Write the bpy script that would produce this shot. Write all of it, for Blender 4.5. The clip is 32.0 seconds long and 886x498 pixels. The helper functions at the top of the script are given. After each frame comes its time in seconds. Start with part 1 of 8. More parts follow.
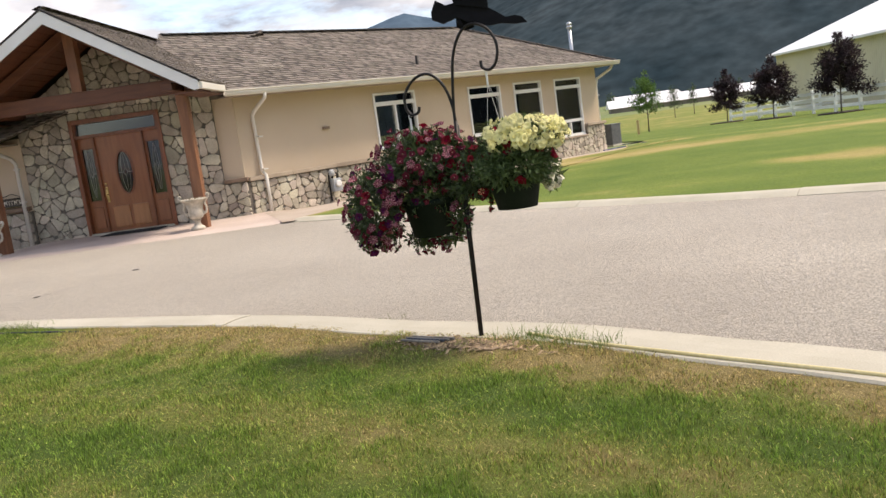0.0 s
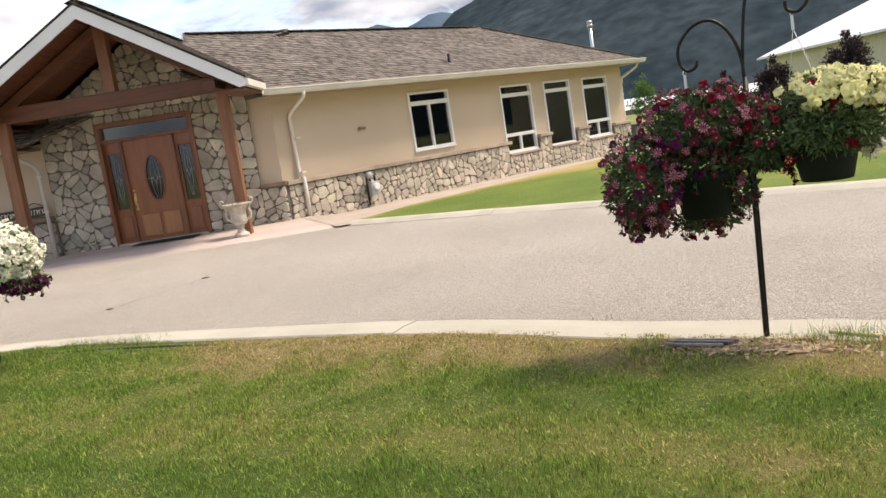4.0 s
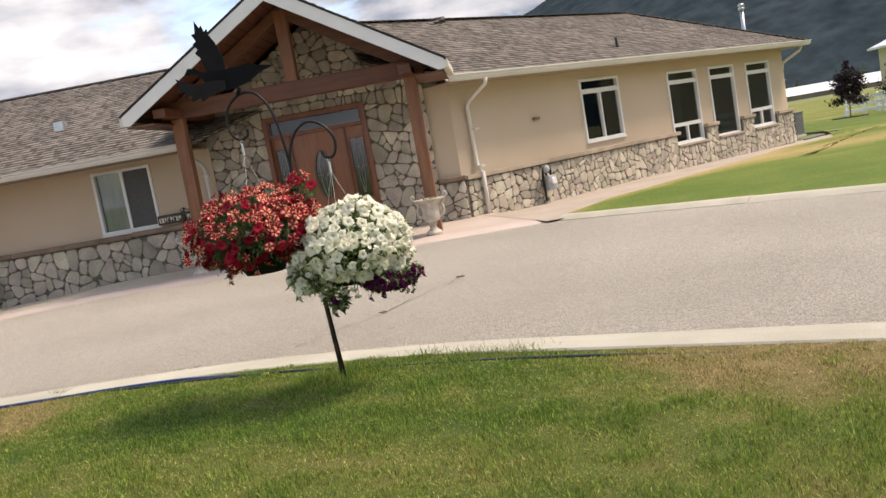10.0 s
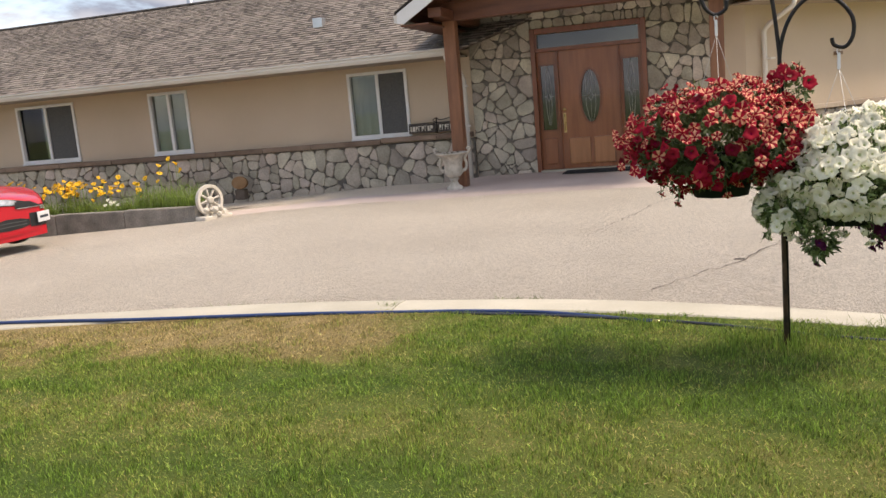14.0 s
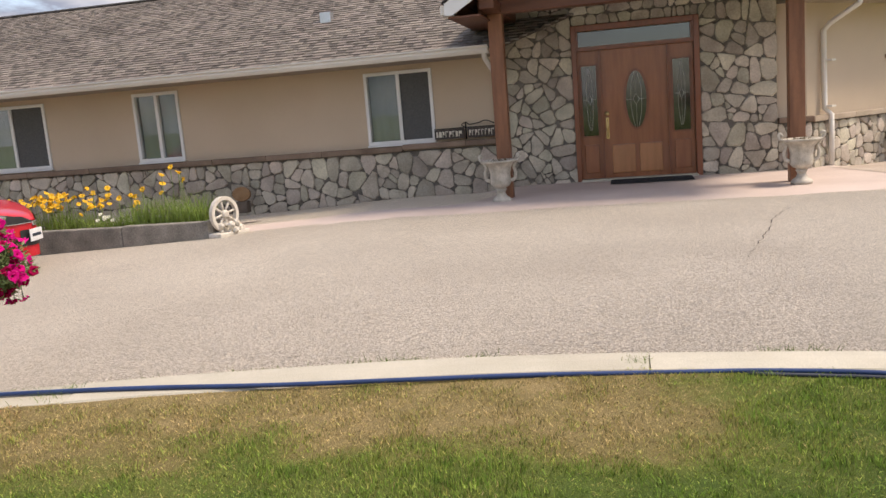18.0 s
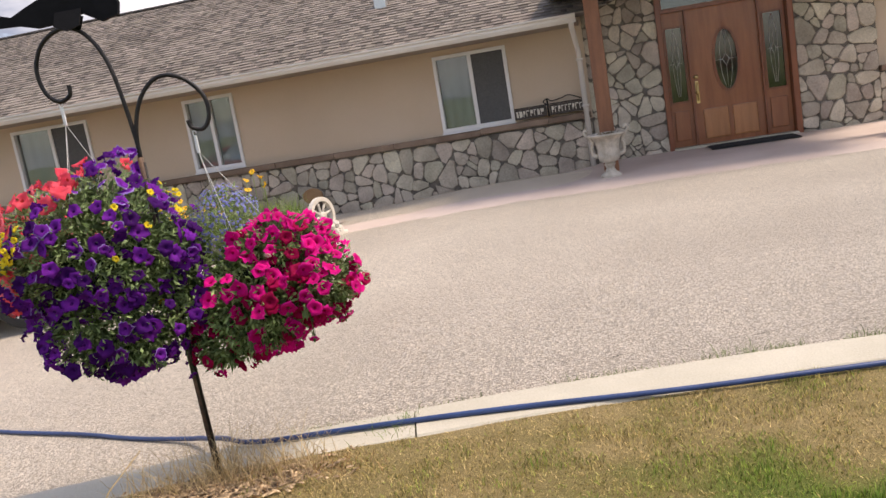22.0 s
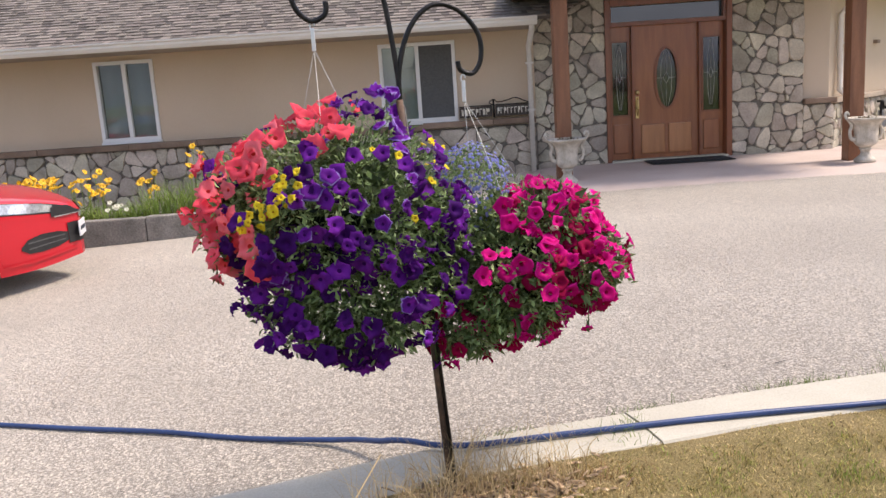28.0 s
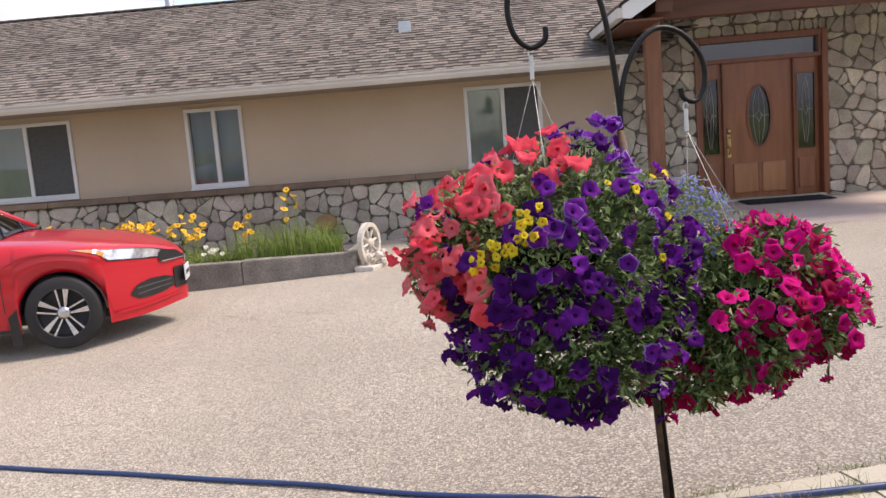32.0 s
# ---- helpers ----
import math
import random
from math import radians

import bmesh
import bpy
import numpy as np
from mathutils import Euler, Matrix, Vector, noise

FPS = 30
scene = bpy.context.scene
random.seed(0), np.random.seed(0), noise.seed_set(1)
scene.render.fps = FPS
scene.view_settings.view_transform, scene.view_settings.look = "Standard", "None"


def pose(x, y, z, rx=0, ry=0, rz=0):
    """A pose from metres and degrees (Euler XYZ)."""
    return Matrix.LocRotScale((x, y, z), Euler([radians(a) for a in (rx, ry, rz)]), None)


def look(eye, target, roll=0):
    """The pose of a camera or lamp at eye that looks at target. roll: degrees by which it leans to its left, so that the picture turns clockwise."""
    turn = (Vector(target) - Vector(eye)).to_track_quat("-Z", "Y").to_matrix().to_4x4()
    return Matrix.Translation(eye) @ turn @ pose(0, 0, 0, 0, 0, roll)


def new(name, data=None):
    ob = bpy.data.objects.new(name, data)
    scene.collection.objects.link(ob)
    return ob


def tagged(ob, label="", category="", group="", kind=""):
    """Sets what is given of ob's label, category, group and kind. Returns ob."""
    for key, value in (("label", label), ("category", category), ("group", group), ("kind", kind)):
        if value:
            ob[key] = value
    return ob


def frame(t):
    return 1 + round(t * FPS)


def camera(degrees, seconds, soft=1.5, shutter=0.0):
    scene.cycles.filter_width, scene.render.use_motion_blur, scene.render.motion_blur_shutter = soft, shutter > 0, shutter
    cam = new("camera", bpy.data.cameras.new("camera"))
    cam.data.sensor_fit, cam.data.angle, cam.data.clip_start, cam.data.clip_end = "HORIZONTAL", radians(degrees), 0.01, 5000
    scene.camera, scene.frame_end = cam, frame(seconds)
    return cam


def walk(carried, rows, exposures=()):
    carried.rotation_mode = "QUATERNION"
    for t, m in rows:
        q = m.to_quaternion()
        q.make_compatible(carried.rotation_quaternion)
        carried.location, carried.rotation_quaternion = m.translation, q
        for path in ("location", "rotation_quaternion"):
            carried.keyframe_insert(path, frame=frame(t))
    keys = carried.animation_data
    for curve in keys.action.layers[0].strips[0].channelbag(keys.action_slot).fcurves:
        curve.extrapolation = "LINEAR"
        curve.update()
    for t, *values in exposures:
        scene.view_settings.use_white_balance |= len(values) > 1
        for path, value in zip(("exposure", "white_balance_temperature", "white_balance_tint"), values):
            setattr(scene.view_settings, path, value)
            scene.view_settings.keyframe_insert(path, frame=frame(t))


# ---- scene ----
cam = camera(55.8, 32.0)
METRES, EYE, TILT, LEAN, TURN = 12.65, 1.303, -0.9, 0.0, 0.0
ROWS = [
    (0.0, 0.0, 0.0, 0.0, -1.01, -7.45, 7.77),
    (0.5, -0.0148, 0.0083, 0.0003, -1.59, -7.43, 8.69),
    (1.0, -0.0293, 0.0143, -0.0008, -0.94, -8.11, 8.45),
    (1.5, -0.0455, 0.0222, -0.0003, -3.38, -7.79, 8.52),
    (2.0, -0.0584, 0.03, -0.0018, -3.78, -7.96, 7.66),
    (2.5, -0.0709, 0.0419, -0.0002, -2.56, -7.79, 9.07),
    (3.0, -0.0832, 0.0497, -0.0015, -1.18, -8.29, 7.69),
    (3.5, -0.1001, 0.0588, -0.0009, -2.27, -7.56, 8.42),
    (5.5, -0.1587, 0.0982, -0.0017, -3.83, -6.66, 8.07),
    (6.0, -0.1725, 0.1037, -0.0016, -5.15, -8.46, 7.31),
    (6.5, -0.1842, 0.1157, -0.0021, -5.97, -8.66, 7.5),
    (7.0, -0.1969, 0.1287, 0.0001, -6.11, -7.02, 7.3),
    (7.5, -0.2124, 0.1387, -0.0013, -3.51, -6.58, 7.61),
    (8.0, -0.231, 0.1494, 0.0003, -4.63, -6.29, 9.57),
    (8.5, -0.248, 0.1595, 0.0008, -2.87, -5.89, 11.02),
    (9.0, -0.2646, 0.1716, 0.0029, -0.79, -5.39, 11.89),
    (9.5, -0.2813, 0.1784, 0.0017, 0.95, -5.83, 10.89),
    (10.0, -0.3016, 0.1819, 0.0037, 1.72, -5.78, 9.89),
    (10.5, -0.3185, 0.1914, 0.0033, 3.46, -5.56, 7.92),
    (11.0, -0.3357, 0.2, 0.0043, 7.99, -4.69, 6.27),
    (11.5, -0.3521, 0.2086, 0.0044, 10.57, -4.6, 5.57),
    (12.0, -0.3678, 0.2166, 0.0054, 13.0, -4.48, 5.14),
    (12.5, -0.3825, 0.2272, 0.0045, 17.98, -5.38, 4.8),
    (13.0, -0.3951, 0.2376, 0.0047, 19.61, -6.9, 5.12),
    (13.5, -0.4067, 0.2451, 0.0033, 17.14, -8.84, 5.07),
    (15.5, -0.4735, 0.294, 0.0027, 10.5, -7.56, 5.56),
    (16.0, -0.4952, 0.3012, 0.0061, 9.82, -7.94, 6.84),
    (16.5, -0.5151, 0.3116, 0.0049, 11.6, -8.11, 7.61),
    (17.0, -0.5341, 0.3219, 0.0064, 13.77, -8.65, 8.0),
    (17.5, -0.5526, 0.3273, 0.0049, 13.39, -8.95, 5.64),
    (18.0, -0.5712, 0.336, 0.0062, 9.96, -8.48, 4.4),
    (18.5, -0.5884, 0.3411, 0.0064, 11.27, -6.54, 7.23),
    (19.0, -0.6061, 0.3464, 0.008, 16.45, -5.3, 8.62),
    (19.5, -0.6258, 0.3497, 0.0078, 17.53, -6.81, 7.51),
    (20.0, -0.6462, 0.3507, 0.0085, 16.97, -7.74, 6.93),
    (20.5, -0.6639, 0.3563, 0.0078, 18.3, -7.23, 8.06),
    (21.0, -0.681, 0.3628, 0.0084, 18.25, -7.82, 10.32),
    (21.5, -0.7006, 0.3671, 0.0076, 12.25, -9.54, 9.77),
    (22.0, -0.7205, 0.37, 0.009, 7.64, -9.16, 9.28),
    (22.5, -0.7426, 0.3762, 0.0095, 9.06, -7.69, 11.01),
    (23.0, -0.7622, 0.3798, 0.0104, 11.87, -6.38, 10.71),
    (23.5, -0.7793, 0.3815, 0.0103, 10.29, -6.89, 10.7),
    (24.0, -0.7929, 0.3809, 0.0107, 4.83, -7.33, 10.22),
    (24.5, -0.8032, 0.3846, 0.0104, 3.33, -7.16, 9.18),
    (25.0, -0.8157, 0.39, 0.0096, 2.51, -6.57, 9.06),
    (25.5, -0.8282, 0.3919, 0.0088, 4.04, -8.21, 6.71),
    (27.5, -0.846, 0.3974, 0.0101, -1.95, -9.93, 3.54),
    (28.0, -0.8462, 0.3968, 0.0103, -3.03, -10.12, 3.74),
    (28.5, -0.846, 0.3965, 0.0104, -3.42, -9.73, 4.17),
    (29.0, -0.8454, 0.3967, 0.0108, -4.31, -9.1, 5.01),
    (29.5, -0.8455, 0.3966, 0.0109, -6.18, -8.84, 5.32),
    (30.0, -0.8469, 0.3966, 0.0103, -8.03, -8.64, 5.41),
    (30.5, -0.8513, 0.3972, 0.0101, -7.07, -7.61, 5.5),
    (31.0, -0.8594, 0.401, 0.0097, -4.78, -6.9, 6.73),
    (31.5, -0.8732, 0.4098, 0.0105, -3.43, -6.34, 7.53),
    (32.0, -0.8851, 0.4133, 0.0101, 0.59, -6.87, 4.53),
]
walk(cam, [(t, pose(0, 0, EYE, TILT, LEAN, TURN) @ pose(METRES * x, METRES * y, METRES * z, 90 + pitch, roll, yaw)) for t, x, y, z, yaw, pitch, roll in ROWS],
     exposures=[(0, 0.80, 7050, 15), (6, 0.96, 7150, 15), (9, 0.70, 7100, 15), (11, 0.78, 7100, 15), (13, 0.84, 7150, 16), (16, 0.83, 7100, 16), (18, 0.78, 7050, 17), (20, 0.83, 7050, 18), (23, 0.90, 6950, 19), (25, 0.90, 6850, 19), (28, 1.04, 6550, 19), (30, 0.99, 6650, 19), (32, 0.86, 6750, 20)])

# ---- world, sun ----
SUN_AZ, SUN_EL = 86.0, 56.0
sun_dir = Vector((math.sin(radians(SUN_AZ)) * math.cos(radians(SUN_EL)), math.cos(radians(SUN_AZ)) * math.cos(radians(SUN_EL)), math.sin(radians(SUN_EL))))
world = bpy.data.worlds.new("sky")
scene.world = world
world.use_nodes = True
wn, wl = world.node_tree.nodes, world.node_tree.links
wbg = wn["Background"]
sky = wn.new("ShaderNodeTexSky")
sky.sky_type, sky.sun_disc = "NISHITA", False
sky.sun_elevation, sky.sun_rotation = radians(SUN_EL), radians(SUN_AZ)
sky.dust_density = 1.5
wtc = wn.new("ShaderNodeTexCoord")
wmap = wn.new("ShaderNodeMapping")
wmap.inputs["Scale"].default_value = (1.0, 1.0, 2.6)
wmap.inputs["Location"].default_value = (0.35, 0.1, 0.2)
wl.new(wtc.outputs["Generated"], wmap.inputs["Vector"])
wno = wn.new("ShaderNodeTexNoise")
wno.inputs["Scale"].default_value, wno.inputs["Detail"].default_value, wno.inputs["Roughness"].default_value = 3.4, 9.0, 0.58
wno.inputs["Distortion"].default_value = 0.25
wl.new(wmap.outputs[0], wno.inputs["Vector"])
wrm = wn.new("ShaderNodeValToRGB")
wrm.color_ramp.elements[0].position, wrm.color_ramp.elements[0].color = 0.43, (0, 0, 0, 1)
wrm.color_ramp.elements[1].position, wrm.color_ramp.elements[1].color = 0.52, (1, 1, 1, 1)
wl.new(wno.outputs["Fac"], wrm.inputs["Fac"])
wno2 = wn.new("ShaderNodeTexNoise")
wno2.inputs["Scale"].default_value, wno2.inputs["Detail"].default_value = 6.5, 7.0
wl.new(wmap.outputs[0], wno2.inputs["Vector"])
wcl = wn.new("ShaderNodeValToRGB")
wcl.color_ramp.elements[0].position, wcl.color_ramp.elements[0].color = 0.42, (1.15, 1.35, 1.75, 1)
wcl.color_ramp.elements[1].position, wcl.color_ramp.elements[1].color = 0.68, (3.6, 3.65, 3.8, 1)
wl.new(wno2.outputs["Fac"], wcl.inputs["Fac"])
wmx = wn.new("ShaderNodeMix")
wmx.data_type = "RGBA"
wl.new(wrm.outputs["Color"], wmx.inputs["Factor"])
wl.new(sky.outputs["Color"], wmx.inputs["A"])
wl.new(wcl.outputs["Color"], wmx.inputs["B"])
wl.new(wmx.outputs["Result"], wbg.inputs["Color"])
wbg.inputs["Strength"].default_value = 0.19

sun = new("sun", bpy.data.lights.new("sun", "SUN"))
sun.data.energy, sun.data.angle, sun.data.color = 2.45, radians(14.0), (1.0, 0.91, 0.77)
sun.matrix_world = look((0, 0, 30), Vector((0, 0, 30)) - sun_dir)


# ---- materials ----
def surf(name, c1, c2=None, scale=4.0, rough=0.7, bump=0.0, bscale=60.0, metal=0.0, spread=0.0, fine=0.12, coat=0.0, island=False, hue=0.0, spec=0.5, trans=0.0, stretch=None, cells=0.0, dust=0.0, far_lift=0.0):
    """A two-scale procedural surface: broad mottling from c1 to c2, fine grain, and a spread of brightness from piece to piece."""
    m = bpy.data.materials.new(name)
    m.use_nodes = True
    n, l = m.node_tree.nodes, m.node_tree.links
    b = n["Principled BSDF"]
    tc = n.new("ShaderNodeTexCoord")
    vec = tc.outputs["Object"]
    if stretch:
        mp = n.new("ShaderNodeMapping")
        mp.inputs["Scale"].default_value = stretch
        l.new(vec, mp.inputs["Vector"])
        vec = mp.outputs[0]
    a = n.new("ShaderNodeTexNoise")
    a.inputs["Scale"].default_value, a.inputs["Detail"].default_value = scale, 5
    l.new(vec, a.inputs["Vector"])
    r = n.new("ShaderNodeMapRange")
    r.inputs["From Min"].default_value, r.inputs["From Max"].default_value = 0.3, 0.7
    l.new(a.outputs["Fac"], r.inputs["Value"])
    mx = n.new("ShaderNodeMix")
    mx.data_type = "RGBA"
    mx.inputs["A"].default_value, mx.inputs["B"].default_value = (*c1, 1), (*(c2 or c1), 1)
    l.new(r.outputs[0], mx.inputs["Factor"])
    f = n.new("ShaderNodeTexNoise")
    f.inputs["Scale"].default_value, f.inputs["Detail"].default_value = bscale, 4
    l.new(vec, f.inputs["Vector"])
    hs = n.new("ShaderNodeHueSaturation")
    l.new(mx.outputs["Result"], hs.inputs["Color"])
    fv = n.new("ShaderNodeMapRange")
    fv.inputs["From Min"].default_value, fv.inputs["From Max"].default_value = 0.25, 0.75
    fv.inputs["To Min"].default_value, fv.inputs["To Max"].default_value = 1 - fine, 1 + fine
    l.new(f.outputs["Fac"], fv.inputs["Value"])
    val = fv.outputs[0]
    if spread or hue:
        if island:
            rnd = n.new("ShaderNodeNewGeometry").outputs["Random Per Island"]
        else:
            rnd = n.new("ShaderNodeObjectInfo").outputs["Random"]
        if spread:
            rv = n.new("ShaderNodeMapRange")
            rv.inputs["To Min"].default_value, rv.inputs["To Max"].default_value = 1 - spread, 1 + spread
            l.new(rnd, rv.inputs["Value"])
            mu = n.new("ShaderNodeMath")
            mu.operation = "MULTIPLY"
            l.new(val, mu.inputs[0])
            l.new(rv.outputs[0], mu.inputs[1])
            val = mu.outputs[0]
        if hue:
            w = n.new("ShaderNodeMath")
            w.operation = "MULTIPLY"
            w.inputs[1].default_value = 7.31
            l.new(rnd, w.inputs[0])
            w2 = n.new("ShaderNodeMath")
            w2.operation = "FRACT"
            l.new(w.outputs[0], w2.inputs[0])
            rh = n.new("ShaderNodeMapRange")
            rh.inputs["To Min"].default_value, rh.inputs["To Max"].default_value = 0.5 - hue, 0.5 + hue
            l.new(w2.outputs[0], rh.inputs["Value"])
            l.new(rh.outputs[0], hs.inputs["Hue"])
    if cells:
        vo = n.new("ShaderNodeTexVoronoi")
        vo.inputs["Scale"].default_value = cells
        l.new(vec, vo.inputs["Vector"])
        sp = n.new("ShaderNodeSeparateColor")
        l.new(vo.outputs["Color"], sp.inputs[0])
        stone = n.new("ShaderNodeMapRange")
        stone.inputs["To Min"].default_value, stone.inputs["To Max"].default_value = 0.42, 1.62
        l.new(sp.outputs[0], stone.inputs["Value"])
        gap = n.new("ShaderNodeMapRange")
        gap.inputs["From Min"].default_value, gap.inputs["From Max"].default_value = 0.30, 0.62
        gap.inputs["To Min"].default_value, gap.inputs["To Max"].default_value = 1.16, 0.30
        l.new(vo.outputs["Distance"], gap.inputs["Value"])
        for other in (stone, gap):
            mu = n.new("ShaderNodeMath")
            mu.operation = "MULTIPLY"
            l.new(val, mu.inputs[0])
            l.new(other.outputs[0], mu.inputs[1])
            val = mu.outputs[0]
    if far_lift:
        # far asphalt's grazing-view brightness, painted into the colour by distance from the edge
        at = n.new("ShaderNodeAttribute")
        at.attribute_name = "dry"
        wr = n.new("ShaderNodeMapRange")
        wr.inputs["To Min"].default_value, wr.inputs["To Max"].default_value = 0.96, 1 + far_lift
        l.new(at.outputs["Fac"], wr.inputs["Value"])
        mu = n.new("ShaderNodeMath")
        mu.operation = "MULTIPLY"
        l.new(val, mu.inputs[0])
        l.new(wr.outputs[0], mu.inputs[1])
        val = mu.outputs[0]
    l.new(val, hs.inputs["Value"])
    l.new(hs.outputs["Color"], b.inputs["Base Color"])
    b.inputs["Roughness"].default_value, b.inputs["Metallic"].default_value = rough, metal
    b.inputs["Coat Weight"].default_value = coat
    b.inputs["Sheen Weight"].default_value, b.inputs["Sheen Roughness"].default_value = dust, 0.5
    b.inputs["Sheen Tint"].default_value = (1.0, 0.86, 0.68, 1)
    b.inputs["Specular IOR Level"].default_value = spec
    if bump:
        bp = n.new("ShaderNodeBump")
        bp.inputs["Strength"].default_value, bp.inputs["Distance"].default_value = bump, 0.01
        l.new(f.outputs["Fac"], bp.inputs["Height"])
        l.new(bp.outputs[0], b.inputs["Normal"])
    if trans:
        tr = n.new("ShaderNodeBsdfTranslucent")
        l.new(hs.outputs["Color"], tr.inputs["Color"])
        ms = n.new("ShaderNodeMixShader")
        ms.inputs[0].default_value = trans
        l.new(b.outputs[0], ms.inputs[1])
        l.new(tr.outputs[0], ms.inputs[2])
        l.new(ms.outputs[0], n["Material Output"].inputs["Surface"])
    return m


def attr_ground(name, stops, attr, rough=0.95, scale=9.0, bscale=140.0, bump=0.4, island=False, trans=0.0):
    """A ground colour that runs over stops by an attribute plus noise."""
    m = bpy.data.materials.new(name)
    m.use_nodes = True
    n, l = m.node_tree.nodes, m.node_tree.links
    b = n["Principled BSDF"]
    at = n.new("ShaderNodeAttribute")
    at.attribute_name = attr
    tc = n.new("ShaderNodeTexCoord")
    a = n.new("ShaderNodeTexNoise")
    a.inputs["Scale"].default_value, a.inputs["Detail"].default_value = scale, 6
    l.new(tc.outputs["Object"], a.inputs["Vector"])
    ad = n.new("ShaderNodeMath")
    ad.operation = "MULTIPLY_ADD"
    l.new(a.outputs["Fac"], ad.inputs[0])
    ad.inputs[1].default_value = 0.5
    l.new(at.outputs["Fac"], ad.inputs[2])
    sb = n.new("ShaderNodeMath")
    sb.operation = "SUBTRACT"
    sb.inputs[1].default_value = 0.25
    l.new(ad.outputs[0], sb.inputs[0])
    rp = n.new("ShaderNodeValToRGB")
    e = rp.color_ramp.elements
    while len(e) < len(stops):
        e.new(0.5)
    for k, (p, c) in enumerate(stops):
        e[k].position, e[k].color = p, (*c, 1)
    l.new(sb.outputs[0], rp.inputs["Fac"])
    hs = n.new("ShaderNodeHueSaturation")
    l.new(rp.outputs["Color"], hs.inputs["Color"])
    f = n.new("ShaderNodeTexNoise")
    f.inputs["Scale"].default_value, f.inputs["Detail"].default_value = bscale, 3
    l.new(tc.outputs["Object"], f.inputs["Vector"])
    fv = n.new("ShaderNodeMapRange")
    fv.inputs["To Min"].default_value, fv.inputs["To Max"].default_value = (0.38, 1.74) if island else (0.5, 1.5)
    l.new(n.new("ShaderNodeNewGeometry").outputs["Random Per Island"] if island else f.outputs["Fac"], fv.inputs["Value"])
    if island:
        # blades of one small clump share a tone
        fm = n.new("ShaderNodeMapRange")
        fm.inputs["From Min"].default_value, fm.inputs["From Max"].default_value = 0.3, 0.7
        fm.inputs["To Min"].default_value, fm.inputs["To Max"].default_value = 0.62, 1.36
        l.new(f.outputs["Fac"], fm.inputs["Value"])
        mu = n.new("ShaderNodeMath")
        mu.operation = "MULTIPLY"
        l.new(fv.outputs[0], mu.inputs[0])
        l.new(fm.outputs[0], mu.inputs[1])
        l.new(mu.outputs[0], hs.inputs["Value"])
    else:
        l.new(fv.outputs[0], hs.inputs["Value"])
    l.new(hs.outputs["Color"], b.inputs["Base Color"])
    b.inputs["Roughness"].default_value = rough
    b.inputs["Specular IOR Level"].default_value = 0.25
    if bump:
        bp = n.new("ShaderNodeBump")
        bp.inputs["Strength"].default_value, bp.inputs["Distance"].default_value = bump, 0.03
        l.new(f.outputs["Fac"], bp.inputs["Height"])
        l.new(bp.outputs[0], b.inputs["Normal"])
    if trans:
        tr = n.new("ShaderNodeBsdfTranslucent")
        l.new(hs.outputs["Color"], tr.inputs["Color"])
        ms = n.new("ShaderNodeMixShader")
        ms.inputs[0].default_value = trans
        l.new(b.outputs[0], ms.inputs[1])
        l.new(tr.outputs[0], ms.inputs[2])
        l.new(ms.outputs[0], n["Material Output"].inputs["Surface"])
    return m


def glass_mat(name, tint, rough=0.02, gloss=0.12):
    """A thin pane: clear with a mirror sheen."""
    m = bpy.data.materials.new(name)
    m.use_nodes = True
    n, l = m.node_tree.nodes, m.node_tree.links
    n.remove(n["Principled BSDF"])
    t = n.new("ShaderNodeBsdfTransparent")
    t.inputs["Color"].default_value = (*tint, 1)
    g = n.new("ShaderNodeBsdfGlossy")
    g.inputs["Roughness"].default_value = rough
    fr = n.new("ShaderNodeFresnel")
    fr.inputs["IOR"].default_value = 1.5
    ad = n.new("ShaderNodeMath")
    ad.operation = "ADD"
    ad.inputs[1].default_value = gloss
    l.new(fr.outputs[0], ad.inputs[0])
    mx = n.new("ShaderNodeMixShader")
    l.new(ad.outputs[0], mx.inputs[0])
    l.new(t.outputs[0], mx.inputs[1])
    l.new(g.outputs[0], mx.inputs[2])
    l.new(mx.outputs[0], n["Material Output"].inputs["Surface"])
    return m


GREEN_STOPS = [(0.0, (0.079, 0.128, 0.020)), (0.30, (0.163, 0.190, 0.040)), (0.50, (0.250, 0.203, 0.076)), (0.8, (0.375, 0.285, 0.132))]
M = {}
M["asphalt"] = surf("worn asphalt", (0.299, 0.261, 0.205), (0.444, 0.399, 0.324), 0.5, 0.75, 0.8, 140, fine=0.26, cells=84, spec=0.6, dust=0.75, far_lift=0.20)
M["concrete"] = surf("pale concrete", (0.405, 0.376, 0.295), (0.495, 0.462, 0.372), 2.0, 0.88, 0.25, 120, fine=0.12, spread=0.06)
M["apron"] = surf("pinkish concrete", (0.47, 0.38, 0.33), (0.58, 0.485, 0.425), 0.9, 0.85, 0.15, 90, fine=0.1)
M["walk_concrete"] = surf("tan concrete walk", (0.38, 0.31, 0.25), (0.46, 0.39, 0.32), 1.2, 0.88, 0.15, 90)
M["stucco"] = surf("tan stucco", (0.53, 0.425, 0.31), (0.585, 0.475, 0.352), 0.7, 0.92, 0.35, 160, fine=0.07)
M["stone"] = surf("field stone", (0.325, 0.286, 0.224), (0.53, 0.476, 0.38), 3.2, 0.88, 0.5, 38, spread=0.28, hue=0.024, fine=0.2)
M["mortar"] = surf("dark mortar", (0.115, 0.102, 0.085), (0.175, 0.156, 0.13), 8, 0.95, 0.4, 90)
M["sill_stone"] = surf("brown sill stone", (0.17, 0.115, 0.08), (0.27, 0.195, 0.14), 3, 0.85, 0.4, 50, spread=0.15)
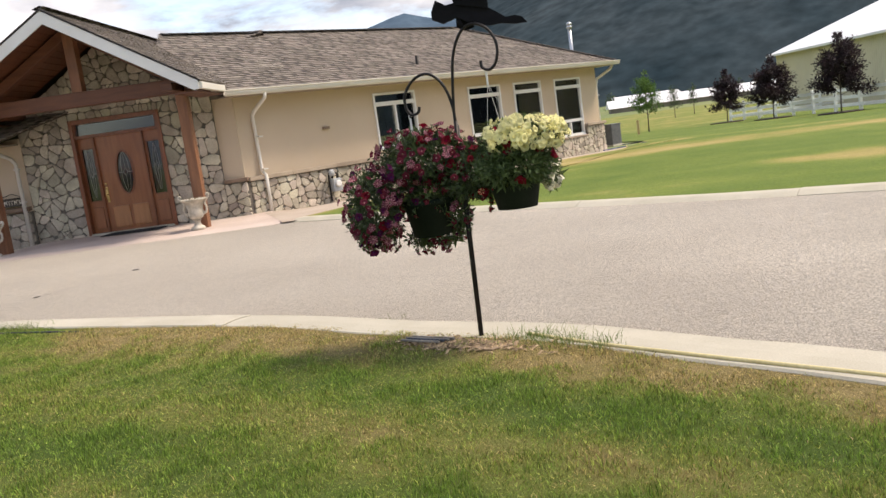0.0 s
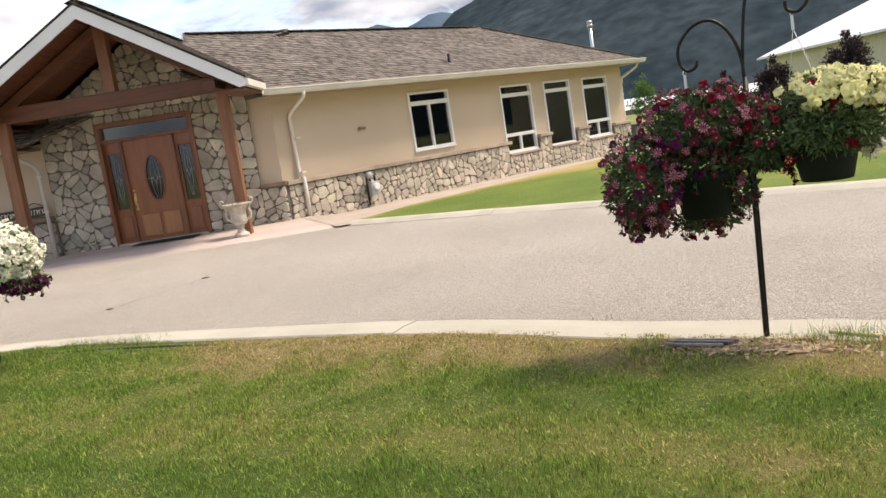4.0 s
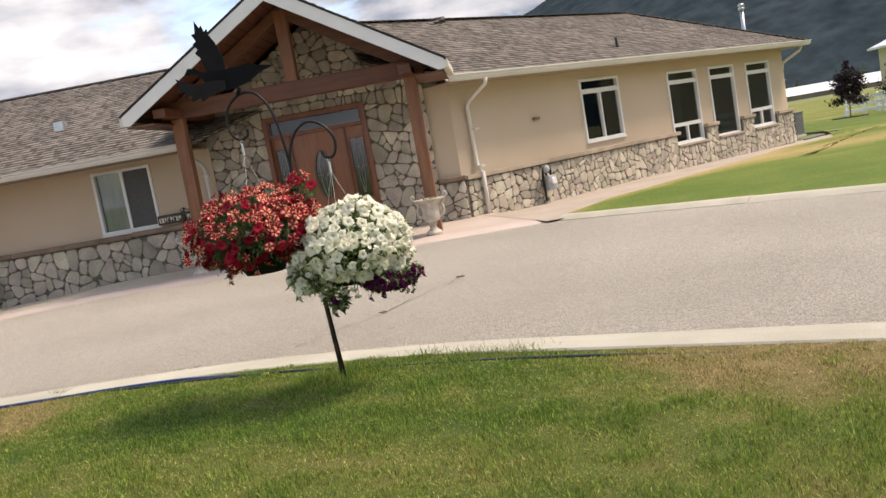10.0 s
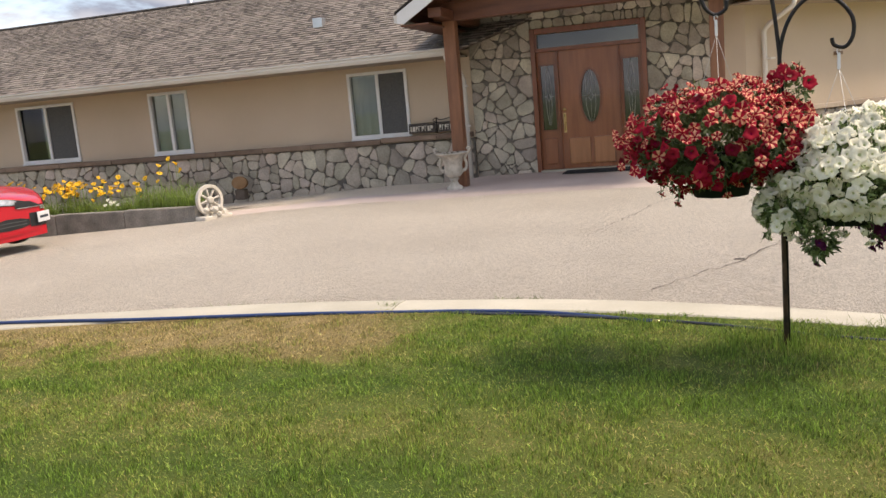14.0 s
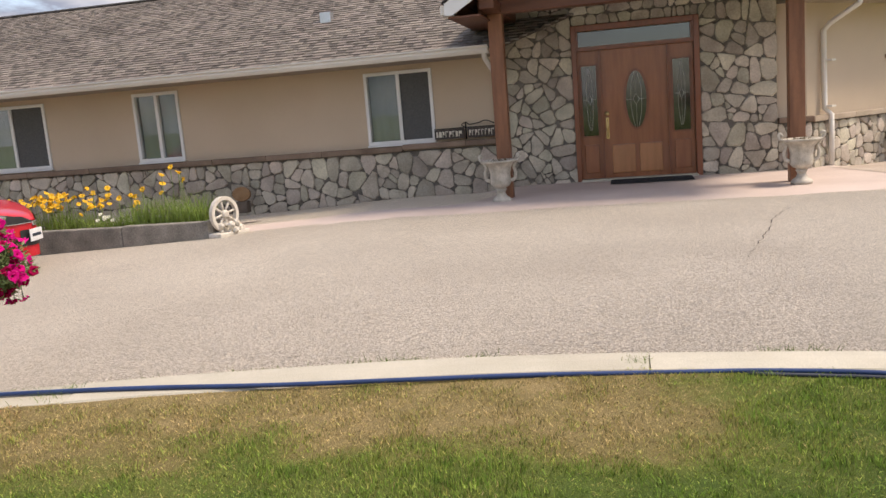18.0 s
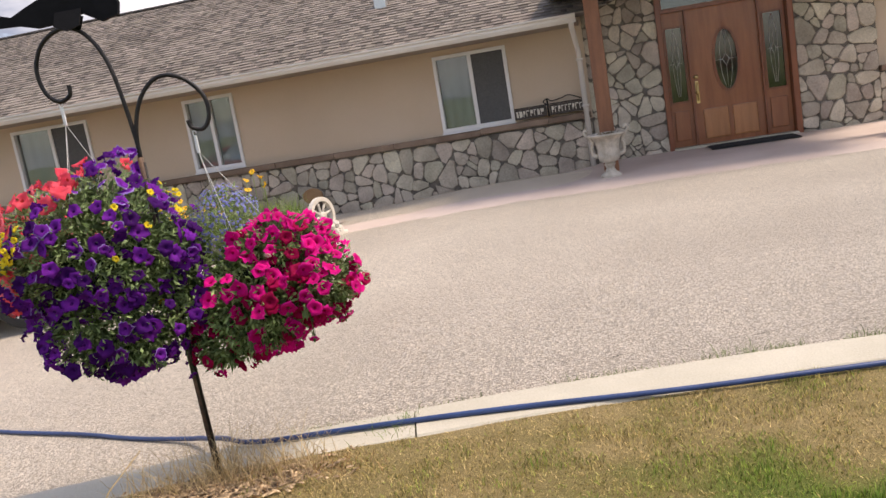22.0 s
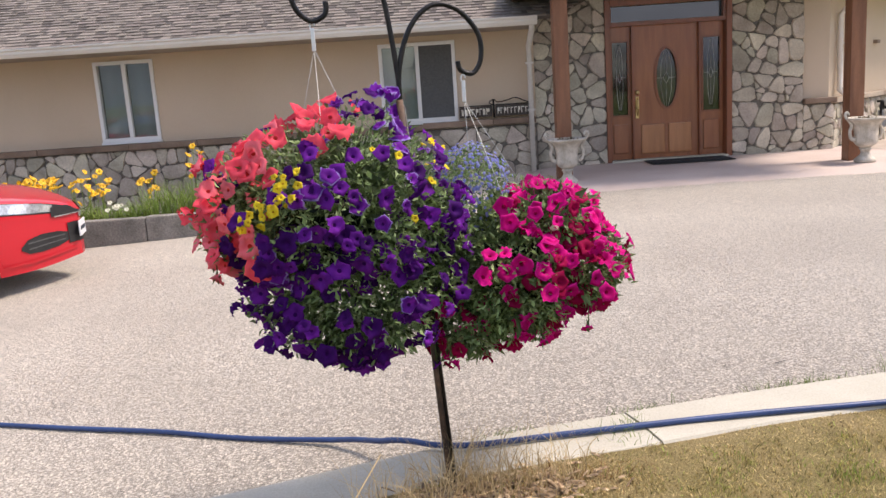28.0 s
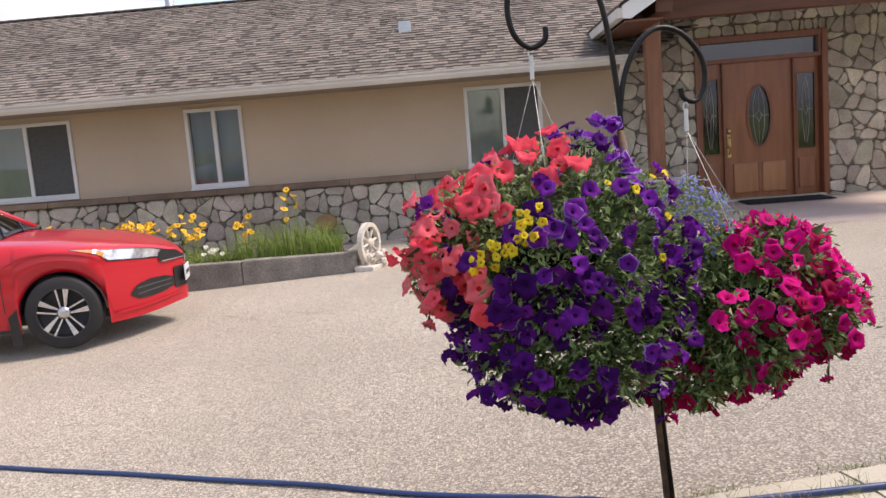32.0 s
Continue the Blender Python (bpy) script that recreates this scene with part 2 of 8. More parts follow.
M["sill_tan"] = surf("tan sill stone", (0.30, 0.24, 0.18), (0.40, 0.33, 0.25), 3, 0.85, 0.4, 50, spread=0.15)
M["shingle"] = surf("asphalt shingles", (0.15, 0.128, 0.108), (0.235, 0.203, 0.173), 1.1, 0.93, 0.5, 170, spread=0.23, fine=0.18, hue=0.012)
M["shingle_i"] = surf("asphalt shingles joined", (0.15, 0.128, 0.108), (0.235, 0.203, 0.173), 1.1, 0.93, 0.5, 170, spread=0.23, fine=0.18, hue=0.012, island=True)
M["shingle_dark"] = surf("dark shingle cutouts", (0.078, 0.066, 0.057), (0.122, 0.105, 0.09), 1.1, 0.93, 0.5, 170, spread=0.25, fine=0.22)
M["shingle_dark_i"] = surf("dark shingle cutouts joined", (0.078, 0.066, 0.057), (0.122, 0.105, 0.09), 1.1, 0.93, 0.5, 170, spread=0.25, fine=0.22, island=True)
M["roof_deck"] = surf("roof underlay", (0.07, 0.055, 0.045), (0.10, 0.08, 0.065), 3, 0.95)
M["ridge_cap"] = surf("dark ridge cap", (0.018, 0.016, 0.015), (0.032, 0.028, 0.025), 4, 0.9, 0.3, 120, spread=0.2)
M["white"] = surf("white paint", (0.70, 0.70, 0.68), (0.78, 0.78, 0.76), 2.0, 0.45, 0.05, 70, fine=0.04)
M["gutter"] = surf("cream white gutter", (0.62, 0.59, 0.53), (0.70, 0.67, 0.61), 1.5, 0.45, 0.05, 60, fine=0.05)
M["soffit"] = surf("soffit", (0.30, 0.25, 0.20), (0.34, 0.29, 0.235), 3, 0.8)
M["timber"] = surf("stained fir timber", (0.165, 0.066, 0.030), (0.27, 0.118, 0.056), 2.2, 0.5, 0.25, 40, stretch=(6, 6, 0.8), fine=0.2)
# reddish stain of boards and beams, darkened further to put porch shade into it
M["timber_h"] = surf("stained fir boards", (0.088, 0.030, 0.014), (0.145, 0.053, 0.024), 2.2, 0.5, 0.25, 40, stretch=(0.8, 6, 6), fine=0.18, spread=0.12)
M["door"] = surf("varnished mahogany", (0.235, 0.075, 0.026), (0.34, 0.12, 0.045), 2.0, 0.32, 0.12, 55, stretch=(7, 7, 0.7), fine=0.16, coat=0.25)
M["door_honey"] = surf("honey varnished wood", (0.31, 0.125, 0.045), (0.42, 0.18, 0.07), 2.0, 0.32, 0.12, 55, stretch=(7, 7, 0.7), fine=0.16, coat=0.25, spread=0.1)
M["door_dark"] = surf("dark varnished wood", (0.17, 0.050, 0.018), (0.25, 0.078, 0.03), 2.0, 0.35, 0.12, 55, stretch=(7, 7, 0.7), coat=0.2)
M["glass"] = glass_mat("window glass", (0.84, 0.86, 0.84), 0.01, 0.022)
M["lead_glass"] = glass_mat("leaded glass", (0.15, 0.23, 0.29), 0.08, 0.07)
M["car_glass"] = glass_mat("tinted car glass", (0.22, 0.25, 0.25), 0.01, 0.05)
M["lead"] = surf("leading", (0.55, 0.55, 0.52), None, 5, 0.4, metal=0.6)
M["room"] = surf("room wall in a dim colour", (0.10, 0.095, 0.085), (0.14, 0.13, 0.12), 1.5, 0.9)
M["curtain"] = surf("sheer curtain", (0.42, 0.46, 0.44), (0.48, 0.51, 0.49), 2, 0.9, 0.1, 12, fine=0.05)
M["screen"] = surf("insect screen", (0.075, 0.077, 0.076), (0.095, 0.097, 0.095), 30, 0.7)
M["rusty_iron"] = surf("rusted iron", (0.02, 0.016, 0.014), (0.15, 0.085, 0.05), 9, 0.75, 0.3, 90, fine=0.3)
M["black_iron"] = surf("black iron", (0.012, 0.012, 0.013), (0.03, 0.026, 0.024), 20, 0.45, 0.2, 80, metal=0.6)
M["bird_black"] = surf("black painted steel", (0.006, 0.006, 0.007), (0.010, 0.010, 0.012), 10, 0.85, 0.1, 60, spec=0.15)
M["steel"] = surf("galvanised steel", (0.50, 0.52, 0.53), (0.62, 0.63, 0.64), 6, 0.35, metal=0.9)
M["brass"] = surf("brass", (0.62, 0.46, 0.20), (0.72, 0.55, 0.26), 6, 0.28, metal=1.0)
M["urn"] = surf("weathered cast stone", (0.34, 0.31, 0.25), (0.60, 0.55, 0.46), 9, 0.85, 0.4, 70, fine=0.16)
M["soil"] = surf("dark potting soil", (0.045, 0.03, 0.02), (0.10, 0.07, 0.045), 18, 0.95, 0.8, 60)
M["rubber"] = surf("black rubber", (0.017, 0.017, 0.018), (0.026, 0.026, 0.026), 8, 0.75, 0.1, 90)
M["mat"] = surf("black door mat", (0.018, 0.018, 0.018), (0.03, 0.03, 0.03), 20, 0.95, 0.8, 150)
M["red_paint"] = surf("red car paint", (0.47, 0.006, 0.016), (0.53, 0.009, 0.02), 1.0, 0.42, fine=0.02, coat=0.8, spec=0.3)
M["black_plastic"] = surf("black plastic", (0.015, 0.015, 0.016), (0.025, 0.025, 0.025), 6, 0.45)
M["alloy"] = surf("machined alloy", (0.60, 0.60, 0.61), (0.70, 0.70, 0.71), 6, 0.25, metal=0.9)
M["lamp_clear"] = surf("headlamp", (0.5, 0.52, 0.54), (0.8, 0.82, 0.83), 30, 0.08, metal=0.6, coat=1.0)
M["amber"] = surf("amber lens", (0.75, 0.22, 0.02), (0.8, 0.28, 0.03), 9, 0.2, coat=1.0)
M["plate"] = surf("white plate", (0.66, 0.67, 0.68), (0.72, 0.72, 0.72), 9, 0.5)
M["ink"] = surf("dark ink", (0.03, 0.04, 0.06), None, 9, 0.6)
M["hose_blue"] = surf("blue rubber hose", (0.014, 0.036, 0.115), (0.024, 0.056, 0.165), 5, 0.42, 0.15, 120)
M["hose_yellow"] = surf("yellow hose", (0.56, 0.47, 0.22), (0.63, 0.55, 0.30), 5, 0.5)
M["hose_dark"] = surf("dark drip line", (0.02, 0.025, 0.04), (0.04, 0.045, 0.06), 5, 0.6)
M["sign_dark"] = surf("dark stained board", (0.03, 0.022, 0.017), (0.055, 0.04, 0.03), 8, 0.6, 0.2, 60)
M["sign_light"] = surf("cream lettering", (0.62, 0.58, 0.47), (0.7, 0.66, 0.55), 8, 0.7)
M["meter_grey"] = surf("grey meter enamel", (0.30, 0.32, 0.33), (0.40, 0.42, 0.43), 8, 0.5, 0.1, 60)
M["planter"] = surf("dark weathered concrete", (0.15, 0.138, 0.118), (0.30, 0.275, 0.235), 3.5, 0.92, 0.8, 45, spread=0.08, fine=0.32)
M["ornament"] = surf("whitewashed ornament", (0.50, 0.46, 0.39), (0.66, 0.62, 0.54), 10, 0.85, 0.5, 60)
M["log"] = surf("cut log", (0.22, 0.12, 0.05), (0.30, 0.18, 0.09), 9, 0.85, 0.3, 60)
M["bark"] = surf("grey brown bark", (0.10, 0.075, 0.055), (0.16, 0.125, 0.095), 8, 0.95, 0.8, 50)
M["purple_leaf"] = surf("purple maple leaves", (0.012, 0.006, 0.009), (0.032, 0.012, 0.017), 1.2, 0.6, spread=0.5, island=True, trans=0.25)
M["green_leaf"] = surf("green tree leaves", (0.06, 0.14, 0.02), (0.11, 0.20, 0.035), 1.2, 0.6, spread=0.4, island=True, trans=0.35)
M["dark_leaf"] = surf("dark tree leaves", (0.03, 0.06, 0.02), (0.06, 0.10, 0.03), 1.2, 0.6, spread=0.4, island=True, trans=0.3)
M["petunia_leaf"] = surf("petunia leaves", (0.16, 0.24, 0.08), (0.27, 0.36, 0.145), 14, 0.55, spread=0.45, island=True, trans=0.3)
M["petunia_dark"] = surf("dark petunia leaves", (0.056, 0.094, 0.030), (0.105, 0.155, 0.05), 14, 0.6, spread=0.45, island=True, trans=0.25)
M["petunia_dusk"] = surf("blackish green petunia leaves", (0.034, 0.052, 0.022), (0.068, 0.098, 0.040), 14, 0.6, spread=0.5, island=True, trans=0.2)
M["dry_bits"] = surf("dry trailing stems", (0.10, 0.075, 0.035), (0.17, 0.13, 0.06), 14, 0.8, spread=0.4, island=True)
M["pot_green"] = surf("dark green plastic pot", (0.008, 0.014, 0.010), (0.013, 0.022, 0.015), 6, 0.8, 0.05, 60, spec=0.15)
M["string"] = surf("hanger wire", (0.55, 0.55, 0.52), None, 6, 0.5, metal=0.4)
M["vinyl"] = surf("white vinyl", (0.86, 0.86, 0.83), (0.92, 0.92, 0.89), 3, 0.5, fine=0.04)
M["shed_wall"] = surf("cream metal siding", (0.56, 0.52, 0.36), (0.62, 0.58, 0.41), 0.4, 0.6, fine=0.05)
M["shed_roof"] = surf("white metal roof", (0.74, 0.74, 0.74), (0.82, 0.82, 0.82), 0.3, 0.4, fine=0.04)
M["far_wall"] = surf("weathered grey boards", (0.20, 0.17, 0.14), (0.28, 0.25, 0.21), 0.3, 0.9)
# both hill colours have a blue distance haze mixed into them
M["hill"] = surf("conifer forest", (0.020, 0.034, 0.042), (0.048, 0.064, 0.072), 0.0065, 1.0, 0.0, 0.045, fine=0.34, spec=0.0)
M["far_hill"] = surf("distant hill with haze colour", (0.075, 0.115, 0.16), (0.105, 0.15, 0.20), 0.003, 1.0, 0.0, 0.03, fine=0.12, spec=0.0)
M["lily_leaf"] = surf("daylily leaves", (0.14, 0.23, 0.035), (0.27, 0.35, 0.08), 6, 0.55, spread=0.35, island=True, trans=0.35)
M["lily_gold"] = surf("golden petals", (0.80, 0.42, 0.01), (0.86, 0.55, 0.03), 9, 0.6, spread=0.15, trans=0.3)
M["dry_grass"] = surf("dry grass stems", (0.42, 0.31, 0.15), (0.55, 0.43, 0.24), 9, 0.8, spread=0.3, island=True, trans=0.2)
M["rust_grass"] = surf("rust brown dead grass", (0.26, 0.13, 0.05), (0.36, 0.21, 0.09), 9, 0.85, spread=0.35, island=True, trans=0.2)
M["weed"] = surf("green weeds", (0.10, 0.17, 0.03), (0.20, 0.26, 0.07), 9, 0.7, spread=0.35, island=True, trans=0.3)
M["mulch"] = surf("dark mulch", (0.03, 0.02, 0.014), (0.07, 0.05, 0.035), 9, 0.95, 0.8, 40)
M["chips"] = surf("straw and bark chips", (0.16, 0.11, 0.065), (0.38, 0.28, 0.18), 26, 0.95, 0.9, 70, fine=0.5)
M["chip_bits"] = surf("bark and straw bits", (0.13, 0.08, 0.045), (0.46, 0.34, 0.20), 30, 0.9, spread=0.5, island=True, fine=0.3)
M["box_grey"] = surf("dark grey cabinet enamel", (0.10, 0.105, 0.11), (0.15, 0.155, 0.16), 8, 0.55, 0.1, 60)
M["blind"] = surf("pale teal blind", (0.30, 0.36, 0.35), (0.36, 0.42, 0.41), 6, 0.8)
M["crack"] = surf("crack filler", (0.085, 0.075, 0.062), (0.14, 0.12, 0.10), 9, 0.95)


def petal(name, c1, c2):
    return surf(name, c1, c2, 30, 0.75, 0.1, 90, spread=0.2, trans=0.35, fine=0.06, spec=0.12)


M["p_purple"] = petal("violet petals", (0.108, 0.009, 0.215), (0.19, 0.022, 0.345))
M["p_purple_dark"] = petal("deep violet petals", (0.042, 0.004, 0.095), (0.074, 0.007, 0.155))
# pale petal edges; part rim colour, part sheen painted into it
M["p_lilac"] = petal("pale violet rims", (0.20, 0.10, 0.44), (0.38, 0.28, 0.60))
M["p_salmon"] = petal("salmon pink petals", (0.86, 0.13, 0.18), (0.91, 0.215, 0.25))
M["p_magenta_rim"] = petal("bright magenta rims", (0.66, 0.012, 0.24), (0.78, 0.025, 0.33))
M["p_coral"] = petal("coral petals", (0.89, 0.068, 0.115), (0.92, 0.125, 0.165))
M["p_coral_deep"] = petal("coral throat", (0.55, 0.03, 0.03), (0.62, 0.05, 0.04))
M["p_yellow"] = petal("yellow petals", (0.80, 0.58, 0.02), (0.86, 0.68, 0.05))
M["p_yellow_deep"] = petal("ochre throat", (0.45, 0.22, 0.01), (0.5, 0.27, 0.02))
M["p_magenta"] = petal("magenta petals", (0.57, 0.004, 0.155), (0.69, 0.007, 0.235))
M["p_magenta_deep"] = petal("crimson throat", (0.27, 0.002, 0.045), (0.36, 0.003, 0.065))
M["p_red"] = petal("red petals", (0.30, 0.010, 0.026), (0.40, 0.018, 0.040))
M["p_dark_red"] = petal("dark red petals", (0.125, 0.005, 0.012), (0.18, 0.008, 0.018))
M["p_star"] = petal("cream star stripes", (0.74, 0.34, 0.21), (0.82, 0.48, 0.31))
M["p_white"] = petal("white petals", (0.86, 0.84, 0.68), (0.91, 0.89, 0.76))
M["p_white_deep"] = petal("greenish throat", (0.55, 0.60, 0.30), (0.62, 0.66, 0.38))
M["p_cream"] = petal("pale yellow petals", (0.78, 0.74, 0.34), (0.84, 0.81, 0.46))
M["p_burgundy"] = petal("burgundy petals", (0.105, 0.014, 0.028), (0.19, 0.030, 0.052))
M["p_rose"] = petal("dusty rose stripes", (0.42, 0.17, 0.21), (0.54, 0.27, 0.30))
M["p_plum"] = petal("plum petals", (0.06, 0.008, 0.040), (0.105, 0.014, 0.060))
M["p_pink"] = petal("pale pink star", (0.62, 0.28, 0.30), (0.68, 0.38, 0.38))
M["p_blue"] = petal("blue lobelia petals", (0.20, 0.22, 0.58), (0.34, 0.36, 0.72))


# ---- mesh helpers ----
def part(name, bm, material, parent=None, label=""):
    me = bpy.data.meshes.new(name)
    bm.to_mesh(me)
    bm.free()
    for mm in material if isinstance(material, (list, tuple)) else [material]:
        me.materials.append(mm)
    ob = new(name, me)
    ob.parent = parent
    if label:
        tagged(ob, label)
    return ob


def raw(name, verts, faces, material, parent=None, label="", smooth=False):
    me = bpy.data.meshes.new(name)
    me.from_pydata(verts, [], faces)
    for mm in material if isinstance(material, (list, tuple)) else [material]:
        me.materials.append(mm)
    if smooth:
        me.shade_smooth()
    ob = new(name, me)
    ob.parent = parent
    if label:
        tagged(ob, label)
    return ob


def thing(name, label, category, at=(0, 0, 0), turn=0.0, group="", kind=""):
    ob = new(name)
    ob.empty_display_size = 0.2
    ob.matrix_basis = pose(*at, 0, 0, turn)
    return tagged(ob, label, category, group, kind)


def bx(bm, x0, x1, y0, y1, z0, z1, bev=0.0, m=None):
    g = bmesh.ops.create_cube(bm, size=1.0, matrix=Matrix.LocRotScale(((x0 + x1) / 2, (y0 + y1) / 2, (z0 + z1) / 2), None, (abs(x1 - x0), abs(y1 - y0), abs(z1 - z0))))
    vs = g["verts"]
    if bev:
        es = list({e for v in vs for e in v.link_edges})
        r = bmesh.ops.bevel(bm, geom=es, offset=bev, segments=2, affect="EDGES", profile=0.6)
        vs = list({v for f in r["faces"] for v in f.verts} | {v for v in vs if v.is_valid})
    if m is not None:
        bmesh.ops.transform(bm, matrix=m, verts=vs)
    return vs


def box_bm(x0, x1, y0, y1, z0, z1, bev=0.0, m=None):
    bm = bmesh.new()
    bx(bm, x0, x1, y0, y1, z0, z1, bev, m)
    return bm


def prism(bm, poly, fn, d0, d1):
    """A polygon (a, b) raised from depth d0 to d1; fn(a, b, d) gives the place."""
    lo = [bm.verts.new(fn(a, b, d0)) for a, b in poly]
    hi = [bm.verts.new(fn(a, b, d1)) for a, b in poly]
    k = len(poly)
    bm.faces.new(lo[::-1])
    bm.faces.new(hi)
    for i in range(k):
        j = (i + 1) % k
        bm.faces.new((lo[i], lo[j], hi[j], hi[i]))
    bmesh.ops.recalc_face_normals(bm, faces=bm.faces[:])
    return bm


def tube(bm, pts, r, n=8, r2=None):
    pts = [Vector(p) for p in pts]
    rings, up = [], None
    for i, p in enumerate(pts):
        d = (pts[min(i + 1, len(pts) - 1)] - pts[max(i - 1, 0)]).normalized()
        if up is None:
            up = d.orthogonal().normalized()
        up = (up - d * up.dot(d)).normalized()
        side = d.cross(up)
        rad = r if r2 is None else r + (r2 - r) * i / (len(pts) - 1)
        rings.append([bm.verts.new(p + (up * math.cos(a) + side * math.sin(a)) * rad) for a in (2 * math.pi * k / n for k in range(n))])
    for a, b in zip(rings, rings[1:]):
        for k in range(n):
            f = bm.faces.new((a[k], a[(k + 1) % n], b[(k + 1) % n], b[k]))
            f.smooth = True
    bm.faces.new(rings[0][::-1])
    bm.faces.new(rings[-1])
    return bm


def lathe(bm, prof, n=28, at=(0, 0, 0), caps=True):
    rings = [[bm.verts.new((at[0] + r * math.cos(2 * math.pi * k / n), at[1] + r * math.sin(2 * math.pi * k / n), at[2] + z)) for k in range(n)] for r, z in prof]
    for a, b in zip(rings, rings[1:]):
        for k in range(n):
            f = bm.faces.new((a[k], a[(k + 1) % n], b[(k + 1) % n], b[k]))
            f.smooth = True
    if caps:
        bm.faces.new(rings[0][::-1])
        bm.faces.new(rings[-1])
    return bm


def spline(pts, k=8):
    """Catmull-Rom points through pts."""
    pts = [Vector(p) for p in pts]
    out = []
    for i in range(len(pts) - 1):
        a, b, c, d = pts[max(i - 1, 0)], pts[i], pts[i + 1], pts[min(i + 2, len(pts) - 1)]
        for j in range(k):
            t = j / k
            out.append(0.5 * ((2 * b) + (c - a) * t + (2 * a - 5 * b + 4 * c - d) * t * t + (3 * b - a - 3 * c + d) * t ** 3))
    out.append(pts[-1])
    return out


# ---- the ground ----
def gz(x, y):
    """Height of the drive: level at the house, falling a little to the west and out over the fields."""
    w = max(0.0, -9.8 - x)
    f = max(0.0, y - 22.0)
    return -0.045 * w * min(1.0, w / 1.5) * (1 if w < 6 else 6 / w) - min(0.022 * f, 0.95 + 0.0004 * f) - 0.02 * min(12.0, max(0.0, x - 7.0))


def resample(pts, n):
    pts = [Vector((*p[:2], 0)) for p in pts]
    d = [0.0]
    for a, b in zip(pts, pts[1:]):
        d.append(d[-1] + (b - a).length)
    out, k = [], 0
    for i in range(n):
        s = d[-1] * i / (n - 1)
        while k < len(d) - 2 and d[k + 1] < s:
            k += 1
        out.append(pts[k].lerp(pts[k + 1], (s - d[k]) / max(1e-6, d[k + 1] - d[k])))
    return out


def strip(name, a, b, na, nb, zf, material, field=None, label="", power=1.0):
    a, b = resample(a, na), resample(b, na)
    vs, fs = [], []
    for i in range(na):
        for j in range(nb):
            p = a[i].lerp(b[i], (j / (nb - 1)) ** power)
            vs.append((p.x, p.y, zf(p.x, p.y)))
    for i in range(na - 1):
        for j in range(nb - 1):
            k = i * nb + j
            fs.append((k, k + nb, k + nb + 1, k + 1))
    ob = raw(name, vs, fs, material, None, label, smooth=True)
    ob.data.flip_normals() if ob.data.polygons[0].normal.z < 0 else None
    if field:
        at = ob.data.attributes.new("dry", "FLOAT", "POINT")
        at.data.foreach_set("value", [field(v[0], v[1]) for v in vs])
    return tagged(ob, label, name.split("_")[0], "", "structure")


CURB = [(-40, -2.0), (-26, 3.6), (-18, 6.0), (-14.5, 7.13), (-12, 7.73), (-10.9, 7.94), (-9.92, 8.105), (-9.3, 8.225), (-8, 8.385), (-6.7, 8.38), (-5.6, 8.26), (-4.3, 7.86), (-3, 7.235), (-1.32, 6.335), (-0.2, 5.48), (0.67, 4.88), (1.40, 4.12), (1.91, 3.59), (3.6, 1.6), (6.0, -2.0), (8.0, -8.0)]
CURB_S = [Vector((p.x, p.y, 0)) for p in spline([(*p, 0) for p in CURB], 10)]
FAR_CURB = [(-2.63, 15.05), (-1.3, 14.0), (0.06, 12.95), (1.6, 11.6), (3.5, 9.95), (4.84, 9.0), (9, 6.8), (16, 4), (24, -2), (32, -12)]
LAWN_EDGE = [(-2.5, 15.35), (-2.0, 16.4), (0.72, 19.1), (2.4, 21.0), (3.6, 22.4), (5.4, 23.8), (6.2, 24.65), (7.2, 25.5), (7.9, 26.3)]


def curb_y(x):
    for a, b in zip(CURB_S, CURB_S[1:]):
        if a.x <= x <= b.x:
            return a.y + (b.y - a.y) * (x - a.x) / max(1e-6, b.x - a.x)
    return -5.0


def curb_wide(x):
    """Visible width of the near curb, which the grass has overgrown unevenly."""
    return float(np.interp(x, [-13.5, -9, -7, -4, 0, 3.4], [0.315, 0.318, 0.29, 0.285, 0.365, 0.44]))


def nz(x, y, s, o=0.0):
    return noise.noise(Vector((x * s + o, y * s - o, o)))


def sm(a, b, x):
    t = min(1.0, max(0.0, (x - a) / (b - a)))
    return t * t * (3 - 2 * t)


def island_dry(x, y):
    """How dry the grass is: parched along the curb except round the second post, patchy further in."""
    d = curb_y(x) - 0.38 - y
    pd = d * (0.98 if x > -4.5 else 1.02)
    edge = 1 - sm(0.45, 1.05, pd + 0.40 * nz(x, y, 1.3, 3.0) + 0.15 * nz(x, y, 4.5, 13.0))
    watered = sm(-7.25, -6.25, x) * (1 - sm(-3.7, -2.7, x))
    under = max(0.0, 1 - math.hypot(x + 0.35, y - 4.5) / 0.8)
    patch = sm(0.1, 0.6, nz(x, y, 0.45, 9.0)) * 0.16 + sm(0.1, 0.6, nz(x * 0.6, y * 1.4, 1.6, 5.0)) * 0.14
    west = sm(-6.3, -8.3, x) * (1 - sm(0.85, 1.7, d)) * 0.24
    stripe = -0.14 * math.cos((pd - 1.2) * 5.2) * sm(0.6, 1.0, pd) + 0.03 * nz(x, y, 2.0, 8.0)
    return 0.12 + stripe + max(edge * 0.52 * (1 - watered) * (1 - 0.7 * under), patch * (1 - 0.5 * watered), west) + 0.16 * nz(x, y, 4.0, 1.0) + 0.12 * nz(x, y, 2.2, 12.0)


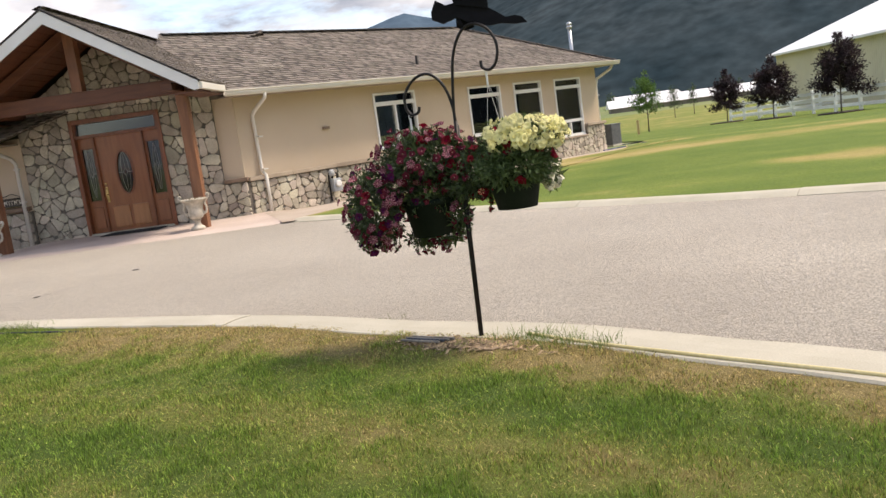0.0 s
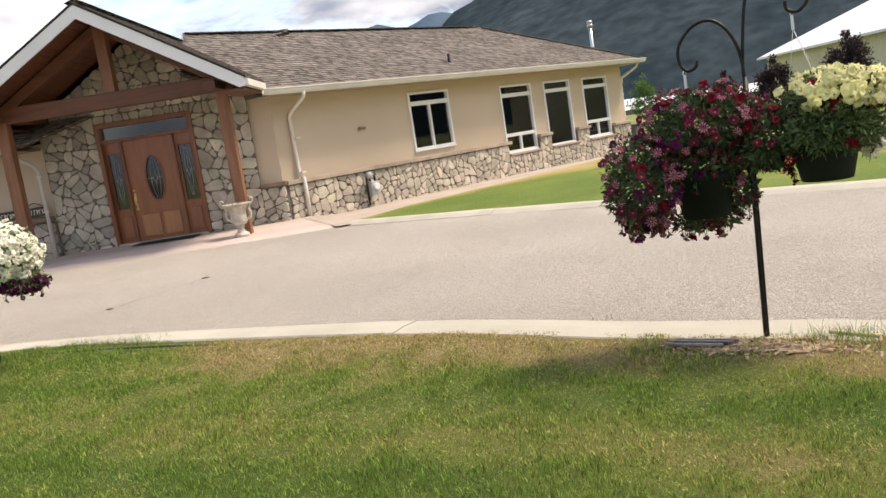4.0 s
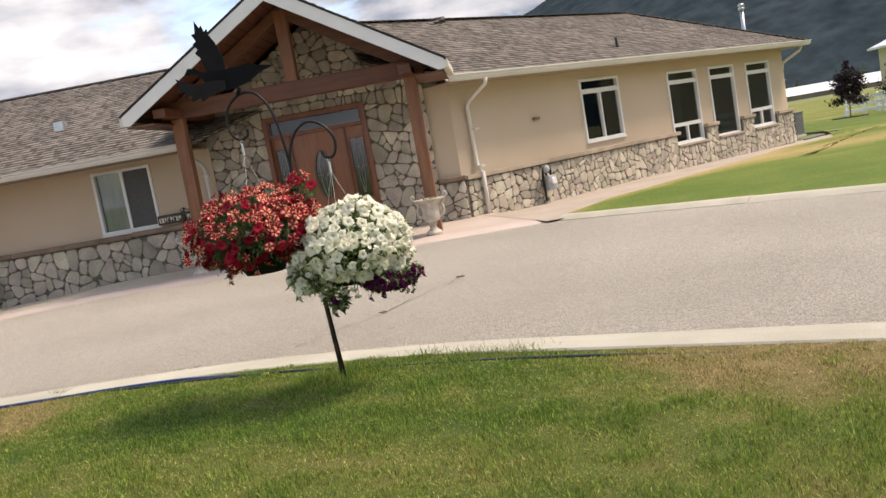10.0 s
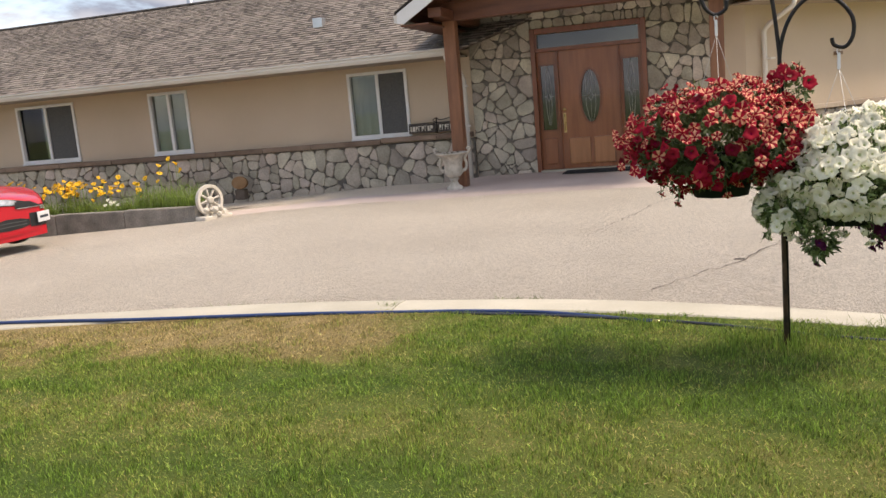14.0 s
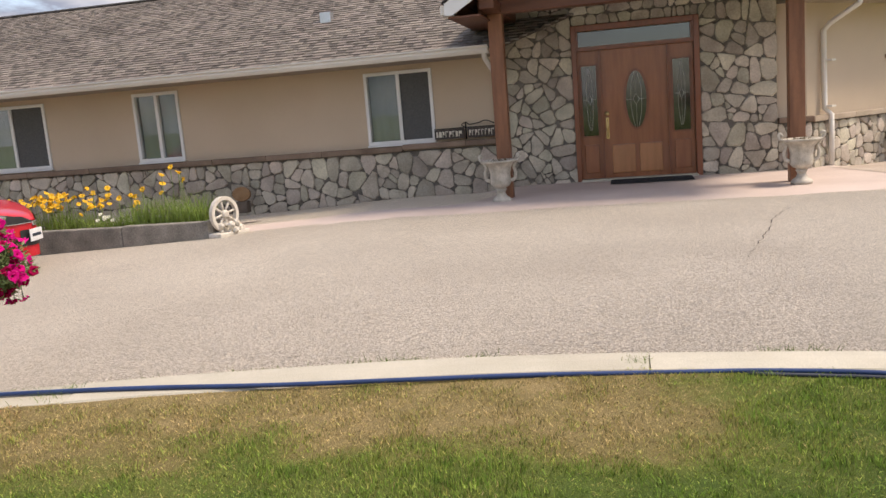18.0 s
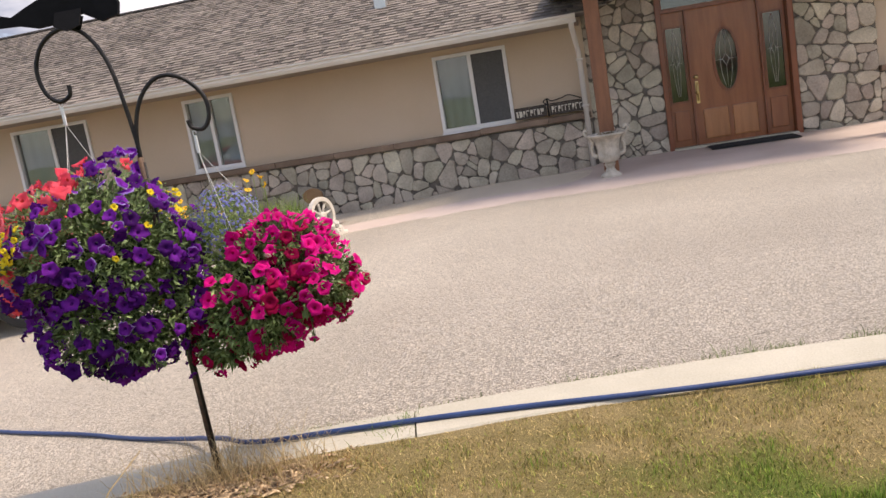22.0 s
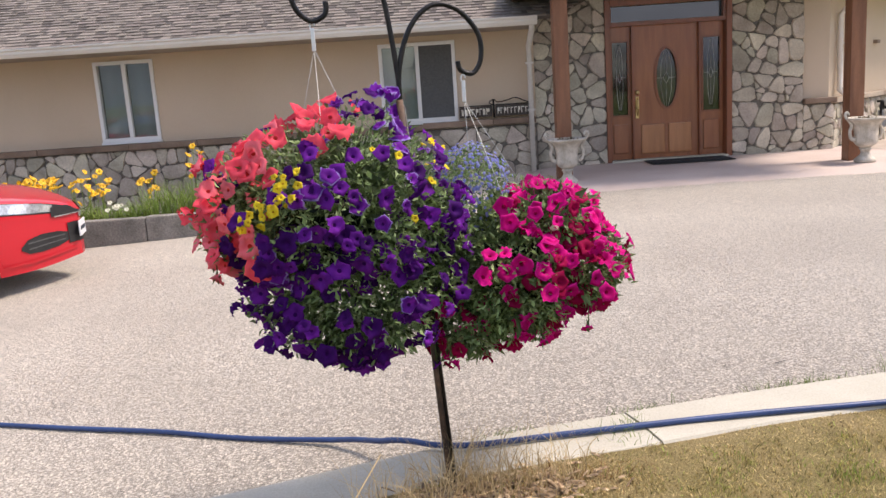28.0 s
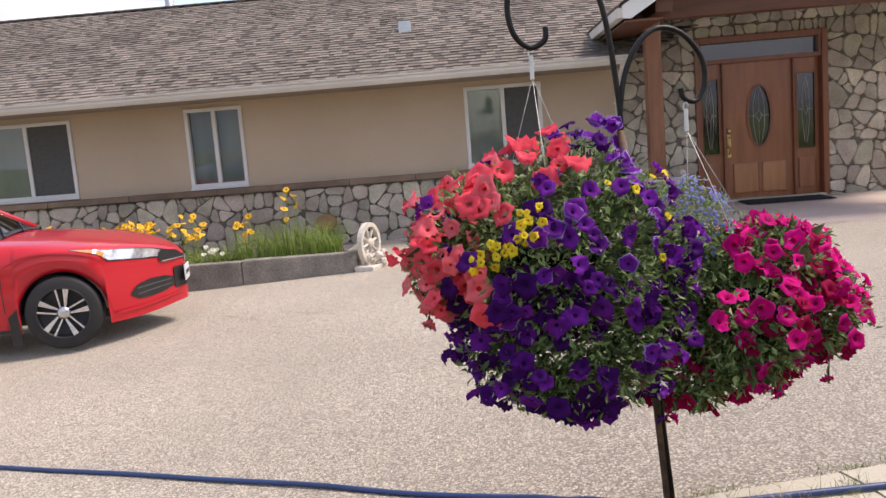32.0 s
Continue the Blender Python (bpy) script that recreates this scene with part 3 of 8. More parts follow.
def seg_dist(x, y, a, b):
    """How far a place is from a line between two places."""
    dx, dy = b[0] - a[0], b[1] - a[1]
    k = min(1.0, max(0.0, ((x - a[0]) * dx + (y - a[1]) * dy) / (dx * dx + dy * dy)))
    return math.hypot(x - a[0] - k * dx, y - a[1] - k * dy)


def far_dry(x, y):
    band = math.exp(-((y - 21.6 - 0.10 * (x - 10)) / 1.5) ** 2) * 0.60 + math.exp(-((y - 12.7 + 0.35 * (x - 7)) / 0.9) ** 2) * 0.55 * sm(4.5, 6.5, x) + math.exp(-((y - 27 + 0.05 * x) / 0.9) ** 2) * 0.20
    edge = min(seg_dist(x, y, a, b) for a, b in zip(LAWN_EDGE, LAWN_EDGE[1:])) if x < 9 and y < 27.5 else 9.0
    return 0.10 + 0.42 * max(0.0, 1 - edge / 0.55) + band * (0.95 + 0.7 * nz(x * 0.5, y, 0.3, 2.0)) + 0.30 * max(0, nz(x * 0.4, y, 0.5, 7.0)) + 0.20 * sm(45, 70, y) + 0.08 * nz(x * 0.5, y, 1.2, 4.0)


M["lawn"] = attr_ground("lawn thatch", [(p, (c[0] * 0.9, c[1] * 0.9, c[2] * 0.9)) for p, c in GREEN_STOPS], "dry", scale=5.0, bscale=190, bump=0.8)
M["blade"] = attr_ground("grass blades", [(p, (c[0] * k, c[1] * k, c[2] * k)) for (p, c), k in zip(GREEN_STOPS, (1.9, 1.75, 1.4, 1.25))], "dry", scale=9.0, rough=0.6, bscale=42, bump=0, island=True, trans=0.3)
M["far_lawn"] = attr_ground("mown lawn", [(0.0, (0.086, 0.136, 0.020)), (0.26, (0.140, 0.182, 0.032)), (0.46, (0.28, 0.238, 0.075)), (0.8, (0.40, 0.31, 0.14))], "dry", scale=0.9, bscale=25, bump=0.5)
M["field"] = surf("hay field", (0.11, 0.165, 0.045), (0.21, 0.215, 0.075), 0.02, 0.95, 0.3, 3.0, fine=0.25)

# one sheet to the horizon
vs, fs = [], []
rings = [0.5 * 1.16 ** k for k in range(62)]
for r in rings:
    for k in range(72):
        x, y = -5 + r * math.cos(2 * math.pi * k / 72), 12 + r * math.sin(2 * math.pi * k / 72)
        vs.append((x, y, gz(x, y) - 0.16 + 0.13 * min(1.0, max(0.0, (y - 25) / 6))))
for i in range(len(rings) - 1):
    for k in range(72):
        fs.append((i * 72 + k, (i + 1) * 72 + k, (i + 1) * 72 + (k + 1) % 72, i * 72 + (k + 1) % 72))
fs.append(tuple(range(72)))
tagged(raw("ground", vs, fs, M["field"], None, "", True), "flat green hay fields reaching to the hills", "ground", "", "structure")

# here the dry attribute holds painted brightening that grows away from the curb
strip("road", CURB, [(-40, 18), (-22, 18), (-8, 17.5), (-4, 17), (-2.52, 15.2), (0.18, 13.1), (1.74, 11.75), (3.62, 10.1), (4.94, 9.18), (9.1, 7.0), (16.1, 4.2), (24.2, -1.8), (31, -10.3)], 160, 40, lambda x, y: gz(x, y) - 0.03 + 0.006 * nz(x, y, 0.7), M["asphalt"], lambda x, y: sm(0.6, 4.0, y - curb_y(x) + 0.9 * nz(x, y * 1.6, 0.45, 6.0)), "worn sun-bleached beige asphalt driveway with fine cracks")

# island lawn behind the near curb
inner = []
for a, b in zip(CURB_S, CURB_S[1:]):
    t = (b - a).normalized()
    inner.append((a.x + t.y * curb_wide(a.x), a.y - t.x * curb_wide(a.x)))
strip("lawn_1", inner, [(-40, -14), (-20, -9), (-8, -8), (0, -8), (4, -12)], 260, 60, lambda x, y: 0.045 + 0.012 * nz(x, y, 1.1) + min(0.0, gz(x, y) * 0.9), M["lawn"], island_dry, "mown lawn, green with parched brown patches along the curb", 1.6)
strip("lawn_2", [(x + 0.17, y + 0.20) for x, y in FAR_CURB], LAWN_EDGE + [(10, 34), (16, 60), (30, 150), (90, 150), (150, 100)], 150, 110, lambda x, y: gz(x, y) + 0.014 + 0.006 * nz(x, y, 0.6), M["far_lawn"], far_dry, "mown green front lawn with straw-coloured streaks", 1.4)
strip("lawn_3", [(8.1, 26.4), (10.4, 34), (16.4, 60), (30.6, 150)], [(7.85, 26.45), (7.6, 32), (3, 60), (-12, 150)], 90, 30, lambda x, y: gz(x, y) + 0.006 + 0.008 * nz(x, y, 0.6), M["far_lawn"], far_dry, "mown grass beyond the end of the house")


def curb_run(name, line, side, width, top, seg, start, label):
    """Cast curb in lengths with open joints; each length is a piece."""
    root = tagged(new(name), label, "curb", "", "structure")
    near = name == "curb_1"
    s = resample(line, int(sum((Vector(b) - Vector(a)).length for a, b in zip(line, line[1:])) / 0.145))
    n = round(seg / 0.145)
    if near:
        start = min(range(len(s)), key=lambda i: abs(s[i].x + 9.93))
    for i0 in range(start % n, len(s) - n, n):
        bm = bmesh.new()
        rows = []
        jt = random.uniform(-0.006, 0.006)
        for i in range(i0, i0 + n + 1):
            p, t = s[i], (s[min(i + 1, len(s) - 1)] - s[max(i - 1, 0)]).normalized()
            e = 0.004 if i == i0 else -0.004 if i == i0 + n else 0
            p = p + t * e
            q = Vector((t.y, -t.x, 0)) * side
            zt = top + jt + gz(p.x, p.y) * (1.0 if near else 0.6)
            row = []
            if near:
                width = curb_wide(p.x) + 0.012
            for w, z in ((0.0, zt - 0.16), (0.0, zt - (0.018 if near else 0.052)), (0.018 if near else 0.11, zt - 0.004), (width * 0.5, zt + 0.004 + 0.003 * nz(p.x, p.y, 6)), (width - 0.012, zt), (width, zt - 0.012), (width, zt - 0.16)):
                row.append(bm.verts.new((p.x + q.x * w, p.y + q.y * w, z)))
            rows.append(row)
        for a, b in zip(rows, rows[1:]):
            for k in range(6):
                bm.faces.new((a[k], b[k], b[k + 1], a[k + 1]))
        bm.faces.new(rows[0])
        bm.faces.new(rows[-1][::-1])
        bmesh.ops.recalc_face_normals(bm, faces=bm.faces[:])
        part("curb_length", bm, M["concrete"], root)


near_line = [(p.x, p.y) for p in CURB_S if -22 < p.x < 6]
curb_run("curb_1", near_line, 1, 0.30, 0.055, 2.9, 4, "flush pale concrete curb round the lawn, with open joints")
curb_run("curb_2", FAR_CURB, -1, 0.32, 0.024, 2.9, 0, "low rolled pale concrete curb along the front lawn")

strip("apron_1", [(-12.38 + 0.12 * k, 14.95 + 0.0012 * k + 0.16 * nz(0.12 * k, 3.0, 1.7) + 0.07 * nz(0.12 * k, 1.0, 6.0)) for k in range(81)] + [(-2.66, 15.12)], [(-12.38, 18.2), (-8, 18.2), (-3.6, 18.3)], 160, 24, lambda x, y: gz(x, y) - 0.032 + 0.028 * sm(15.0, 15.5, y) - 0.11 * sm(-8.3, -9.6, x) * sm(15.3, 17.6, y), M["apron"], None, "pinkish brushed concrete apron before the front door")
strip("apron_2", [(-40, 16.3), (-12.38, 16.3)], [(-40, 18.4), (-12.38, 18.2)], 40, 8, lambda x, y: gz(x, y) - 0.008 - 0.11 * sm(16.2, 17.6, y), M["apron"], None, "pinkish concrete strip along the house wall")
strip("walkway", [(-2.78, 14.96), (-2.5, 15.0)] + [(x + 0.10, y - 0.09) for x, y in LAWN_EDGE] + [(8.0, 31.8)], [(-3.8, 18.3), (1.95, 23.5), (5.5, 26.95), (3.4, 30.6)], 70, 14, lambda x, y: gz(x, y) + 0.001 - 0.10 * sm(-1.4, -0.1, 0.7266 * (y - 23.68) - 0.687 * (x - 1.95)) * sm(-8.2, -6.6, 0.7266 * (x - 1.95) + 0.687 * (y - 23.68)), M["walk_concrete"], None, "tan concrete walk along the stone wall")

# cracks in the asphalt, as thin sunken lines of filler
road_cracks = tagged(new("road_cracks"), "thin dark irregular cracks in the driveway", "crack", "", "structure")
for pts, w in (([(-5.45, 8.8), (-5.2, 9.15), (-5.0, 9.4), (-4.75, 9.8), (-4.4, 10.5), (-4.05, 11.1)], 0.007), ([(-6.05, 11.1), (-5.85, 11.8), (-5.6, 12.6), (-5.45, 13.2), (-5.15, 13.8)], 0.006), ([(-9.4, 8.7), (-8.6, 8.75), (-7.9, 8.85), (-7.2, 8.75)], 0.008), ([(-13.5, 13.0), (-12.9, 12.6), (-12.2, 12.7)], 0.008)):
    bm = bmesh.new()
    line = spline([(*p, 0) for p in pts], 10)
    row = None
    for i, p in enumerate(line):
        p = p + Vector((nz(p.x, p.y, 7) * 0.05, nz(p.x, p.y, 7, 4) * 0.05, 0))
        ww = w * (0.35 + random.random()) * (1 if random.random() > 0.25 else 0.2)
        z = gz(p.x, p.y) - 0.022
        cur = (bm.verts.new((p.x - ww, p.y, z)), bm.verts.new((p.x + ww, p.y, z)))
        if row:
            bm.faces.new((row[0], row[1], cur[1], cur[0]))
        row = cur
    part("crack", bm, M["crack"], road_cracks)
for x, y, rr in ((-4.1, 11.1, 0.05), (-4.8, 9.75, 0.04)):
    bm = bmesh.new()
    prism(bm, [(x + rr * (0.6 + 0.6 * random.random()) * math.cos(a), y + 0.6 * rr * (0.6 + 0.6 * random.random()) * math.sin(a)) for a in (k * 0.7 for k in range(9))], lambda a, b, d: (a, b, gz(a, b) + d), -0.03, -0.019)
    part("tar_patch", bm, M["crack"], road_cracks)

# ---- hills ----
def hills(name, profile, dist, depth, material, label, rough):
    vs, fs, na, nb = [], [], 140, 26
    a0, a1 = profile[0][0], profile[-1][0]
    for i in range(na):
        az = a0 + (a1 - a0) * i / (na - 1)
        k = next(j for j in range(len(profile) - 1) if az <= profile[j + 1][0] + 1e-6)
        (p, e0), (q, e1) = profile[k], profile[k + 1]
        el = e0 + (e1 - e0) * (az - p) / (q - p)
        for j in range(nb):
            f = j / (nb - 1)
            r = dist + depth * f
            h = math.tan(radians(el)) * (dist + depth) * f ** 0.9
            wob = noise.fractal(Vector((az * 0.35, f * 5, dist * 0.01)), 0.9, 2.0, 5) * rough * min(1, f * 3)
            vs.append((r * math.sin(radians(az)), r * math.cos(radians(az)), -6 + h * (1 + wob * 0.35) + wob * 14 * (1 - 0.5 * f)))
    for i in range(na - 1):
        for j in range(nb - 1):
            k = i * nb + j
            fs.append((k, k + nb, k + nb + 1, k + 1))
    return tagged(raw(name, vs, fs, material, None, "", True), label, "hill", "", "structure")


hills("backdrop_hills_far", [(-60, 5.5), (-40, 6.2), (-20, 5.6), (-9, 6.2), (-5, 6.8), (-3, 7.1), (-0.5, 7.75), (1.2, 7.3), (3, 7.9), (8, 7.0), (20, 7), (60, 7)], 2600, 900, M["far_hill"], "distant mountain ridge, pale blue haze in its colour", 0.10)
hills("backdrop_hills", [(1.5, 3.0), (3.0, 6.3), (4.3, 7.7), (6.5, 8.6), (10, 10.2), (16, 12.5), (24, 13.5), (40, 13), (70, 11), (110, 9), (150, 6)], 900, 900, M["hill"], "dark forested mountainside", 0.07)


# ---- the house ----
house = thing("house", "single-storey tan stucco ranch house with fieldstone base and timber porch", "house", (-6.53, 17.94, 0), -2.0)
WL = house.matrix_basis.inverted() @ pose(1.95, 23.68, 0, 0, 0, 43.4)
IDENT = Matrix()


def wall_holes(bm, a0, a1, z0, z1, holes, d0, d1, m):
    """A wall slab from a0 to a1 with rectangular openings cut right through."""
    cuts = sorted({a0, a1, *[h for q in holes for h in q[:2]]})
    for p, q in zip(cuts, cuts[1:]):
        zs = z0
        for h in sorted((h for h in holes if h[0] <= p and q <= h[1]), key=lambda h: h[2]):
            if h[2] > zs:
                bx(bm, p, q, d0, d1, zs, h[2], 0, m)
            zs = h[3]
        if zs < z1:
            bx(bm, p, q, d0, d1, zs, z1, 0, m)
    bmesh.ops.remove_doubles(bm, verts=bm.verts, dist=0.0004)
    return bm


def clip(poly, nx, ny, c):
    out = []
    for i in range(len(poly)):
        p, q = poly[i], poly[(i + 1) % len(poly)]
        dp, dq = nx * p[0] + ny * p[1] - c, nx * q[0] + ny * q[1] - c
        if dp <= 0:
            out.append(p)
        if dp * dq < 0:
            t = dp / (dp - dq)
            out.append((p[0] + (q[0] - p[0]) * t, p[1] + (q[1] - p[1]) * t))
    return out


def stones(parent, region, size, m, face, seed, squash=0.85):
    """Split field stones filling a convex region (a, z): the face is broken again and again along slanting joints, and each stone is its own piece proud of the mortar."""
    rng = random.Random(seed)
    inner = list(region)
    for i in range(len(region)):
        p, q = region[i], region[(i + 1) % len(region)]
        nx, ny = q[1] - p[1], p[0] - q[0]
        L = math.hypot(nx, ny)
        inner = clip(inner, nx / L, ny / L, (nx * p[0] + ny * p[1]) / L - 0.006)
    todo, done = [inner], []
    while todo:
        poly = todo.pop()
        if len(poly) < 3:
            continue
        ar = abs(sum(p[0] * q[1] - q[0] * p[1] for p, q in zip(poly, poly[1:] + poly[:1]))) / 2
        ca, cz = sum(p[0] for p in poly) / len(poly), sum(p[1] for p in poly) / len(poly)
        sxx, szz, sxz = sum((p[0] - ca) ** 2 for p in poly), sum((p[1] - cz) ** 2 for p in poly), sum((p[0] - ca) * (p[1] - cz) for p in poly)
        th = 0.5 * math.atan2(2 * sxz, sxx - szz)
        ext = [(p[0] - ca) * math.cos(th) + (p[1] - cz) * math.sin(th) for p in poly]
        long_side = max(ext) - min(ext)
        if ar < size ** 2 * rng.choice((0.45, 0.75, 1.0, 1.35)) and long_side < 1.9 * math.sqrt(ar):
            done.append(poly)
            continue
        if ar < size ** 2 * 0.12:
            done.append(poly)
            continue
        th += rng.uniform(-0.34, 0.34)
        nx, ny = math.cos(th), math.sin(th)
        c = nx * ca + ny * cz + rng.uniform(-0.16, 0.16) * long_side
        todo += [clip(poly, nx, ny, c - 0.0045), clip(poly, -nx, -ny, -c - 0.0045)]
    for poly in done:
        ar = abs(sum(p[0] * q[1] - q[0] * p[1] for p, q in zip(poly, poly[1:] + poly[:1]))) / 2
        if ar < 0.0015:
            continue
        rnd = []
        for i in range(len(poly)):
            p, q = poly[i], poly[(i + 1) % len(poly)]
            if math.hypot(q[0] - p[0], q[1] - p[1]) < 0.012:
                continue
            j = rng.uniform(-0.008, 0.008)
            e = rng.uniform(0.15, 0.27)
            rnd += [(p[0] * (1 - e) + q[0] * e, p[1] * (1 - e) + q[1] * e), (p[0] * 0.5 + q[0] * 0.5 + j, p[1] * 0.5 + q[1] * 0.5 - j), (p[0] * e + q[0] * (1 - e), p[1] * e + q[1] * (1 - e))]
        if len(rnd) < 5:
            continue
        ca, cz = sum(p[0] for p in rnd) / len(rnd), sum(p[1] for p in rnd) / len(rnd)
        dep, ta, tz = rng.uniform(0.022, 0.045), rng.uniform(-0.08, 0.08), rng.uniform(-0.08, 0.08)
        V = []
        for f, dd in ((1.0, 0.0), (1.0, 0.6), (0.9, 1.0)):
            for p in rnd:
                a, z = ca + (p[0] - ca) * f, cz + (p[1] - cz) * f
                tilt = ((a - ca) * ta + (z - cz) * tz) if dd else 0
                V.append(m @ Vector((a, face - dep * dd - tilt * (1 if dd == 1 else 0.6), z)))
        k = len(rnd)
        V.append(m @ Vector((ca, face - dep * 1.12, cz)))
        F = []
        for r in (0, 1):
            for i in range(k):
                j = (i + 1) % k
                F.append((r * k + i, r * k + j, (r + 1) * k + j, (r + 1) * k + i))
        F += [(2 * k + i, 2 * k + (i + 1) % k, 3 * k) for i in range(k)]
        raw("stone", V, F, M["stone"], parent)


def roof_plane(name, parent, o, a, b, poly, near=None, thick=0.05, label=""):
    """A sloping deck with courses of laid shingles. poly: (along, up the slope). near: (a0, a1, rows) laid as single pieces."""
    o, a, b = Vector(o), Vector(a).normalized(), Vector(b).normalized()
    n = a.cross(b).normalized()
    if n.z < 0:
        n = -n
    deck = bmesh.new()
    prism(deck, poly, lambda x, y, d: o + a * x + b * y + n * d, -thick, 0.0)
    deck = part(name, deck, M["roof_deck"], parent, label)
    V, F, dark = [], [], []
    step, top = 0.135, max(p[1] for p in poly)
    tabs = {}
    for r in range(int(top / step) + 1):
        y0 = r * step
        xs = []
        for yy in (y0 + 0.01, min(top - 0.005, y0 + step)):
            hit = []
            for p, q in zip(poly, poly[1:] + poly[:1]):
                if (p[1] - yy) * (q[1] - yy) < 0:
                    hit.append(p[0] + (q[0] - p[0]) * (yy - p[1]) / (q[1] - p[1]))
            if len(hit) >= 2:
                xs.append((min(hit), max(hit)))
        if not xs:
            continue
        x, x1 = min(h[0] for h in xs), max(h[1] for h in xs)
        x -= random.uniform(0, 0.02)
        thin = random.random() < 0.5
        while x < x1 - 0.03:
            thin = not thin
            w = random.choice((0.08, 0.11, 0.15) if thin else (0.14, 0.18, 0.22, 0.27))
            if x + w > x1:
                w = x1 - x
            t = 0.006 if thin else random.choice((0.012, 0.016))
            cut = thin and random.random() < 0.6
            lay = 0.0 if thin else random.uniform(0.004, 0.02)
            pr = [(0, -lay, 0.0), (w - 0.004, -lay, 0.0), (w - 0.004, step + 0.03, 0.0), (0, step + 0.03, 0.0), (0, -lay, t + 0.008), (w - 0.004, -lay, t + 0.008), (w - 0.004, step + 0.03, 0.003), (0, step + 0.03, 0.003)]
            pieces = [(0, 1, 5, 4), (1, 2, 6, 5), (3, 0, 4, 7), (4, 5, 6, 7)]
            if near and near[0] <= x <= near[1] and r < near[2]:
                key = (round(w, 2), t, cut)
                if key not in tabs:
                    me = bpy.data.meshes.new("shingle")
                    me.from_pydata(pr, [], pieces)
                    me.materials.append(M["shingle_dark" if cut else "shingle"])
                    tabs[key] = me
                s = new("shingle", tabs[key])
                s.parent = deck
                s.matrix_basis = Matrix.Translation(o + a * x + b * y0) @ Matrix((a, b, n)).transposed().to_4x4()
            else:
                k = len(V)
                V += [o + a * (x + p[0]) + b * (y0 + p[1]) + n * p[2] for p in pr]
                F += [tuple(k + i for i in q) for q in pieces]
                dark += [int(cut)] * 4
            x += w
    rest = raw("shingle_course", V, F, [M["shingle_i"], M["shingle_dark_i"]], deck)
    rest.data.polygons.foreach_set("material_index", dark)
    tagged(rest, "brown mottled asphalt shingle courses", "", "", "stuff")
    return deck


def ridge_caps(parent, p, q):
    """Bent caps laid one over the next along a ridge or hip; alike caps share one mesh."""
    p, q = Vector(p), Vector(q)
    d = (q - p).normalized()
    s = d.cross(Vector((0, 0, 1))).normalized()
    bm = bmesh.new()
    for sg in (1, -1):
        vs = [bm.verts.new(d * x + s * sg * y + Vector((0, 0, z + 0.007 * (1 - x / 0.22)))) for x, y, z in ((0, 0, 0.05), (0.22, 0, 0.05), (0.22, 0.15, 0.0), (0, 0.15, 0.0))]
        bm.faces.new(vs if sg > 0 else vs[::-1])
    bmesh.ops.remove_doubles(bm, verts=bm.verts, dist=0.0005)
    first = part("ridge_cap", bm, M["ridge_cap"], parent)
    first.matrix_basis = Matrix.Translation(p)
    for i in range(1, int((q - p).length / 0.2)):
        cap = new("ridge_cap", first.data)
        cap.parent = parent
        cap.matrix_basis = Matrix.Translation(p + d * (i * 0.2))


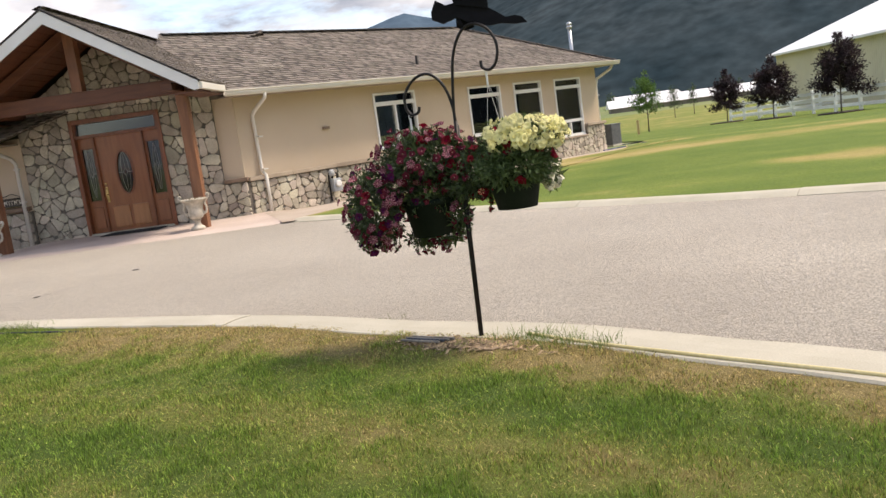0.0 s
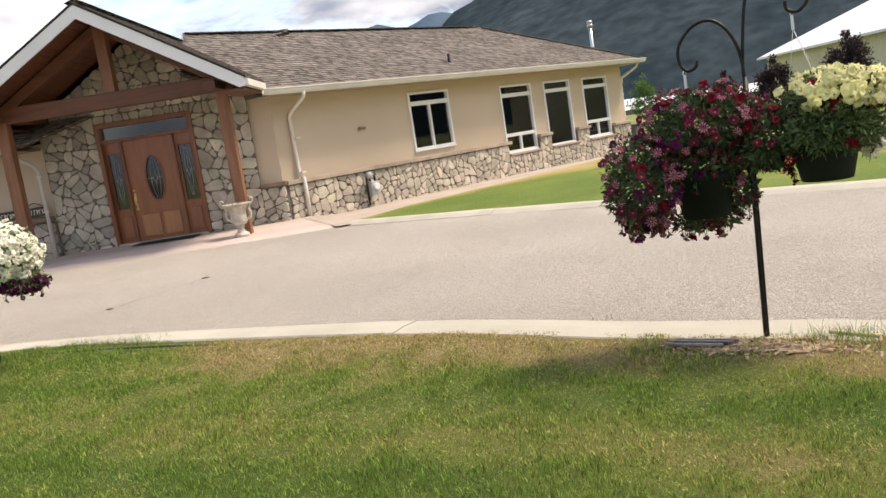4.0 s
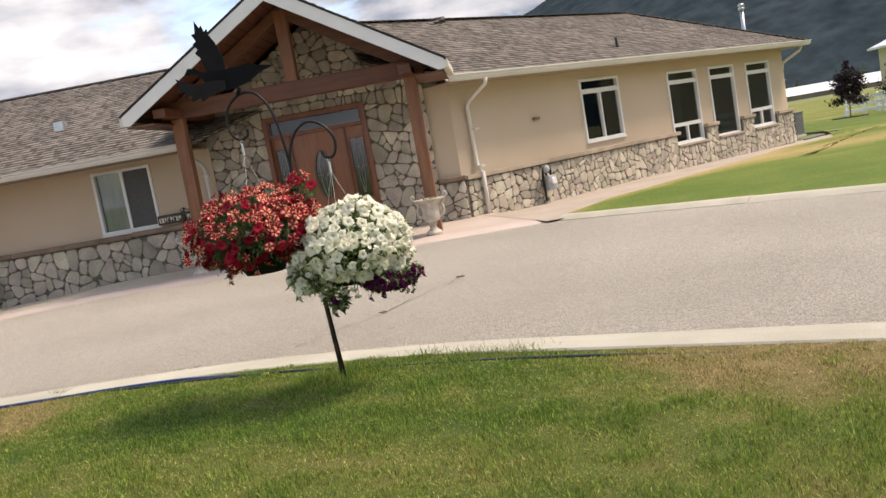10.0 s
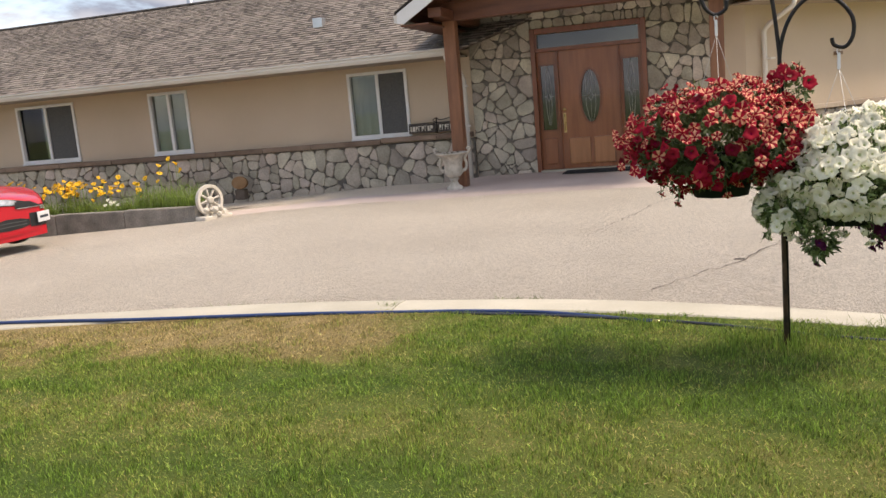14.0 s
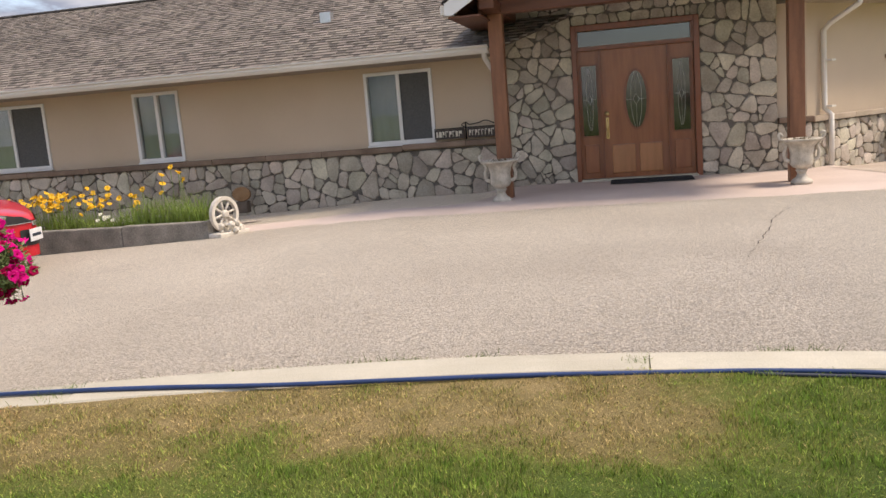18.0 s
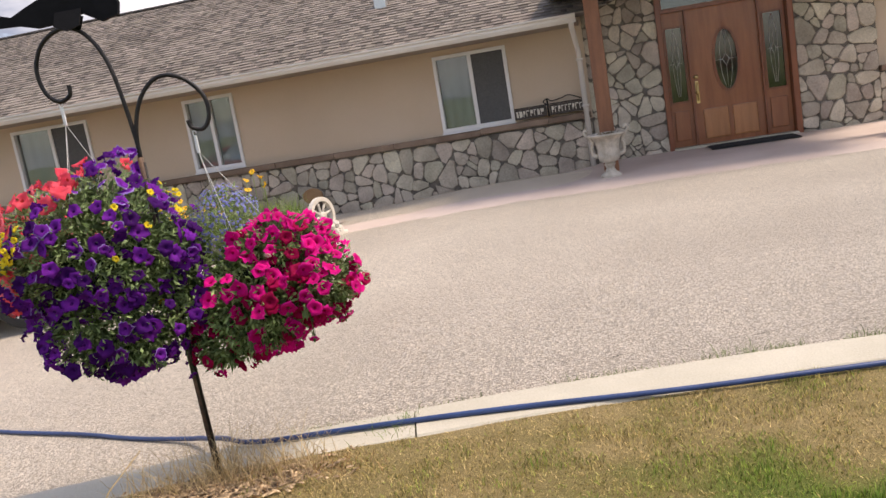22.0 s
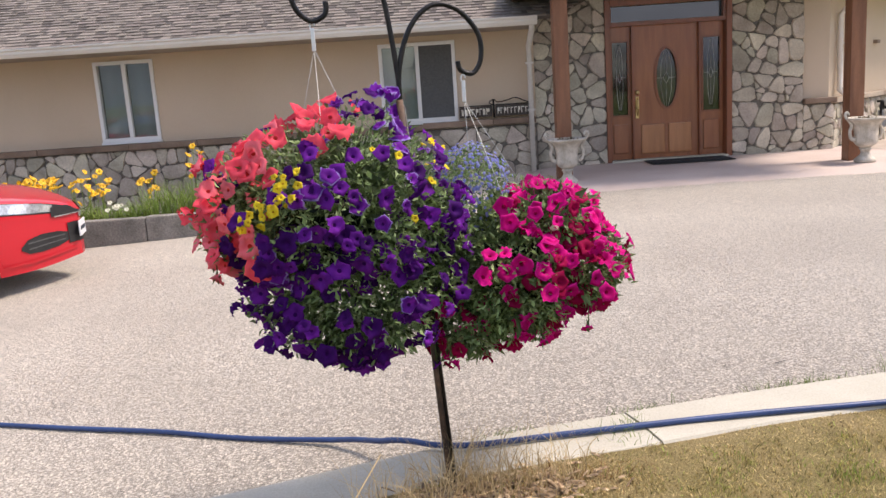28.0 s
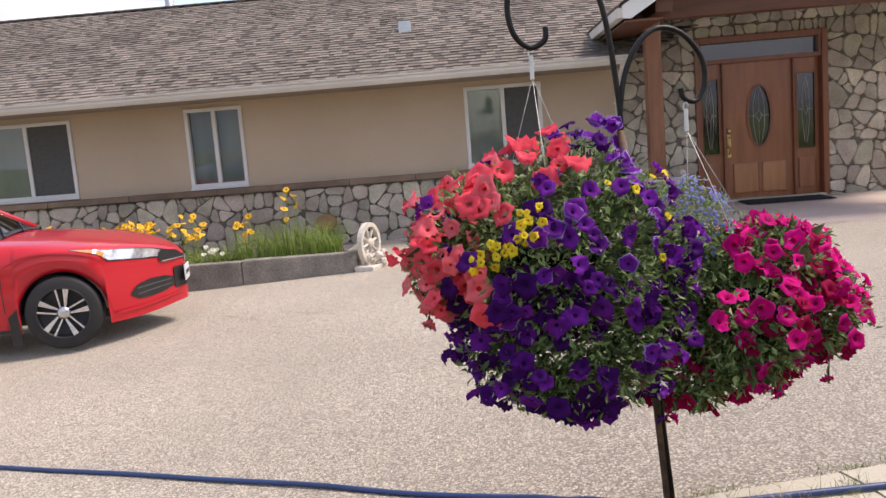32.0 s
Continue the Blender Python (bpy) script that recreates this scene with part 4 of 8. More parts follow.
def mk_window(m, w0, w1, z0, z1, kind, drawn=False, d_glass=0.05):
    """A white vinyl window set in the wall. kind: slider, transom_slider, transom_low, transom_fixed."""
    f = 0.055
    bm = bmesh.new()
    for b in ((w0, w1, z0, z0 + f), (w0, w1, z1 - f, z1), (w0, w0 + f, z0 + f, z1 - f), (w1 - f, w1, z0 + f, z1 - f)):
        bx(bm, b[0], b[1], -0.03, 0.1, b[2], b[3], 0.006, m)
    win = part("window", bm, M["white"], house, "white vinyl framed window")
    panes, bars, mid = [], [], (w0 + w1) / 2
    i0, i1, j0, j1 = w0 + f, w1 - f, z0 + f, z1 - f
    if kind == "slider":
        bars.append((mid - 0.03, mid + 0.03, j0, j1))
        panes += [(i0, mid - 0.03, j0, j1), (mid + 0.03, i1, j0, j1)]
    else:
        tz = z1 - 0.27
        bars.append((i0, i1, tz - 0.05, tz + 0.05))
        panes.append((i0, i1, tz + 0.05, j1))
        if kind == "transom_slider":
            bars.append((mid - 0.025, mid + 0.025, j0, tz - 0.05))
            panes += [(i0, mid - 0.025, j0, tz - 0.05), (mid + 0.025, i1, j0, tz - 0.05)]
        elif kind == "transom_low":
            lz = z0 + 0.46
            bars += [(i0, i1, lz - 0.045, lz + 0.045), (mid - 0.025, mid + 0.025, j0, lz - 0.045)]
            panes += [(i0, i1, lz + 0.045, tz - 0.05), (i0, mid - 0.025, j0, lz - 0.045), (mid + 0.025, i1, j0, lz - 0.045)]
        else:
            panes.append((i0, i1, j0, tz - 0.05))
            part("lower_blind", box_bm(i0, i1, 0.10, 0.112, j0, j0 + 0.42, 0, m), M["blind"], win, "pale teal blind over the lower glass")
    for b in bars:
        part("sash_bar", box_bm(b[0], b[1], -0.012, 0.08, b[2], b[3], 0.004, m), M["white"], win)
    for p in panes:
        g = part("pane", box_bm(p[0], p[1], d_glass - 0.003, d_glass + 0.003, p[2], p[3], 0, m), M["glass"], win)
        g.visible_shadow = False
    part("sill", box_bm(w0 - 0.01, w1 + 0.01, -0.055, 0.02, z0 - 0.035, z0, 0.006, m), M["white"], win)
    # room box behind the glass; its dark colour stands in for the dim light
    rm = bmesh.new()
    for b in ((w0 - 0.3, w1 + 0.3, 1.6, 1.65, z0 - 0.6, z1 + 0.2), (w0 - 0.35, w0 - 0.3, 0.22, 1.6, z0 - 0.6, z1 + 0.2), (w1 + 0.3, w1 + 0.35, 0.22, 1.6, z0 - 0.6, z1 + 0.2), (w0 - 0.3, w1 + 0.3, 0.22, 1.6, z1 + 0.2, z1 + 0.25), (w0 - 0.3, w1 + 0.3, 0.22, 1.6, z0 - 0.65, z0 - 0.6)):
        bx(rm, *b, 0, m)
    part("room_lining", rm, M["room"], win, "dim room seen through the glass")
    if kind == "slider":
        cu = bmesh.new()
        n = 26
        prev = None
        for k in range(n + 1):
            x = i0 + ((i1 if drawn else mid + 0.02) - i0) * k / n
            y = 0.11 + 0.006 * math.sin(k * 0.8)
            cur = (cu.verts.new(m @ Vector((x, y, j0 - 0.05))), cu.verts.new(m @ Vector((x, y, j1 + 0.05))))
            if prev:
                cu.faces.new((prev[0], cur[0], cur[1], prev[1]))
            prev = cur
        part("curtain", cu, M["curtain"], win, "pale sheer curtain")
        if not drawn:
            part("insect_screen", box_bm(mid + 0.03, i1, 0.015, 0.018, j0, j1, 0, m), M["screen"], win, "dark insect screen")
    return win


# walls
WIN_L = [(-4.43, -3.26, 0.83, 2.03, "slider"), (-8.76, -7.855, 0.83, 2.045, "slider", True), (-12.05, -10.565, 0.84, 2.03, "slider"), (-16.2, -14.76, 0.83, 2.02, "slider")]
WIN_R = [(-4.34, -2.95, 0.955, 2.31, "transom_slider"), (-1.0, 0.33, 0.475, 2.25, "transom_low"), (0.90, 2.15, 0.445, 2.245, "transom_fixed"), (2.78, 4.09, 0.475, 2.235, "transom_low")]
wall_l = part("wall", wall_holes(bmesh.new(), -21.0, -2.06, -0.7, 2.25, [w[:4] for w in WIN_L], 0.04, 0.24, IDENT), M["stucco"], house, "tan stucco wall")
wall_c = part("wall", box_bm(2.1, 2.545, 0.15, 0.32, -0.3, 2.7), M["stucco"], house, "tan stucco wall")
wall_r = part("wall", wall_holes(bmesh.new(), -8.2, 4.96, -0.3, 2.6, [w[:4] for w in WIN_R], 0.0, 0.2, WL), M["stucco"], house, "sunlit tan stucco wall")
part("wall", box_bm(4.76, 4.96, 0.2, 6.0, -0.3, 2.6, 0, WL), M["stucco"], house)
part("wall", box_bm(-21.0, -20.8, 0.24, 8.0, -0.7, 2.25), M["stucco"], house)
back = bmesh.new()
bx(back, -21.0, 3.0, 8.0, 8.2, -0.7, 2.3)
bx(back, -4.0, 4.96, 6.0, 6.2, -0.3, 2.6, 0, WL)
part("wall", back, M["stucco"], house)
for w in WIN_L:
    mk_window(Matrix.Translation((0, 0.04, 0)), *w)
for w in WIN_R:
    mk_window(WL, *w)

# stone base of the west wing, with its projecting cap
base_l = part("stone_base", box_bm(-21.0, -2.06, -0.035, 0.036, -0.7, 0.70), M["mortar"], house, "fieldstone base in dark mortar")
for a in range(-21, -2, 3):
    stones(base_l, [(a, -0.42), (min(a + 3, -2.08), -0.42), (min(a + 3, -2.08), 0.69), (a, 0.69)], 0.30, IDENT, -0.035, 50 + a)
a = -21.0
while a < -2.1:
    b = min(a + random.uniform(1.0, 1.5), -2.08)
    lift = 0.05 if a > -4.75 else 0.0
    part("cap_stone", box_bm(a + 0.002, b - 0.002, -0.12 - random.uniform(0, 0.015), 0.038, 0.70 + lift * 0.4, 0.79 + lift * 0.4, 0.012), M["sill_stone"], base_l)
    a = b
# base of the short return and of the east wing
base_c = part("stone_base", box_bm(2.1, 2.56, 0.085, 0.146, -0.3, 0.72), M["mortar"], house)
stones(base_c, [(2.1, -0.1), (2.6, -0.1), (2.6, 0.71), (2.1, 0.71)], 0.25, IDENT, 0.085, 7)
part("cap_stone", box_bm(2.12, 2.62, 0.0, 0.148, 0.72, 0.80, 0.012), M["sill_stone"], base_c)
base_r = bmesh.new()
bx(base_r, -8.2, -1.0, -0.075, -0.003, -0.3, 0.70, 0, WL)
bx(base_r, -1.0, 5.04, -0.075, -0.003, -0.3, 0.40, 0, WL)
for p, q, t in ((0.36, 0.87, 0.76), (2.18, 2.75, 0.76), (4.12, 5.04, 0.70)):
    bx(base_r, p, q, -0.075, -0.003, 0.40, t, 0, WL)
bx(base_r, 4.962, 5.04, -0.003, 3.0, -0.3, 0.70, 0, WL)
base_r = part("stone_base", base_r, M["mortar"], house, "sunlit fieldstone base")
for a, b in ((-8.12, -5.8), (-5.8, -3.4), (-3.4, -1.02)):
    stones(base_r, [(a, -0.2), (b, -0.2), (b, 0.69), (a, 0.69)], 0.235, WL, -0.075, 80 + int(a))
for a, b, t in ((-1.02, 0.34, 0.40), (0.34, 0.88, 0.755), (0.88, 2.17, 0.40), (2.17, 2.76, 0.755), (2.76, 4.11, 0.40), (4.11, 5.05, 0.69)):
    stones(base_r, [(a, -0.2), (b, -0.2), (b, t), (a, t)], 0.21, WL, -0.075, 90 + int(a * 9))
a = -8.16
while a < -1.0:
    b = min(a + random.uniform(0.9, 1.3), -0.92)
    if -0.92 - b < 0.4:
        b = -0.92
    part("cap_stone", box_bm(a + 0.002, b - 0.002, -0.155, -0.003, 0.70, 0.785, 0.012, WL), M["sill_tan"], base_r)
    a = b
    if b >= -0.92:
        break
for p, q, z in ((0.33, 0.90, 0.76), (2.15, 2.78, 0.76), (4.09, 5.08, 0.70)):
    part("cap_stone", box_bm(p, q, -0.165, -0.003, z, z + 0.085, 0.015, WL), M["sill_tan"], base_r)
for p, q in ((-1.0, 0.33), (0.90, 2.15), (2.78, 4.09)):
    part("cap_stone", box_bm(p, q, -0.14, -0.003, 0.40, 0.455, 0.012, WL), M["sill_tan"], base_r)

# stone front round the door, up into the gable
entry = bmesh.new()
wall_holes(entry, -2.06, 2.1, -0.3, 2.5, [(-0.95, 0.97, -0.01, 2.44)], 0.07, 0.37, IDENT)
prism(entry, [(-2.3, 2.5), (2.5, 2.5), (0.13, 4.05)], lambda a, b, d: (a, d, b), 0.07, 0.22)
entry = part("entry_wall", entry, M["mortar"], house, "shaded fieldstone entry wall")
stones(entry, [(-2.07, -0.15), (-0.955, -0.15), (-0.955, 2.62), (-2.07, 2.62)], 0.275, IDENT, 0.07, 11, 1.0)
stones(entry, [(0.975, -0.15), (2.11, -0.15), (2.11, 2.62), (0.975, 2.62)], 0.275, IDENT, 0.07, 12, 1.0)
stones(entry, [(-0.955, 2.45), (0.975, 2.45), (0.975, 2.62), (-0.955, 2.62)], 0.2, IDENT, 0.07, 13)
stones(entry, [(-2.1, 2.62), (2.36, 2.62), (0.38, 3.92), (-0.12, 3.92)], 0.26, IDENT, 0.07, 14)

# roofs
SL = math.atan(0.408)
roof_l = roof_plane("roof", house, (0, -1.0, 2.23), (1, 0, 0), (0, math.cos(SL), math.sin(SL)), [(-22.4, 0), (-1.9, 0), (2.6, 5.42), (-17.3, 5.42)], (-9.0, -2.2, 8), label="brown asphalt shingle roof")
rz_l = 2.21 + 5.42 * math.sin(SL)
rv_l = -1.0 + 5.42 * math.cos(SL)
ridge_caps(roof_l, (-17.3, rv_l, rz_l), (2.6, rv_l, rz_l))
ridge_caps(roof_l, (-22.4, -1.0, 2.21), (-17.3, rv_l, rz_l))
bk = bmesh.new()
for f in ([(-17.3, rv_l, rz_l), (2.6, rv_l, rz_l), (2.6, 9, 2.2), (-22.4, 9, 2.2)], [(-22.4, -1, 2.2), (-17.3, rv_l, rz_l), (-22.4, 9, 2.2)]):
    bk.faces.new([bk.verts.new(p) for p in f])
part("roof", bk, M["shingle_i"], house)
SR = math.atan(0.472)
LR = 3.57 / math.cos(SR)
roof_r = roof_plane("roof", house, WL @ Vector((0, -0.62, 2.60)), WL.to_3x3() @ Vector((1, 0, 0)), WL.to_3x3() @ Vector((0, math.cos(SR), math.sin(SR))), [(-8.6, 0), (5.28, 0), (1.95, LR), (-8.0, LR), (-9.7, 1.15)], (-8.0, -1.2, 9), label="brown asphalt shingle roof with a hip end")
rz_r = 2.60 + LR * math.sin(SR)
S2 = math.atan2(rz_r - 2.60, 5.28 - 1.95)
roof_plane("roof", house, WL @ Vector((5.28, -0.62, 2.60)), WL.to_3x3() @ Vector((0, 1, 0)), WL.to_3x3() @ Vector((-math.cos(S2), 0, math.sin(S2))), [(0, 0), (7.0, 0), (3.57, 3.33 / math.cos(S2))])
bk = bmesh.new()
bk.faces.new([bk.verts.new(WL @ Vector(p)) for p in ((1.95, 2.95, rz_r), (-8.0, 2.95, rz_r), (-4.0, 6.45, 2.57), (5.28, 6.45, 2.57))])
part("roof", bk, M["shingle_i"], house)
ridge_caps(roof_r, WL @ Vector((-8.0, 2.95, rz_r)), WL @ Vector((1.95, 2.95, rz_r)))
ridge_caps(roof_r, WL @ Vector((5.28, -0.62, 2.60)), WL @ Vector((1.95, 2.95, rz_r)))
# porch gable, its ridge a little east of the door
GU = 0.13
GS = math.atan(0.612)
GL = 2.6 / math.cos(GS)
for sg in (-1, 1):
    roof_plane("porch_roof", house, (GU + sg * 2.6, -2.55, 2.70), (0, 1, 0), (-sg * math.cos(GS), 0, math.sin(GS)), [(0, 0), (1.6 if sg > 0 else 2.72, 0), (6.6, GL), (0, GL)], (0, 1.6, 20) if sg > 0 else None, 0.03, "steep shingled porch gable")
ridge_caps(house, (GU, -2.55, 4.295), (GU, 3.5, 4.295))
# rake boards, drip edge and boarded underside
for sg in (-1, 1):
    rb = bmesh.new()
    prism(rb, [(GU + sg * 2.57, 2.69), (GU + sg * 2.57, 2.545), (GU + sg * 2.47, 2.535), (GU, 4.03), (GU, 4.255)], lambda a, b, d: (a, d, b), -2.585, -2.55)
    part("rake_board", rb, M["white"], house, "white painted rake board")
    de = bmesh.new()
    prism(de, [(GU + sg * 2.60, 2.715), (GU + sg * 2.60, 2.69), (GU, 4.262), (GU, 4.295)], lambda a, b, d: (a, d, b), -2.60, -2.53)
    part("drip_edge", de, M["ridge_cap"], house, "dark drip edge")
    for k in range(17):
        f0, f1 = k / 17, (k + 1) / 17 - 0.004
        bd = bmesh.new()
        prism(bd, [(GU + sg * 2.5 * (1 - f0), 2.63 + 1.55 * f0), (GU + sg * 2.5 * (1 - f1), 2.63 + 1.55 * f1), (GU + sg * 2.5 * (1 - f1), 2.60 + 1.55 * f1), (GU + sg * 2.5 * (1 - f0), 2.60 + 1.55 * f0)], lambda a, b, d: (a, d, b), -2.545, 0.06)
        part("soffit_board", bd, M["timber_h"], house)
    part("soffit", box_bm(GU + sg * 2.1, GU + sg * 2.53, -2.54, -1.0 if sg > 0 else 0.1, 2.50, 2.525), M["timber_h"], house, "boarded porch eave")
    part("eave_gutter", box_bm(GU + sg * 2.53, GU + sg * 2.63, -2.56, -1.02 if sg > 0 else 0.0, 2.55, 2.67, 0.01), M["gutter"], house, "white gutter")
# timber frame of the porch
for u in (-1.91, 2.06):
    part("porch_column", box_bm(u - 0.10, u + 0.10, -1.70, -1.50, -0.02, 2.6, 0.012), M["timber"], house, "square stained fir post")
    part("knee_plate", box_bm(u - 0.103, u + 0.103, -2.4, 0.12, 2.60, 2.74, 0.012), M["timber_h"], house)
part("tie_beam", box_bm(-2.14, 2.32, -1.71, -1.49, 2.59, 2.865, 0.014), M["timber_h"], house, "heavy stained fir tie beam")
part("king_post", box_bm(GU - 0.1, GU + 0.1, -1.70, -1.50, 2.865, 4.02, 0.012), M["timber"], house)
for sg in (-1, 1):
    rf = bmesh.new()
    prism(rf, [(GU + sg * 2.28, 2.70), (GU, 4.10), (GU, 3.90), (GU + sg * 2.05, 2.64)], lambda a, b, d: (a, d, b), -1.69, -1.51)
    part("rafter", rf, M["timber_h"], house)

# gutters, fascia, soffits, spouts
def gutter_bm(a0, a1, d, z, m):
    bm = bmesh.new()
    prism(bm, [(0.0, 0.0), (0.0, -0.12), (-0.07, -0.12), (-0.10, -0.07), (-0.10, -0.04), (-0.125, -0.02), (-0.125, 0.0), (-0.115, 0.0), (-0.09, -0.05), (-0.06, -0.10), (-0.012, -0.10), (-0.012, 0.0)], lambda x, y, k: m @ Vector((k, d + x, z + y)), a0, a1)
    return bm


part("eave_gutter", gutter_bm(-22.4, -2.13, -0.985, 2.235, IDENT), M["gutter"], house, "long cream gutter")
part("fascia", box_bm(-22.35, -2.15, -0.98, -0.95, 2.115, 2.20), M["gutter"], house)
part("soffit", box_bm(-22.3, -2.1, -0.95, 0.04, 2.118, 2.138), M["soffit"], house, "tan soffit")
part("eave_gutter", gutter_bm(-8.72, 5.36, -0.605, 2.605, WL), M["gutter"], house, "long cream gutter")
part("fascia", box_bm(-8.6, 5.28, -0.60, -0.57, 2.485, 2.59, 0, WL), M["gutter"], house)
part("soffit", box_bm(-8.5, 5.25, -0.57, -0.0, 2.488, 2.508, 0, WL), M["soffit"], house, "tan soffit")
part("fascia", box_bm(5.25, 5.36, -0.6, 6.4, 2.485, 2.59, 0, WL), M["gutter"], house)
part("soffit", box_bm(4.96, 5.25, 0.0, 6.4, 2.488, 2.508, 0, WL), M["soffit"], house)


def downspout(pts, m, label="white downspout"):
    bm = bmesh.new()
    tube(bm, [m @ Vector(p) for p in pts], 0.042, 6)
    sp = part("downspout", bm, M["gutter"], house, label)
    for z in (1.6, 0.9):
        part("strap", box_bm(pts[-1][0] - 0.055, pts[-1][0] + 0.055, pts[-1][1] - 0.045, pts[-1][1] + 0.05, z, z + 0.03, 0, m), M["gutter"], sp)


downspout([(-7.78, -0.66, 2.50), (-7.78, -0.63, 2.40), (-7.80, -0.17, 2.16), (-7.80, -0.07, 2.06), (-7.78, -0.07, 0.88), (-7.76, -0.17, 0.79), (-7.76, -0.17, -0.06)], WL)
downspout([(-2.2, -1.02, 2.14), (-2.2, -0.98, 2.06), (-2.17, -0.24, 1.84), (-2.15, -0.13, 1.72), (-2.15, -0.13, -0.08)], IDENT)
downspout([(5.28, -0.45, 2.48), (5.26, -0.4, 2.38), (5.06, 0.02, 2.12), (5.08, 0.1, 1.9), (5.08, 0.1, 0.05)], WL)

# front door with sidelights and transom
door = part("door_surround", wall_holes(bmesh.new(), -0.945, 0.965, 0.0, 2.435, [(-0.86, 0.86, 2.13, 2.37), (-0.90, 0.90, 0.03, 2.07)], -0.10, 0.12, IDENT), M["door_dark"], house, "dark varnished door surround")
for p, q in ((-0.965, -0.885), (0.90, 0.985)):
    part("casing", box_bm(p, q, -0.135, -0.10, 0, 2.465, 0.01), M["door_dark"], door)
part("casing", box_bm(-0.884, 0.899, -0.135, -0.10, 2.375, 2.465, 0.01), M["door_dark"], door)
part("transom_pane", box_bm(-0.86, 0.86, 0.0, 0.008, 2.13, 2.37), M["lead_glass"], door, "wide transom glass")
door.location.y = 0.15


def oval(cx, cz, rx, rz, n=40):
    return [(cx + rx * math.cos(2 * math.pi * k / n), cz + rz * math.sin(2 * math.pi * k / n)) for k in range(n)]


def ring_bm(cx, cz, rx, rz, w, d0, d1):
    bm = bmesh.new()
    o, i = oval(cx, cz, rx + w, rz + w), oval(cx, cz, rx, rz)
    rows = [[bm.verts.new((p[0], d, p[1])) for p in q] for q, d in ((o, d1), (o, d0), (i, d0), (i, d1))]
    n = len(o)
    for a, b in zip(rows, rows[1:]):
        for k in range(n):
            bm.faces.new((a[k], a[(k + 1) % n], b[(k + 1) % n], b[k]))
    bmesh.ops.recalc_face_normals(bm, faces=bm.faces[:])
    return bm


DC = -0.01
leaf_bm = bmesh.new()
n = 40
o = [(DC + 0.515 * max(-1, min(1, 1.42 * math.cos(2 * math.pi * k / n))), 1.055 + 1.03 * max(-1, min(1, 1.42 * math.sin(2 * math.pi * k / n)))) for k in range(n)]
i = oval(DC + 0.02, 1.26, 0.165, 0.45, n)
rows = [[leaf_bm.verts.new((p[0], d, p[1])) for p in q] for q, d in ((o, 0.02), (o, -0.035), (i, -0.035), (i, 0.02))]
for a, b in zip(rows, rows[1:] + rows[:1]):
    for k in range(n):
        leaf_bm.faces.new((a[k], a[(k + 1) % n], b[(k + 1) % n], b[k]))
bmesh.ops.recalc_face_normals(leaf_bm, faces=leaf_bm.faces[:])
leaf = part("door_leaf", leaf_bm, M["door"], house, "varnished mahogany front door with an oval light")
part("oval_moulding", ring_bm(DC + 0.02, 1.26, 0.16, 0.445, 0.035, -0.055, -0.02), M["door_dark"], leaf)
og = bmesh.new()
prism(og, oval(DC + 0.02, 1.26, 0.165, 0.45), lambda a, b, d: (a, d, b), -0.012, -0.006)
part("oval_pane", og, M["lead_glass"], leaf, "leaded oval glass")


def came(parent, cx, cz, w, h, d):
    bm = bmesh.new()
    for k in (-1, 1):
        tube(bm, spline([(cx + k * w * 0.15, d, cz - h), (cx + k * w * 0.45, d, cz - h * 0.45), (cx + k * w * 0.5, d, cz), (cx + k * w * 0.45, d, cz + h * 0.5), (cx + k * w * 0.1, d, cz + h)], 5), 0.0035, 5)
        tube(bm, [(cx, d, cz - k * h), (cx, d, cz - k * h * 0.2)], 0.003, 5)
        tube(bm, [(cx + k * w * 0.95, d, cz), (cx + k * w * 0.3, d, cz)], 0.004, 5)
    tube(bm, [(cx - w * 0.3, d, cz), (cx, d, cz + h * 0.2), (cx + w * 0.3, d, cz), (cx, d, cz - h * 0.2), (cx - w * 0.3, d, cz)], 0.006, 5)
    part("leading", bm, M["lead"], parent)


came(leaf, DC + 0.02, 1.26, 0.165, 0.44, -0.017)
for p, q in ((-0.40, -0.03), (0.03, 0.39)):
    part("raised_panel", box_bm(p, q, -0.055, -0.03, 0.10, 0.56, 0.018), M["door_honey"], leaf, "honey-coloured raised panel")
for z, s in ((1.06, 0.035), (0.82, 0.03)):
    bm = bmesh.new()
    lathe(bm, [(0.001, 0.0), (s, 0.002), (s, 0.015), (0.02, 0.03), (0.001, 0.032)], 14)
    bmesh.ops.transform(bm, matrix=pose(-0.455, -0.04, z, 90), verts=bm.verts)
    part("lock", bm, M["brass"], leaf, "brass lock")
hb = bmesh.new()
tube(hb, spline([(-0.455, -0.04, 0.98), (-0.455, -0.10, 0.94), (-0.455, -0.11, 0.80), (-0.455, -0.05, 0.70)], 6), 0.011, 8)
bx(hb, -0.48, -0.43, -0.05, -0.035, 0.66, 1.0, 0.006)
part("door_handle", hb, M["brass"], leaf, "brass pull handle")
leaf.location.y = 0.20
